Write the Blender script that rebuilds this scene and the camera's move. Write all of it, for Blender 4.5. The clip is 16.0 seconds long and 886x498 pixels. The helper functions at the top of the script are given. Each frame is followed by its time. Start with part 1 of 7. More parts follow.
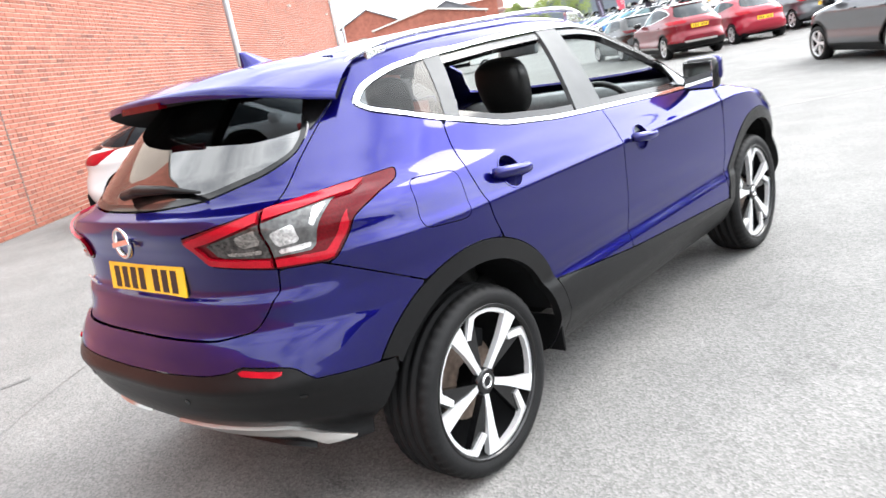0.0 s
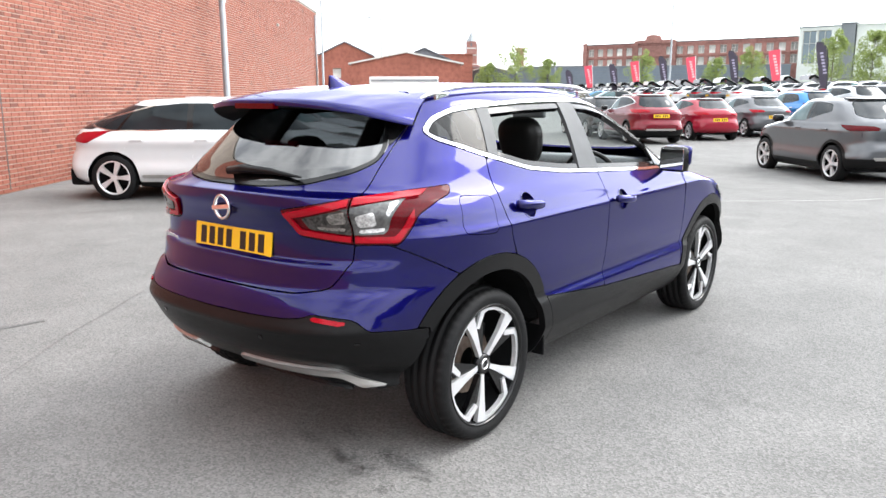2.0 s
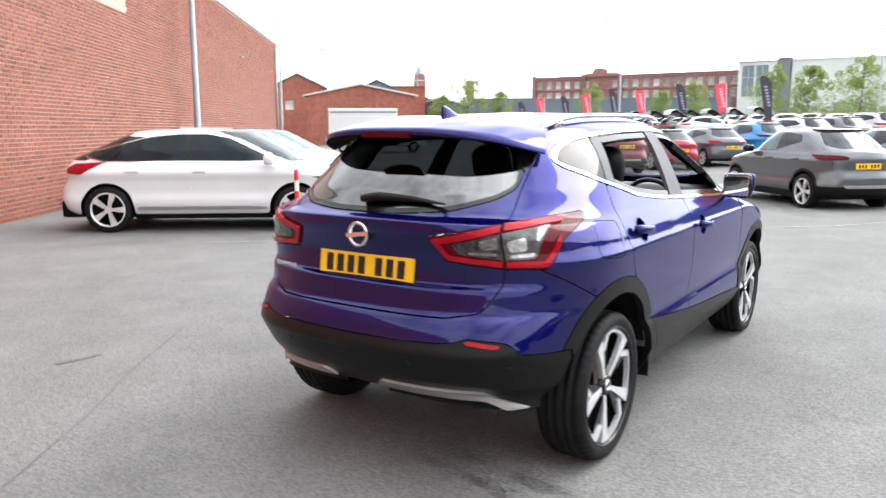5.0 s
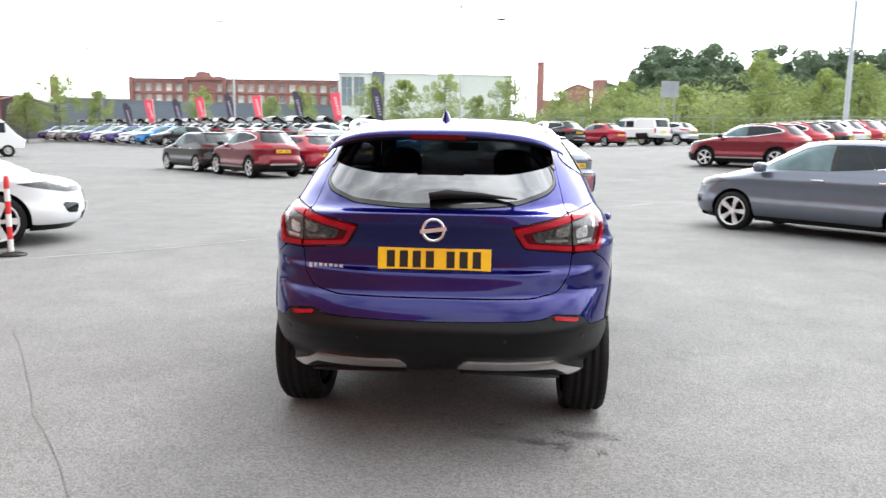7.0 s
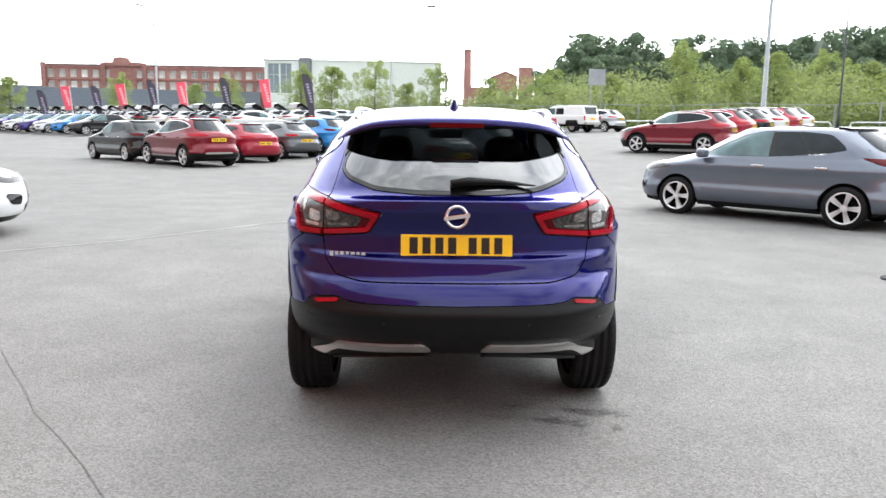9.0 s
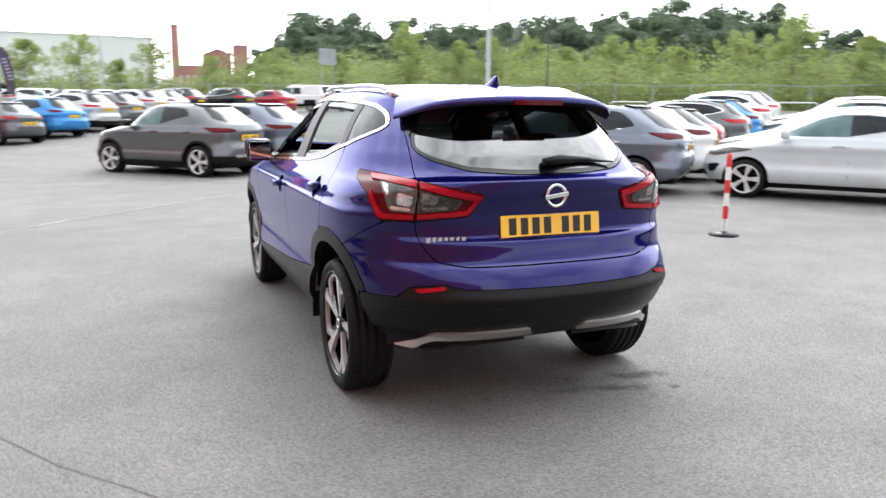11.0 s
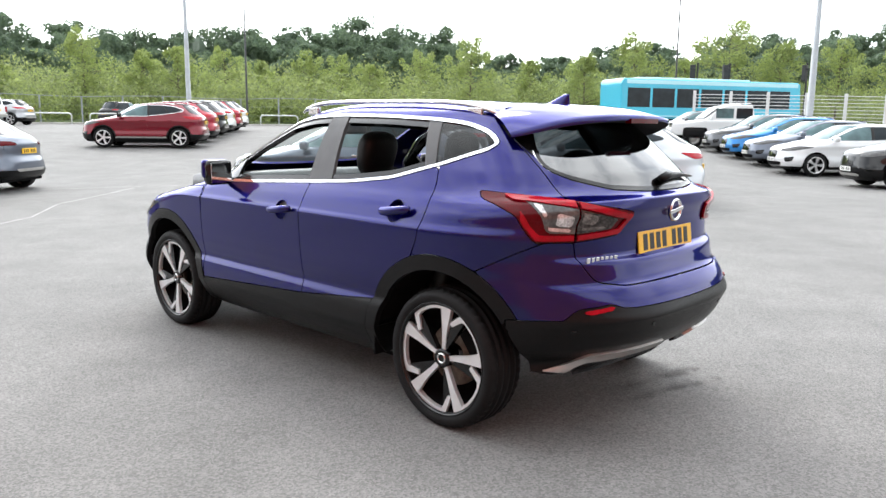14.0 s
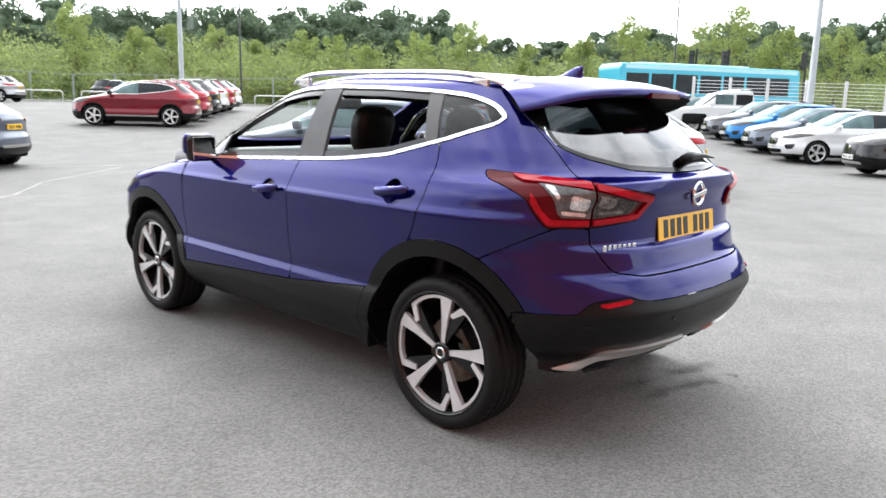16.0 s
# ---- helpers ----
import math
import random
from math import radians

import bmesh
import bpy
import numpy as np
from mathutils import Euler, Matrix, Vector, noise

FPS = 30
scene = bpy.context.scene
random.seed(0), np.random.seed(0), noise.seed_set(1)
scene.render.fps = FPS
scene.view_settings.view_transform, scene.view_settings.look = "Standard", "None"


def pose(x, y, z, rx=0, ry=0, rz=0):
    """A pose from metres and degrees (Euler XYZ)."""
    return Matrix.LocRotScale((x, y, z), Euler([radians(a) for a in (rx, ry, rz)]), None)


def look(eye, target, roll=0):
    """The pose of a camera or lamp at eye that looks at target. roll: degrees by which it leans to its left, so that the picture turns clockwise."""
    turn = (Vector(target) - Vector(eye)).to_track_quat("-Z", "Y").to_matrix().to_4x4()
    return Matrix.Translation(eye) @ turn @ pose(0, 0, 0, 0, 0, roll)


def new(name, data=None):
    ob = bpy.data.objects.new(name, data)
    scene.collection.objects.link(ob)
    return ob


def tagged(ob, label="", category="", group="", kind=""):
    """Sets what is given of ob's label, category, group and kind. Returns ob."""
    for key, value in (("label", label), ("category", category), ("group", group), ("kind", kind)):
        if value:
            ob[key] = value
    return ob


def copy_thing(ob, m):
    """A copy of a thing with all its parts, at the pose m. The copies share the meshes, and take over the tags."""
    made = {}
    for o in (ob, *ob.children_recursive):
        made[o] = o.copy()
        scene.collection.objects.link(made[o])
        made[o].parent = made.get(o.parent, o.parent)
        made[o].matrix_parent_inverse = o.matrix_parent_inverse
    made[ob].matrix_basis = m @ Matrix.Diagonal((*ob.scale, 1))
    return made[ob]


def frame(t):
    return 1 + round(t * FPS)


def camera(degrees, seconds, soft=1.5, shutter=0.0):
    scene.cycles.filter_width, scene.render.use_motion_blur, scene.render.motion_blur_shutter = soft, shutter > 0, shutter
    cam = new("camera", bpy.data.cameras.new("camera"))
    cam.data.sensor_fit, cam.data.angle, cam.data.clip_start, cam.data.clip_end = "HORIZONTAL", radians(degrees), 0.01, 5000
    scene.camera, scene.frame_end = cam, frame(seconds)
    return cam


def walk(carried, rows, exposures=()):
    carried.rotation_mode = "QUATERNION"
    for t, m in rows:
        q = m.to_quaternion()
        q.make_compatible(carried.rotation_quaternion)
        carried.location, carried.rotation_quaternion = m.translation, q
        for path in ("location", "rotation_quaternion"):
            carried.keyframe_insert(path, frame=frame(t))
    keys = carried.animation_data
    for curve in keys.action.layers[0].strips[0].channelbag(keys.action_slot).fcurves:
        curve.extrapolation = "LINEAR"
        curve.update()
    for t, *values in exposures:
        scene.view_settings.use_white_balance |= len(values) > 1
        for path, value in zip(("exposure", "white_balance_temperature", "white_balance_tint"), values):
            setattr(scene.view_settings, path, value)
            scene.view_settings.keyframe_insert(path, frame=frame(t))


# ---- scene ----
cam = camera(60.8, 16.0, shutter=0.5)
PATH = [
    (0, (2.477, -3.142, 1.46), (1.143, -1.735, 0.968), -10.9),
    (0.5, (2.608, -3.483, 1.492), (1.338, -2.006, 1.036), -9.2),
    (1, (2.629, -3.827, 1.492), (1.421, -2.283, 1.097), -4.8),
    (1.5, (2.643, -3.932, 1.498), (1.442, -2.387, 1.086), -0.7),
    (2, (2.672, -3.941, 1.503), (1.457, -2.402, 1.109), -0.1),
    (2.5, (2.695, -3.933, 1.505), (1.465, -2.406, 1.111), 0.5),
    (3, (2.721, -3.915, 1.5), (1.473, -2.405, 1.101), 0.3),
    (3.5, (2.745, -3.912, 1.498), (1.471, -2.423, 1.102), 0.6),
    (4, (2.715, -3.976, 1.498), (1.47, -2.463, 1.097), 1.5),
    (4.2, (2.639, -4.041, 1.492), (1.413, -2.51, 1.101), 1.5),
    (6.3, (0.898, -5.248, 1.498), (0.348, -3.35, 1.189), 0.0),
    (6.5, (0.725, -5.326, 1.497), (0.332, -3.395, 1.159), 1.0),
    (7, (0.298, -5.41, 1.472), (0.148, -3.437, 1.177), 0.8),
    (7.5, (0.116, -5.44, 1.473), (0.051, -3.473, 1.118), 1.0),
    (8, (0.087, -5.475, 1.481), (0.044, -3.503, 1.154), 0.9),
    (8.2, (0.085, -5.488, 1.487), (0.043, -3.515, 1.161), 1.4),
    (10.3, (-1.088, -5.388, 1.435), (-0.667, -3.462, 1.099), 1.2),
    (10.5, (-1.277, -5.327, 1.45), (-0.764, -3.425, 1.101), 2.3),
    (11, (-1.773, -5.016, 1.444), (-1.027, -3.197, 1.075), 0.4),
    (11.5, (-2.184, -4.822, 1.435), (-1.226, -3.099, 1.096), -1.1),
    (12, (-2.564, -4.478, 1.424), (-1.451, -2.848, 1.1), -0.1),
    (12.5, (-2.898, -4.23, 1.444), (-1.663, -2.685, 1.147), 1.1),
    (13, (-3.183, -4.031, 1.442), (-1.857, -2.568, 1.124), 0.2),
    (13.5, (-3.308, -3.793, 1.438), (-1.921, -2.391, 1.108), 0.7),
    (14, (-3.344, -3.73, 1.445), (-1.921, -2.363, 1.118), 0.6),
    (14.5, (-3.356, -3.72, 1.446), (-1.939, -2.347, 1.124), 0.7),
    (15, (-3.356, -3.705, 1.441), (-1.946, -2.325, 1.111), 1.0),
    (15.5, (-3.333, -3.655, 1.437), (-1.93, -2.271, 1.099), 1.2),
    (16, (-3.141, -3.496, 1.395), (-1.712, -2.146, 1.027), 1.4),
]
walk(cam, [(t, look(eye, target, roll)) for t, eye, target, roll in PATH], exposures=((0.0, 0.86), (0.5, 0.76), (1.0, 0.60), (1.5, 0.46), (2.0, 0.42), (3.0, 0.27), (9.0, 0.25), (11.0, 0.20), (14.0, 0.24), (16.0, 0.28)))

# ---- sky, sun, exposure ----
world = bpy.data.worlds.new("sky")
scene.world = world
world.use_nodes = True
wn, wl = world.node_tree.nodes, world.node_tree.links
wn.clear()
SUN_EL, SUN_AZ = 41.0, 27.0          # degrees; azimuth clockwise from +y
sky = wn.new("ShaderNodeTexSky")
sky.sky_type = "NISHITA"
sky.sun_disc = False
sky.sun_elevation, sky.sun_rotation = radians(SUN_EL), radians(SUN_AZ)
coord = wn.new("ShaderNodeTexCoord")
clouds = wn.new("ShaderNodeTexNoise")
clouds.inputs["Scale"].default_value, clouds.inputs["Detail"].default_value = 2.6, 7.0
clouds.inputs["Roughness"].default_value = 0.62
ramp = wn.new("ShaderNodeValToRGB")
ramp.color_ramp.elements[0].position, ramp.color_ramp.elements[0].color = 0.36, (0.42, 0.42, 0.42, 1)
ramp.color_ramp.elements[1].position, ramp.color_ramp.elements[1].color = 0.56, (1, 1, 1, 1)
mixer = wn.new("ShaderNodeMix")
mixer.data_type = "RGBA"
mixer.inputs["B"].default_value = (18.6, 19.2, 19.8, 1)
back = wn.new("ShaderNodeBackground")
back.inputs["Strength"].default_value = 0.1
wout = wn.new("ShaderNodeOutputWorld")
wl.new(coord.outputs["Generated"], clouds.inputs["Vector"])
wl.new(clouds.outputs["Fac"], ramp.inputs["Fac"])
wl.new(ramp.outputs["Color"], mixer.inputs["Factor"])
wl.new(sky.outputs["Color"], mixer.inputs["A"])
# thin cloud is brighter towards the hidden sun
toward = wn.new("ShaderNodeVectorMath")
toward.operation = "DOT_PRODUCT"
toward.inputs[1].default_value = (math.sin(radians(SUN_AZ)) * math.cos(radians(SUN_EL)), math.cos(radians(SUN_AZ)) * math.cos(radians(SUN_EL)), math.sin(radians(SUN_EL)))
glowing = wn.new("ShaderNodeMapRange")
glowing.interpolation_type = "SMOOTHSTEP"
glowing.inputs["From Min"].default_value, glowing.inputs["From Max"].default_value = 0.15, 1.0
glowing.inputs["To Min"].default_value, glowing.inputs["To Max"].default_value = 0.92, 2.3
lit = wn.new("ShaderNodeVectorMath")
lit.operation = "SCALE"
wl.new(coord.outputs["Generated"], toward.inputs[0])
wl.new(toward.outputs["Value"], glowing.inputs["Value"])
wl.new(mixer.outputs["Result"], lit.inputs[0])
wl.new(glowing.outputs["Result"], lit.inputs["Scale"])
wl.new(lit.outputs["Vector"], back.inputs["Color"])
wl.new(back.outputs["Background"], wout.inputs["Surface"])

sun_data = bpy.data.lights.new("sun", "SUN")
sun_data.energy, sun_data.angle, sun_data.color = 1.4, radians(27), (1.0, 0.965, 0.91)
sun_ob = new("sun", sun_data)
_a, _e = radians(SUN_AZ), radians(SUN_EL)
sun_ob.matrix_world = look((60 * math.sin(_a) * math.cos(_e), 60 * math.cos(_a) * math.cos(_e), 60 * math.sin(_e)), (0, 0, 0))


# ---- materials ----
def material(name, color, rough=0.5, metal=0.0, coat=0.0, grain=None, stain=None, bump=0.0, bump_scale=200.0,
             vary=0.0, ior=1.5, glow=None, spec=0.5):
    """Principled surface. grain, stain: (scale, amount) of fine and broad colour change; vary: change from object to object."""
    m = bpy.data.materials.new(name)
    m.use_nodes = True
    nt = m.node_tree
    b = nt.nodes["Principled BSDF"]
    b.inputs["Roughness"].default_value = rough
    b.inputs["Metallic"].default_value = metal
    b.inputs["IOR"].default_value = ior
    b.inputs["Coat Weight"].default_value = coat
    b.inputs["Coat Roughness"].default_value = 0.03
    b.inputs["Coat IOR"].default_value = 1.5
    b.inputs["Specular IOR Level"].default_value = spec
    b.inputs["Base Color"].default_value = (*color, 1)
    src = None
    tc = nt.nodes.new("ShaderNodeTexCoord")
    for spec, detail in ((grain, 3.0), (stain, 5.0)):
        if not spec:
            continue
        n = nt.nodes.new("ShaderNodeTexNoise")
        n.inputs["Scale"].default_value, n.inputs["Detail"].default_value = spec[0], detail
        nt.links.new(tc.outputs["Object"], n.inputs["Vector"])
        mr = nt.nodes.new("ShaderNodeMapRange")
        mr.inputs["From Min"].default_value, mr.inputs["From Max"].default_value = 0.3, 0.7
        mr.inputs["To Min"].default_value, mr.inputs["To Max"].default_value = 1 - spec[1], 1 + spec[1]
        nt.links.new(n.outputs["Fac"], mr.inputs["Value"])
        mul = nt.nodes.new("ShaderNodeVectorMath")
        mul.operation = "SCALE"
        if src:
            nt.links.new(src, mul.inputs[0])
        else:
            mul.inputs[0].default_value = color
        nt.links.new(mr.outputs["Result"], mul.inputs["Scale"])
        src = mul.outputs["Vector"]
    if vary:
        oi = nt.nodes.new("ShaderNodeObjectInfo")
        mr = nt.nodes.new("ShaderNodeMapRange")
        mr.inputs["To Min"].default_value, mr.inputs["To Max"].default_value = 1 - vary, 1 + vary
        nt.links.new(oi.outputs["Random"], mr.inputs["Value"])
        mul = nt.nodes.new("ShaderNodeVectorMath")
        mul.operation = "SCALE"
        if src:
            nt.links.new(src, mul.inputs[0])
        else:
            mul.inputs[0].default_value = color
        nt.links.new(mr.outputs["Result"], mul.inputs["Scale"])
        src = mul.outputs["Vector"]
    if src:
        nt.links.new(src, b.inputs["Base Color"])
    if bump:
        n = nt.nodes.new("ShaderNodeTexNoise")
        n.inputs["Scale"].default_value, n.inputs["Detail"].default_value = bump_scale, 4.0
        nt.links.new(tc.outputs["Object"], n.inputs["Vector"])
        bp = nt.nodes.new("ShaderNodeBump")
        bp.inputs["Strength"].default_value, bp.inputs["Distance"].default_value = bump, 0.01
        nt.links.new(n.outputs["Fac"], bp.inputs["Height"])
        nt.links.new(bp.outputs["Normal"], b.inputs["Normal"])
    if glow:
        b.inputs["Emission Color"].default_value = (*color, 1)
        b.inputs["Emission Strength"].default_value = glow
    return m


def clear_glass(name, tint, rough=0.0, clear=0.85):
    """Thin window glass: a sharp reflection over a tinted see-through layer."""
    m = bpy.data.materials.new(name)
    m.use_nodes = True
    nt = m.node_tree
    nt.nodes.clear()
    out = nt.nodes.new("ShaderNodeOutputMaterial")
    tr = nt.nodes.new("ShaderNodeBsdfTransparent")
    tr.inputs["Color"].default_value = (*tint, 1)
    gl = nt.nodes.new("ShaderNodeBsdfGlossy")
    gl.inputs["Roughness"].default_value = rough
    lw = nt.nodes.new("ShaderNodeLayerWeight")
    lw.inputs["Blend"].default_value = 0.5
    pw = nt.nodes.new("ShaderNodeMath")
    pw.operation = "POWER"
    pw.inputs[1].default_value = 4.0
    sc = nt.nodes.new("ShaderNodeMath")
    sc.operation = "MULTIPLY_ADD"
    sc.inputs[1].default_value, sc.inputs[2].default_value = 0.9, 1 - clear
    sc.use_clamp = True
    nt.links.new(lw.outputs["Facing"], pw.inputs[0])
    mx = nt.nodes.new("ShaderNodeMixShader")
    nt.links.new(pw.outputs[0], sc.inputs[0])
    nt.links.new(sc.outputs[0], mx.inputs["Fac"])
    nt.links.new(tr.outputs[0], mx.inputs[1])
    nt.links.new(gl.outputs[0], mx.inputs[2])
    nt.links.new(mx.outputs[0], out.inputs["Surface"])
    return m


def paint(name, color, metal=0.25, rough=0.38, edge=None):
    m = material(name, color, rough, metal, 1.0, grain=(900, 0.10), stain=(3, 0.04), spec=0.12)
    if edge:
        m.node_tree.nodes["Principled BSDF"].inputs["Coat Weight"].default_value = 1.0
        m.node_tree.nodes["Principled BSDF"].inputs["Coat IOR"].default_value = 1.47
        m.node_tree.nodes["Principled BSDF"].inputs["Specular Tint"].default_value = (*edge, 1)
    return m


M_BLUE = paint("ink_blue_paint", (0.0034, 0.0023, 0.090), 0.80, 0.30, (0.10, 0.08, 1.0))
M_BLACK_PLASTIC = material("black_plastic", (0.0055, 0.0055, 0.006), 0.33, spec=0.20, grain=(60, 0.2), stain=(6, 0.2), bump=0.12, bump_scale=500)
M_GLOSS_BLACK = material("gloss_black", (0.005, 0.005, 0.0055), 0.14, spec=0.45, stain=(4, 0.2))
M_DARK = material("dark_inner", (0.006, 0.006, 0.0065), 0.9, spec=0.1, stain=(8, 0.3))
M_RUBBER = material("tyre_rubber", (0.008, 0.008, 0.0085), 0.62, spec=0.20, grain=(150, 0.25), stain=(9, 0.25), bump=0.15, bump_scale=260)
M_ALLOY = material("machined_alloy", (0.78, 0.78, 0.79), 0.32, 0.55, stain=(14, 0.06))
M_SILVER = material("satin_silver", (0.50, 0.49, 0.475), 0.33, 0.8, stain=(12, 0.08))
M_CHROME = material("chrome", (0.82, 0.82, 0.83), 0.09, 1.0, stain=(10, 0.04))
M_RAIL = material("brushed_rail", (0.72, 0.72, 0.72), 0.22, 1.0, stain=(10, 0.05))
M_RED_LENS = material("red_lens", (0.33, 0.003, 0.012), 0.10, spec=0.25, grain=(260, 0.22), stain=(12, 0.2))
M_RED_DEEP = material("deep_red_lens", (0.085, 0.0010, 0.004), 0.09, spec=0.18, grain=(160, 0.2), stain=(12, 0.2))
M_SMOKE_LENS = material("smoked_lens", (0.045, 0.042, 0.04), 0.10, 0.2, grain=(90, 0.5), stain=(26, 0.5))
M_CLEAR_LENS = material("clear_lens", (0.10, 0.10, 0.10), 0.10, 0.35, grain=(70, 0.25), stain=(22, 0.35))
M_PLATE = material("yellow_plate", (0.90, 0.53, 0.012), 0.32, coat=0.4, stain=(20, 0.05))
M_PLATE_WHITE = material("white_plate", (0.75, 0.75, 0.72), 0.32, coat=0.4, stain=(20, 0.05))
M_INK = material("plate_ink", (0.008, 0.008, 0.009), 0.4, stain=(30, 0.2))
M_GLASS = clear_glass("window_glass", (0.82, 0.88, 0.86), clear=0.93)
M_GLASS_QUARTER = clear_glass("quarter_glass", (0.13, 0.14, 0.145), clear=0.975)
M_GLASS_REAR = clear_glass("rear_window_glass", (0.055, 0.062, 0.066), clear=0.80)
M_MIRROR = material("mirror_glass", (0.9, 0.9, 0.9), 0.02, 1.0)
M_LEATHER = material("black_leather", (0.010, 0.0098, 0.0098), 0.40, grain=(200, 0.25), stain=(10, 0.25), bump=0.25, bump_scale=160)
M_LINING = material("grey_lining", (0.35, 0.34, 0.32), 0.9, grain=(200, 0.08), stain=(6, 0.08))
M_DOOR_CARD = material("door_card", (0.10, 0.102, 0.105), 0.55, grain=(120, 0.15), stain=(6, 0.15))
# paler than the bare plastic: windscreen reflections are put into the base colour
M_DASH = material("dash_plastic", (0.12, 0.125, 0.13), 0.42, grain=(120, 0.25), stain=(8, 0.2), bump=0.1, bump_scale=300)


# ---- mesh tools ----
def mesh_object(name, verts, faces, mat, smooth=True):
    me = bpy.data.meshes.new(name)
    me.from_pydata([tuple(v) for v in np.asarray(verts, float)] if not isinstance(verts, list) else verts, [],
                   faces.tolist() if isinstance(faces, np.ndarray) else faces)
    me.materials.append(mat)
    if smooth:
        me.shade_smooth()
    return new(name, me)


def under(ob, parent, label=""):
    ob.parent = parent
    if label:
        ob["label"] = label
    return ob


def part(name, bm, mat, parent, label="", smooth=False):
    """Link a bmesh as one mesh object under a thing or a part."""
    me = bpy.data.meshes.new(name)
    bmesh.ops.recalc_face_normals(bm, faces=bm.faces)
    bm.to_mesh(me)
    bm.free()
    me.materials.append(mat)
    if smooth:
        me.shade_smooth()
    ob = new(name, me)
    return under(ob, parent, label) if parent else ob


def thing(name, m, label, category, group="", kind=""):
    e = new(name)
    e.empty_display_size = 0.2
    e.matrix_world = m
    return tagged(e, label, category, group, kind)


def box_bm(cx, cy, cz, sx, sy, sz, bevel=0.0, bm=None, rz=0.0, rx=0.0):
    b2 = bmesh.new()
    bmesh.ops.create_cube(b2, size=1.0, matrix=pose(cx, cy, cz, rx, 0, rz) @ Matrix.Diagonal((sx, sy, sz, 1)))
    if bevel:
        bmesh.ops.bevel(b2, geom=b2.edges[:], offset=bevel, segments=2, profile=0.6, affect="EDGES")
    if bm is None:
        return b2
    return merge_bm(bm, b2)


def merge_bm(bm, b2):
    me = bpy.data.meshes.new("tmp")
    b2.to_mesh(me)
    b2.free()
    bm.from_mesh(me)
    bpy.data.meshes.remove(me)
    return bm


def lathe_bm(profile, axis_pose, steps=48, bm=None):
    """Profile of (radius, along) turned round the local x axis."""
    bm = bm or bmesh.new()
    rings = []
    for k in range(steps):
        a = 2 * math.pi * k / steps
        rings.append([bm.verts.new(axis_pose @ Vector((h, r * math.cos(a), r * math.sin(a)))) for r, h in profile])
    for k in range(steps):
        p, q = rings[k], rings[(k + 1) % steps]
        for i in range(len(profile) - 1):
            bm.faces.new((p[i], q[i], q[i + 1], p[i + 1]))
    return bm


def tube_bm(points, radius, sides=8, bm=None, flat=1.0, caps=True):
    """Tube along points; flat squeezes it in height."""
    bm = bm or bmesh.new()
    pts = [Vector(p) for p in points]
    rad = radius if isinstance(radius, (list, tuple)) else [radius] * len(pts)
    rings = []
    for i, p in enumerate(pts):
        d = (pts[min(i + 1, len(pts) - 1)] - pts[max(i - 1, 0)]).normalized()
        side = d.cross(Vector((0, 0, 1)))
        if side.length < 1e-3:
            side = d.cross(Vector((0, 1, 0)))
        side.normalize()
        up = side.cross(d)
        rings.append([bm.verts.new(p + rad[i] * (side * math.cos(a) + up * math.sin(a) * flat))
                      for a in (2 * math.pi * k / sides for k in range(sides))])
    for p, q in zip(rings, rings[1:]):
        for k in range(sides):
            bm.faces.new((p[k], p[(k + 1) % sides], q[(k + 1) % sides], q[k]))
    if caps:
        bm.faces.new(rings[0][::-1])
        bm.faces.new(rings[-1])
    return bm


def prism_bm(poly, lo, hi, axes="yzx", bm=None):
    """Flat outline poly (a, b) between lo and hi along a third axis; axes names a, b and that axis."""
    bm = bm or bmesh.new()
    idx = ["xyz".index(c) for c in axes]

    def at(a, b, c):
        v = [0, 0, 0]
        v[idx[0]], v[idx[1]], v[idx[2]] = a, b, c
        return bm.verts.new(v)
    lows, highs = [at(a, b, lo) for a, b in poly], [at(a, b, hi) for a, b in poly]
    n = len(poly)
    bm.faces.new(lows[::-1])
    bm.faces.new(highs)
    for i in range(n):
        bm.faces.new((lows[i], lows[(i + 1) % n], highs[(i + 1) % n], highs[i]))
    return bm


# ---- car skins: a loft through level curves, cut into panels ----
def rounded(poly, r, k=5):
    """Outline with its corners rounded to radius r."""
    out, n = [], len(poly)
    for i in range(n):
        p, a, b = (np.array(poly[j % n], float) for j in (i, i - 1, i + 1))
        da, db = a - p, b - p
        la, lb = np.hypot(*da), np.hypot(*db)
        ri = r[i] if isinstance(r, (list, tuple)) else r
        d = min(ri, 0.45 * la, 0.45 * lb)
        s, e = p + da / la * d, p + db / lb * d
        for t in np.linspace(0, 1, k):
            out.append((1 - t) ** 2 * s + 2 * t * (1 - t) * p + t * t * e)
    return np.array(out)


def sdf(poly, a, b):
    """Signed distance of points (a, b) to an outline, negative inside."""
    poly = np.asarray(poly, float)
    d = np.full(a.shape, 1e9)
    inside = np.zeros(a.shape, bool)
    n = len(poly)
    for i in range(n):
        (x0, y0), (x1, y1) = poly[i], poly[(i + 1) % n]
        ex, ey = x1 - x0, y1 - y0
        wx, wy = a - x0, b - y0
        t = np.clip((wx * ex + wy * ey) / max(ex * ex + ey * ey, 1e-12), 0, 1)
        d = np.minimum(d, (wx - ex * t) ** 2 + (wy - ey * t) ** 2)
        cross = (y0 > b) != (y1 > b)
        if y1 != y0:
            inside ^= cross & (a < ex * (b - y0) / (y1 - y0) + x0)
    d = np.sqrt(d)
    return np.where(inside, -d, d)


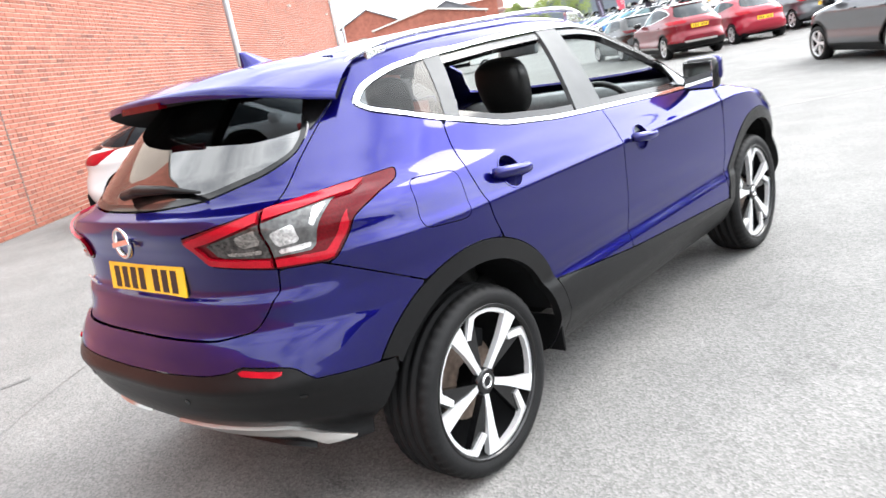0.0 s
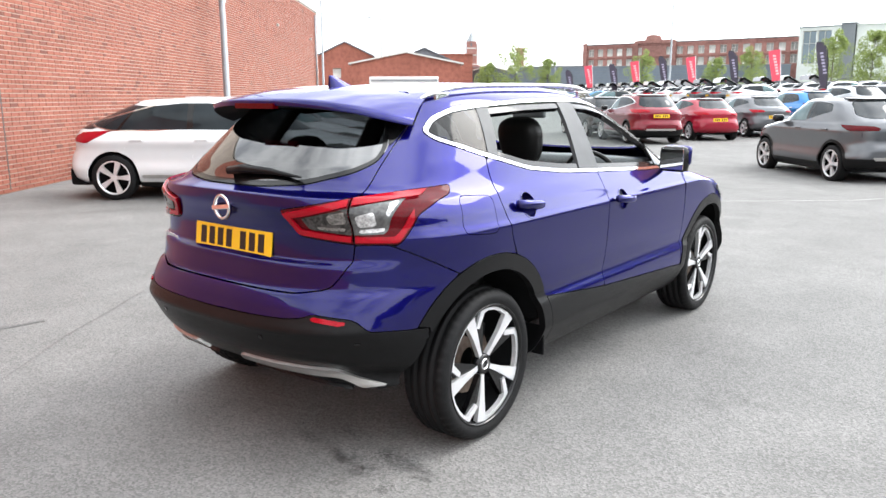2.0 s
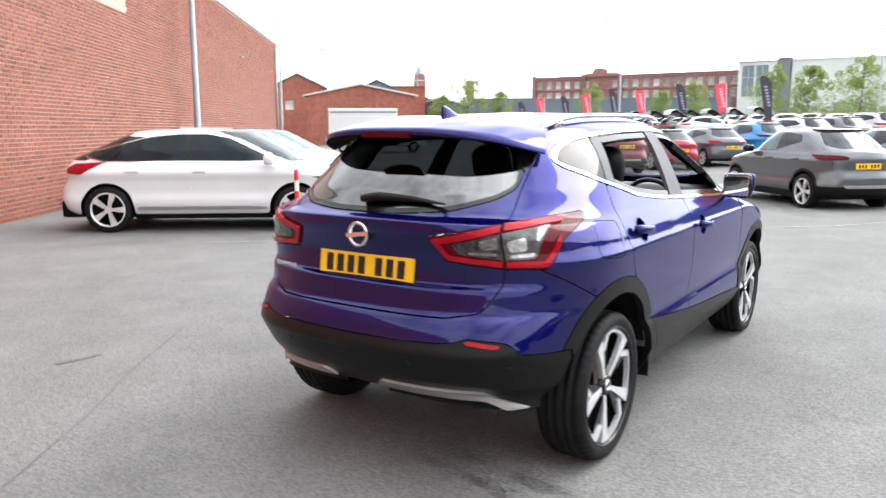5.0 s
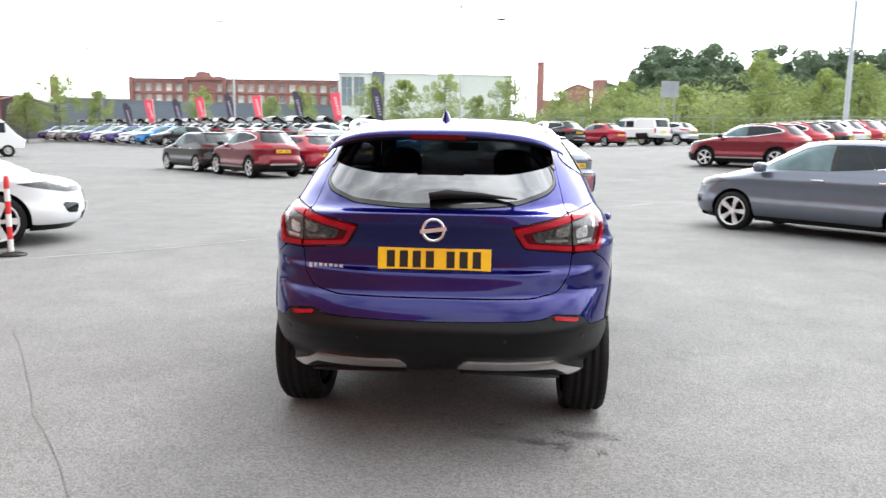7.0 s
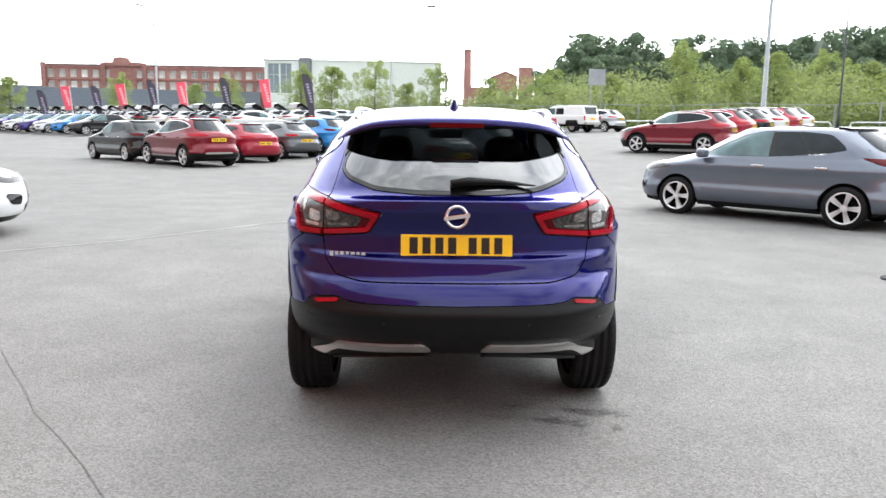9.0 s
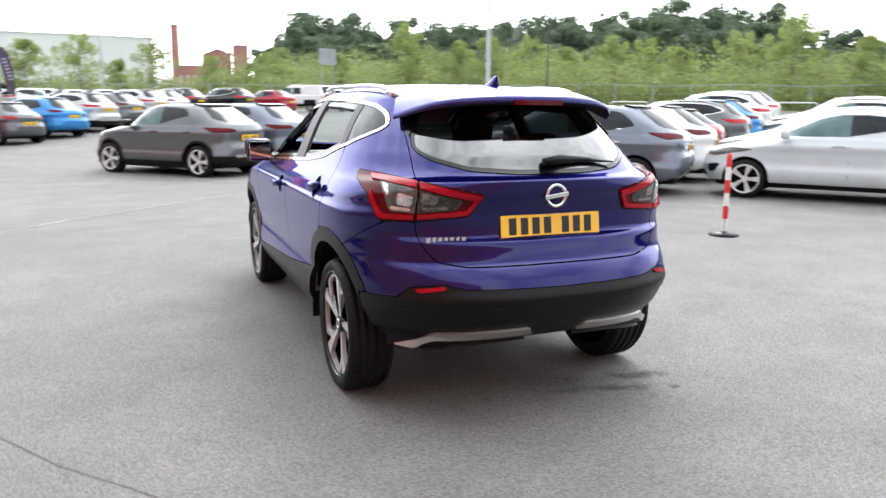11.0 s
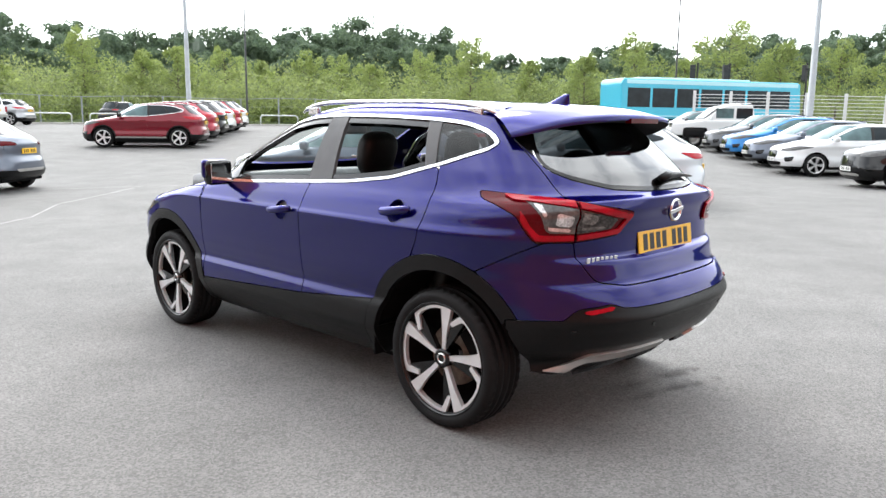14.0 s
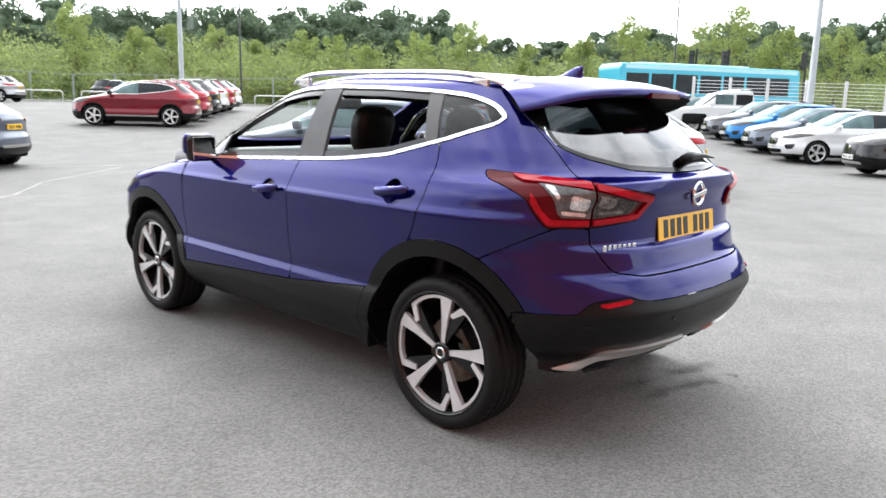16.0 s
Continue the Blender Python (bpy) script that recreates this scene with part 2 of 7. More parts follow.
def pchip(xs, ys, x):
    """Smooth interpolation without overshoot; ys has the knots on its first axis."""
    xs, ys = np.asarray(xs, float), np.asarray(ys, float)
    sh = (-1,) + (1,) * (ys.ndim - 1)
    h = np.diff(xs).reshape(sh)
    dl = np.diff(ys, axis=0) / h
    m = np.zeros_like(ys)
    w1, w2 = 2 * h[1:] + h[:-1], h[1:] + 2 * h[:-1]
    good = dl[:-1] * dl[1:] > 0
    with np.errstate(divide="ignore", invalid="ignore"):
        hm = (w1 + w2) / (w1 / dl[:-1] + w2 / dl[1:])
    m[1:-1] = np.where(good, hm, 0)
    m[0], m[-1] = dl[0], dl[-1]
    k = np.clip(np.searchsorted(xs, x, side="right") - 1, 0, len(xs) - 2)
    hk = (xs[k + 1] - xs[k]).reshape(sh)
    t = ((x - xs[k])).reshape(sh) / hk
    return ((1 + 2 * t) * (1 - t) ** 2 * ys[k] + t * (1 - t) ** 2 * hk * m[k]
            + t * t * (3 - 2 * t) * ys[k + 1] + t * t * (t - 1) * hk * m[k + 1])


def quarter(w, end, depth, n, count):
    """Plan of one rounded end from the middle (0, end) to the side (w, end + depth), evenly spaced."""
    th = np.linspace(0, math.pi / 2, 400)
    x = w * np.sin(th) ** (2 / n)
    y = end + depth * (1 - np.cos(th) ** (2 / n))
    s = np.concatenate(([0], np.cumsum(np.hypot(np.diff(x), np.diff(y)))))
    q = np.linspace(0, s[-1], count + 1)
    return np.interp(q, s, x), np.interp(q, s, y)


class Hull:
    """levels: rows of height at the side, rear, front; half width; rear end, its depth and squareness; front end, depth, squareness."""

    def __init__(self, levels, counts=(44, 110, 30), rows=110, arch=0.0, arch_y0=0.0, shelf=None):
        nr, ns, nf = counts
        curves = []
        for zs, zr, zf, w, rear, dr, n_r, front, df, n_f in levels:
            xr, yr = quarter(w, rear, dr, n_r, nr)
            xf, yf = quarter(w, 0, df, n_f, nf)
            xf, yf = xf[::-1], (front - yf)[::-1]
            ym = np.linspace(yr[-1], yf[0], ns + 1)[1:-1]
            x = np.concatenate((xr, np.full(ns - 1, w), xf))
            y = np.concatenate((yr, ym, yf))
            tr = np.clip((rear + dr - y) / dr, 0, 1) ** 2
            tf = np.clip((y - front + df) / df, 0, 1) ** 1.6
            z = zs + (zr - zs) * tr + (zf - zs) * tf
            curves.append(np.stack((x, y, z), 1))
        C = np.array(curves)
        if shelf:
            # the ledge between two levels dies out towards the sides
            lo, hi, x0, x1 = shelf
            for i in range(lo + 1, hi):
                t = (levels[i][0] - levels[lo][0]) / (levels[hi][0] - levels[lo][0])
                plain = levels[lo][4] + (levels[hi][4] - levels[lo][4]) * t
                k = np.clip((C[i, :, 0] - x0) / (x1 - x0), 0, 1)
                k = k * k * (3 - 2 * k) * np.clip((-1.0 - C[i, :, 1]) / 0.4, 0, 1)
                C[i, :, 1] += (plain - levels[i][4]) * k
        if arch:
            top = np.linspace(0, 1, len(levels))
            C[:, :, 2] -= arch * (np.clip(top - 0.5, 0, 1) * 2)[:, None] ** 2 * ((C[:, :, 1] - arch_y0) / 1.6) ** 2
        mid = C[:, nr + ns // 2]
        knots = np.concatenate(([0], np.cumsum(np.maximum(np.linalg.norm(np.diff(mid, axis=0), axis=1), 0.012))))
        v = np.linspace(0, knots[-1], rows)
        self.knots = knots
        self.P = pchip(knots, C, v)
        nv, nu = self.P.shape[:2]
        u = np.concatenate((np.linspace(0, 1, nr + 1), np.linspace(1, 2, ns + 1)[1:], np.linspace(2, 3, nf + 1)[1:]))
        self.q = np.broadcast_to(u, (nv, nu)).ravel()
        self.v = np.broadcast_to(v[:, None], (nv, nu)).ravel()
        s = np.zeros((nv, nu))
        s[:, 1:] = np.cumsum(np.linalg.norm(np.diff(self.P[:, :, :2], axis=1), axis=2), axis=1)
        self.s = s.ravel()
        du, dv = np.gradient(self.P, axis=1), np.gradient(self.P, axis=0)
        nrm = np.cross(du, dv)
        nrm /= np.linalg.norm(nrm, axis=2, keepdims=True) + 1e-12
        nrm[:, 0, 0] = 0
        nrm[:, -1, 0] = 0
        self.N = nrm.reshape(-1, 3)
        self.V = self.P.reshape(-1, 3)
        i, j = np.meshgrid(np.arange(nv - 1), np.arange(nu - 1), indexing="ij")
        a = (i * nu + j).ravel()
        self.T = np.concatenate((np.stack((a, a + 1, a + nu + 1), 1), np.stack((a, a + nu + 1, a + nu), 1)))
        self.x, self.y, self.z = self.V.T

    def s_at(self, y, z):
        """Length along the skin from the rear middle to the side point (y, z)."""
        k = np.argmin((self.y - y) ** 2 + (self.z - z) ** 2 + 10 * (self.q < 0.25))
        return self.s[k]

    def x_at(self, y, z):
        k = np.argmin((self.y - y) ** 2 + (self.z - z) ** 2 + 10 * (self.q < 0.25))
        return self.x[k]

    def y_at(self, x, z):
        k = np.argmin((self.x - x) ** 2 + (self.z - z) ** 2 + 10 * (self.q > 1))
        return self.y[k]

    def cut(self, field, lift=0.0, thick=0.014, both=False, flip=False):
        """Vertices and faces of the skin where field < 0 (a list of fields is cut one after another); lifted, with edges thick deep.
        both: mirrored and joined; flip: the other side."""
        fields = [np.asarray(f, float) for f in (field if isinstance(field, list) else [field])]
        lift = np.broadcast_to(np.asarray(lift, float), fields[0].shape)
        D = np.concatenate((self.V, self.N, lift[:, None], np.stack(fields, 1)), 1)
        F = self.T
        for n in range(len(fields)):
            f = D[:, 7 + n] + 1e-9
            inside = f < 0
            c = inside[F].sum(1)
            full, one, two = F[c == 3], F[c == 1], F[c == 2]

            def turned(tri, lone):
                """Turn each triangle so that its lone corner comes first."""
                k = np.argmax(lone, 1)
                r = np.arange(len(tri))
                return tri[r, k], tri[r, (k + 1) % 3], tri[r, (k + 2) % 3]
            a1, b1, c1 = turned(one, inside[one])
            a2, b2, c2 = turned(two, ~inside[two])
            pairs = np.concatenate((np.stack((a1, b1), 1), np.stack((a1, c1), 1), np.stack((a2, b2), 1), np.stack((a2, c2), 1)))
            key, inv = np.unique(np.sort(pairs, 1), axis=0, return_inverse=True)
            inv = inv.reshape(-1)
            w = (f[key[:, 0]] / (f[key[:, 0]] - f[key[:, 1]]))[:, None] if len(key) else np.zeros((0, 1))
            cross = D[key[:, 0]] * (1 - w) + D[key[:, 1]] * w if len(key) else np.zeros((0, D.shape[1]))
            inv = inv + len(D)
            n1, n2 = len(one), len(two)
            p1, r1 = inv[:n1], inv[n1:2 * n1]
            p2, r2 = inv[2 * n1:2 * n1 + n2], inv[2 * n1 + n2:]
            D = np.concatenate((D, cross))
            F = np.concatenate((full, np.stack((a1, p1, r1), 1), np.stack((p2, b2, c2), 1), np.stack((p2, c2, r2), 1)))
            used, inv = np.unique(F, return_inverse=True)
            F, D = inv.reshape(-1, 3), D[used]
        nn = D[:, 3:6] / (np.linalg.norm(D[:, 3:6], axis=1, keepdims=True) + 1e-9)
        top = D[:, :3] + nn * D[:, 6:7]
        low = top - nn * thick
        if thick:
            E = np.concatenate((F[:, [0, 1]], F[:, [1, 2]], F[:, [2, 0]]))
            key = np.sort(E, 1)
            _, first, count = np.unique(key, axis=0, return_index=True, return_counts=True)
            B = E[first[count == 1]]
            if both:
                B = B[~((top[B[:, 0], 0] < 1e-4) & (top[B[:, 1], 0] < 1e-4))]
            n0 = len(top)
            rim, at = np.unique(B, return_inverse=True)
            at = at.reshape(-1, 2)
            k = len(rim)
            verts = np.concatenate((top, top[rim], low[rim]))
            q1 = np.stack((n0 + at[:, 1], n0 + at[:, 0], n0 + k + at[:, 0]), 1)
            q2 = np.stack((n0 + at[:, 1], n0 + k + at[:, 0], n0 + k + at[:, 1]), 1)
            F = np.concatenate((F, q1, q2))
        else:
            verts = top
        if thick:
            e = top[B[:, 1]] - top[B[:, 0]]
            out = np.cross(e, nn[B[:, 0]])
            acc = np.zeros((k, 3))
            np.add.at(acc, at[:, 0], out)
            np.add.at(acc, at[:, 1], out)
            acc /= np.linalg.norm(acc, axis=1, keepdims=True) + 1e-9
            self.out_n = np.concatenate((nn, acc, acc))
        else:
            self.out_n = nn
        if flip or both:
            M = verts * np.array((-1, 1, 1))
            G = F[:, ::-1]
            MN = self.out_n * np.array((-1, 1, 1))
            if flip:
                self.out_n = MN
                return M, G
            self.out_n = np.concatenate((self.out_n, MN))
            n = len(verts)
            verts, F = np.concatenate((verts, M)), np.concatenate((F, G + n))
            # weld the middle seam
            mid = np.where(np.abs(verts[:n, 0]) < 1e-4)[0]
            idx = np.arange(2 * n)
            idx[mid + n] = mid
            F = idx[F]
        return verts, F

    def panel(self, name, field, mat, parent, lift=0.0, thick=0.014, both=False, flip=False, label=""):
        verts, F = self.cut(field, lift, thick, both, flip)
        ob = mesh_object(name, verts, F, mat)
        ob.data.normals_split_custom_set_from_vertices(self.out_n.tolist())
        return under(ob, parent, label) if parent else ob


def union(*f):
    return np.minimum.reduce(f)


def both_of(*f):
    return np.maximum.reduce(f)


# ---- ground ----
E1, E2 = Vector((-0.63, 0.777, 0)), Vector((0.777, 0.63, 0))      # along the brick wall, and away from it


def rise(px, py):
    """The car park lies nearly flat, dips a little in the middle and climbs towards the road."""
    d = max(0.0, px * 0.64 + py * 0.77 - 14.6)
    dip = 0.09 * math.exp(-((px + 0.5) ** 2 + (py - 13.5) ** 2) / 18.0)
    return 1.2 * (1 - math.exp(-(d / 16.0) ** 1.3)) - dip


def asphalt_material():
    m = material("worn_asphalt", (0.160, 0.157, 0.151), 0.88, stain=(0.35, 0.10))
    nt = m.node_tree
    b = nt.nodes["Principled BSDF"]
    old = b.inputs["Base Color"].links[0].from_socket
    tc = nt.nodes.new("ShaderNodeTexCoord")

    def noise_node(scale, detail, lo, hi, a, c, rough=0.6):
        n = nt.nodes.new("ShaderNodeTexNoise")
        n.inputs["Scale"].default_value, n.inputs["Detail"].default_value, n.inputs["Roughness"].default_value = scale, detail, rough
        nt.links.new(tc.outputs["Object"], n.inputs["Vector"])
        r = nt.nodes.new("ShaderNodeMapRange")
        r.inputs["From Min"].default_value, r.inputs["From Max"].default_value = lo, hi
        r.inputs["To Min"].default_value, r.inputs["To Max"].default_value = a, c
        nt.links.new(n.outputs["Fac"], r.inputs["Value"])
        return r.outputs["Result"], n.outputs["Fac"]

    def times(x, y):
        mu = nt.nodes.new("ShaderNodeVectorMath")
        mu.operation = "SCALE"
        nt.links.new(x, mu.inputs[0])
        nt.links.new(y, mu.inputs["Scale"])
        return mu.outputs["Vector"]
    vo = nt.nodes.new("ShaderNodeTexVoronoi")
    vo.inputs["Scale"].default_value = 112.0
    nt.links.new(tc.outputs["Object"], vo.inputs["Vector"])
    sep = nt.nodes.new("ShaderNodeSeparateColor")
    nt.links.new(vo.outputs["Color"], sep.inputs["Color"])
    st = nt.nodes.new("ShaderNodeMapRange")
    st.inputs["To Min"].default_value, st.inputs["To Max"].default_value = 0.68, 1.32
    nt.links.new(sep.outputs["Red"], st.inputs["Value"])
    col = times(old, st.outputs["Result"])
    g1, _ = noise_node(260, 2, 0.3, 0.7, 0.86, 1.14)
    col = times(col, g1)
    g2, _ = noise_node(1.6, 6, 0.35, 0.68, 0.87, 1.10)
    col = times(col, g2)
    g3, _ = noise_node(0.9, 8, 0.62, 0.72, 1.0, 0.72, 0.75)       # dark drips and tyre dirt
    col = times(col, g3)
    nt.links.new(col, b.inputs["Base Color"])
    bp = nt.nodes.new("ShaderNodeBump")
    bp.inputs["Strength"].default_value, bp.inputs["Distance"].default_value = 0.4, 0.006
    nt.links.new(vo.outputs["Distance"], bp.inputs["Height"])
    nt.links.new(bp.outputs["Normal"], b.inputs["Normal"])
    return m


M_ASPHALT = asphalt_material()
M_TAR = material("tar_joint", (0.112, 0.110, 0.107), 0.8, grain=(90, 0.3), stain=(4, 0.3))
M_SCUFF = material("tyre_scuff", (0.135, 0.132, 0.127), 0.85, grain=(70, 0.35), stain=(7, 0.35))
M_JOINT = material("pale_joint", (0.36, 0.355, 0.34), 0.9, grain=(60, 0.3), stain=(3, 0.3))
M_CONCRETE = material("concrete", (0.40, 0.39, 0.37), 0.9, grain=(60, 0.15), stain=(2, 0.15), bump=0.2, bump_scale=60)


def build_ground():
    def axis(n, far):
        t = np.linspace(-1, 1, n)
        return np.sign(t) * (np.abs(t) * 60 + np.abs(t) ** 6 * (far - 60))
    gx, gy = axis(81, 1500), axis(81, 1500)
    verts = [(px, py, rise(px, py) if math.hypot(px, py) < 140 else rise(px / math.hypot(px, py) * 140, py / math.hypot(px, py) * 140)) for py in gy for px in gx]
    n = len(gx)
    faces = [(j * n + i, j * n + i + 1, (j + 1) * n + i + 1, (j + 1) * n + i) for j in range(n - 1) for i in range(n - 1)]
    ob = mesh_object("ground", verts, faces, M_ASPHALT)
    tagged(ob, "worn grey asphalt of a dealership car park", "asphalt", kind="structure")
    return ob


def strip(name, pts, width, mat, label, lift=0.004, wobble=0.0):
    """A thin line lying on the ground along pts."""
    bm = bmesh.new()
    rows = []
    pts = [Vector((*p, 0)) for p in pts]
    fine = []
    for a, b in zip(pts, pts[1:]):
        k = max(1, int((b - a).length / 0.35))
        fine += [a.lerp(b, i / k) for i in range(k)]
    fine.append(pts[-1])
    for i, p in enumerate(fine):
        d = (fine[min(i + 1, len(fine) - 1)] - fine[max(i - 1, 0)]).normalized()
        nrm = Vector((-d.y, d.x, 0))
        off = wobble * (noise.noise(Vector((p.x * 1.3, p.y * 1.3, 4.0))))
        w = width * (0.7 + 0.6 * abs(noise.noise(Vector((p.x * 2, p.y * 2, 9.0)))))
        rows.append([bm.verts.new((*(p + nrm * (off + s * w / 2)).xy, rise(p.x, p.y) + lift)) for s in (-1, 1)])
    for p, q in zip(rows, rows[1:]):
        bm.faces.new((p[0], p[1], q[1], q[0]))
    ob = part(name, bm, mat, None)
    tagged(ob, label, "ground mark", kind="structure")
    return ob


build_ground()


# ---- wheels ----
def wheel_bms(R=0.342, rim_r=0.272, width=0.225, steps=56):
    """Tyre, rim face, dark barrel, hub cap, disc; axle along x, outside at +x, middle of the tyre at x = 0."""
    h = width / 2
    tyre = [(rim_r - 0.012, -h * 0.86), (rim_r + 0.02, -h * 0.99), (rim_r + 0.034, -h), (R - 0.022, -h * 0.98), (R - 0.008, -h * 0.84)]
    for g in (-0.55, -0.2, 0.2, 0.55):
        c = g * h
        tyre += [(R, c - 0.011), (R - 0.009, c - 0.007), (R - 0.009, c + 0.007), (R, c + 0.011)]
    tyre += [(R - 0.008, h * 0.84), (R - 0.022, h * 0.98), (rim_r + 0.036, h), (rim_r + 0.031, h * 1.012), (rim_r + 0.014, h * 0.99), (rim_r - 0.012, h * 0.86)]
    # shoulder blocks: the outer ribs dip at every second pair of steps
    bm, rings = bmesh.new(), []
    n = 150
    for k in range(n):
        a = 2 * math.pi * k / n
        dip = 0.0065 if k % 3 == 0 else 0.0
        ring = []
        for r, along in tyre:
            rr = r - (dip if abs(along) > h * 0.62 and r > R - 0.02 else 0.0)
            ring.append(bm.verts.new((along, rr * math.cos(a), rr * math.sin(a))))
        rings.append(ring)
    for k in range(n):
        p, q = rings[k], rings[(k + 1) % n]
        for i in range(len(tyre) - 1):
            bm.faces.new((p[i], q[i], q[i + 1], p[i + 1]))
    return bm


def spoke_bm(rim_r, x, ang, thick=0.022):
    """One flared spoke with the thin arm that follows the rim and kinks in towards the next spoke."""
    ca, sa_ = math.cos(ang), math.sin(ang)

    def ring(r, deg):
        a = ang + radians(deg)
        return (r * math.cos(a), r * math.sin(a))

    def along(r, off):
        return (r * ca - off * sa_, r * sa_ + off * ca)
    r1 = rim_r - 0.003
    bar = [along(.038, -.012), along(.10, -.014), along(.16, -.021), along(r1 * .965, -.036), ring(r1, -3.5), ring(r1, 5.5), along(r1 * .965, .030),
           along(.16, .015), along(.10, .012), along(.038, .010)]
    arm = [ring(r1, 4.5), ring(r1, 16), ring(r1, 28), ring(r1, 40), ring(r1, 50), ring(rim_r * .70, 63), ring(rim_r * .66, 57),
           ring(rim_r * .88, 46), ring(rim_r * .905, 40), ring(rim_r * .905, 28), ring(rim_r * .905, 16), ring(rim_r * .905, 4.5)]
    bm = bmesh.new()
    for outline, dx in ((bar, 0.0), (arm, -0.004)):
        tops, lows = [], []
        for a, b in outline:
            rr = min(1.0, math.hypot(a, b) / rim_r)
            dish = -0.022 * (1 - rr) ** 1.5
            tops.append(bm.verts.new((x + dx + dish, a, b)))
            lows.append(bm.verts.new((x + dx + dish - thick, a, b)))
        n = len(outline)
        bm.faces.new(tops)
        for i in range(n):
            bm.faces.new((tops[i], lows[i], lows[(i + 1) % n], tops[(i + 1) % n]))
    return bm


def alloy_wheel(parent, m, R=0.342, rim_r=0.272, width=0.225):
    w = new("wheel")
    w.parent = parent
    w.matrix_local = m
    h = width / 2
    tyre = wheel_bms(R, rim_r, width)
    part("tyre", tyre, M_RUBBER, w, smooth=True)
    lip = [(rim_r - 0.012, h * 0.86), (rim_r + 0.006, h * 0.93), (rim_r + 0.002, h * 0.97), (rim_r - 0.006, h * 0.93), (rim_r - 0.012, h * 0.6)]
    part("rim_edge", lathe_bm(lip, Matrix(), 64), M_GLOSS_BLACK, w, "gloss black rim edge", smooth=True)
    barrel = [(rim_r - 0.010, h * 0.80), (rim_r - 0.03, h * 0.2), (rim_r - 0.04, -h * 0.8), (0.06, -h * 0.85)]
    part("rim_barrel", lathe_bm(barrel, Matrix(), 48), M_DARK, w, "black rim barrel", smooth=True)
    part("brake_disc", lathe_bm([(0.06, -0.004), (0.15, -0.004), (0.15, -0.026), (0.06, -0.026)], Matrix(), 40),
         material_disc, w, "rusty grey brake disc")
    cal = box_bm(-0.012, 0.10, 0.10, 0.06, 0.07, 0.13, 0.012, rx=45)
    part("caliper", cal, M_DARK, w)
    for k in range(5):
        a = radians(72 * k + 18)
        part("spoke", spoke_bm(rim_r, h * 0.86, a), M_ALLOY, w, "machined silver spoke")
        # black pocket web behind the arm
        web = bmesh.new()
        pts = [(math.cos(a + radians(d)) * r, math.sin(a + radians(d)) * r) for r, d in
               ((0.05, 50), (rim_r * 0.90, 44), (rim_r * 0.95, 52), (rim_r * 0.76, 63), (0.06, 66))]
        prism = prism_bm(pts, h * 0.45, h * 0.70, "yzx", web)
        part("spoke_web", prism, M_GLOSS_BLACK, w, "gloss black web")
    cap = [(0.048, h * 0.5), (0.046, h * 0.76), (0.036, h * 0.80), (0.034, h * 0.79), (0.001, h * 0.79)]
    part("hub_cap", lathe_bm(cap, Matrix(), 32), M_GLOSS_BLACK, w, smooth=True)
    part("cap_ring", lathe_bm([(0.027, h * 0.79), (0.025, h * 0.82), (0.020, h * 0.82), (0.018, h * 0.79)], Matrix(), 28), M_CHROME, w, smooth=True)
    return w


material_disc = material("brake_disc_steel", (0.20, 0.15, 0.12), 0.45, 0.7, stain=(30, 0.4))

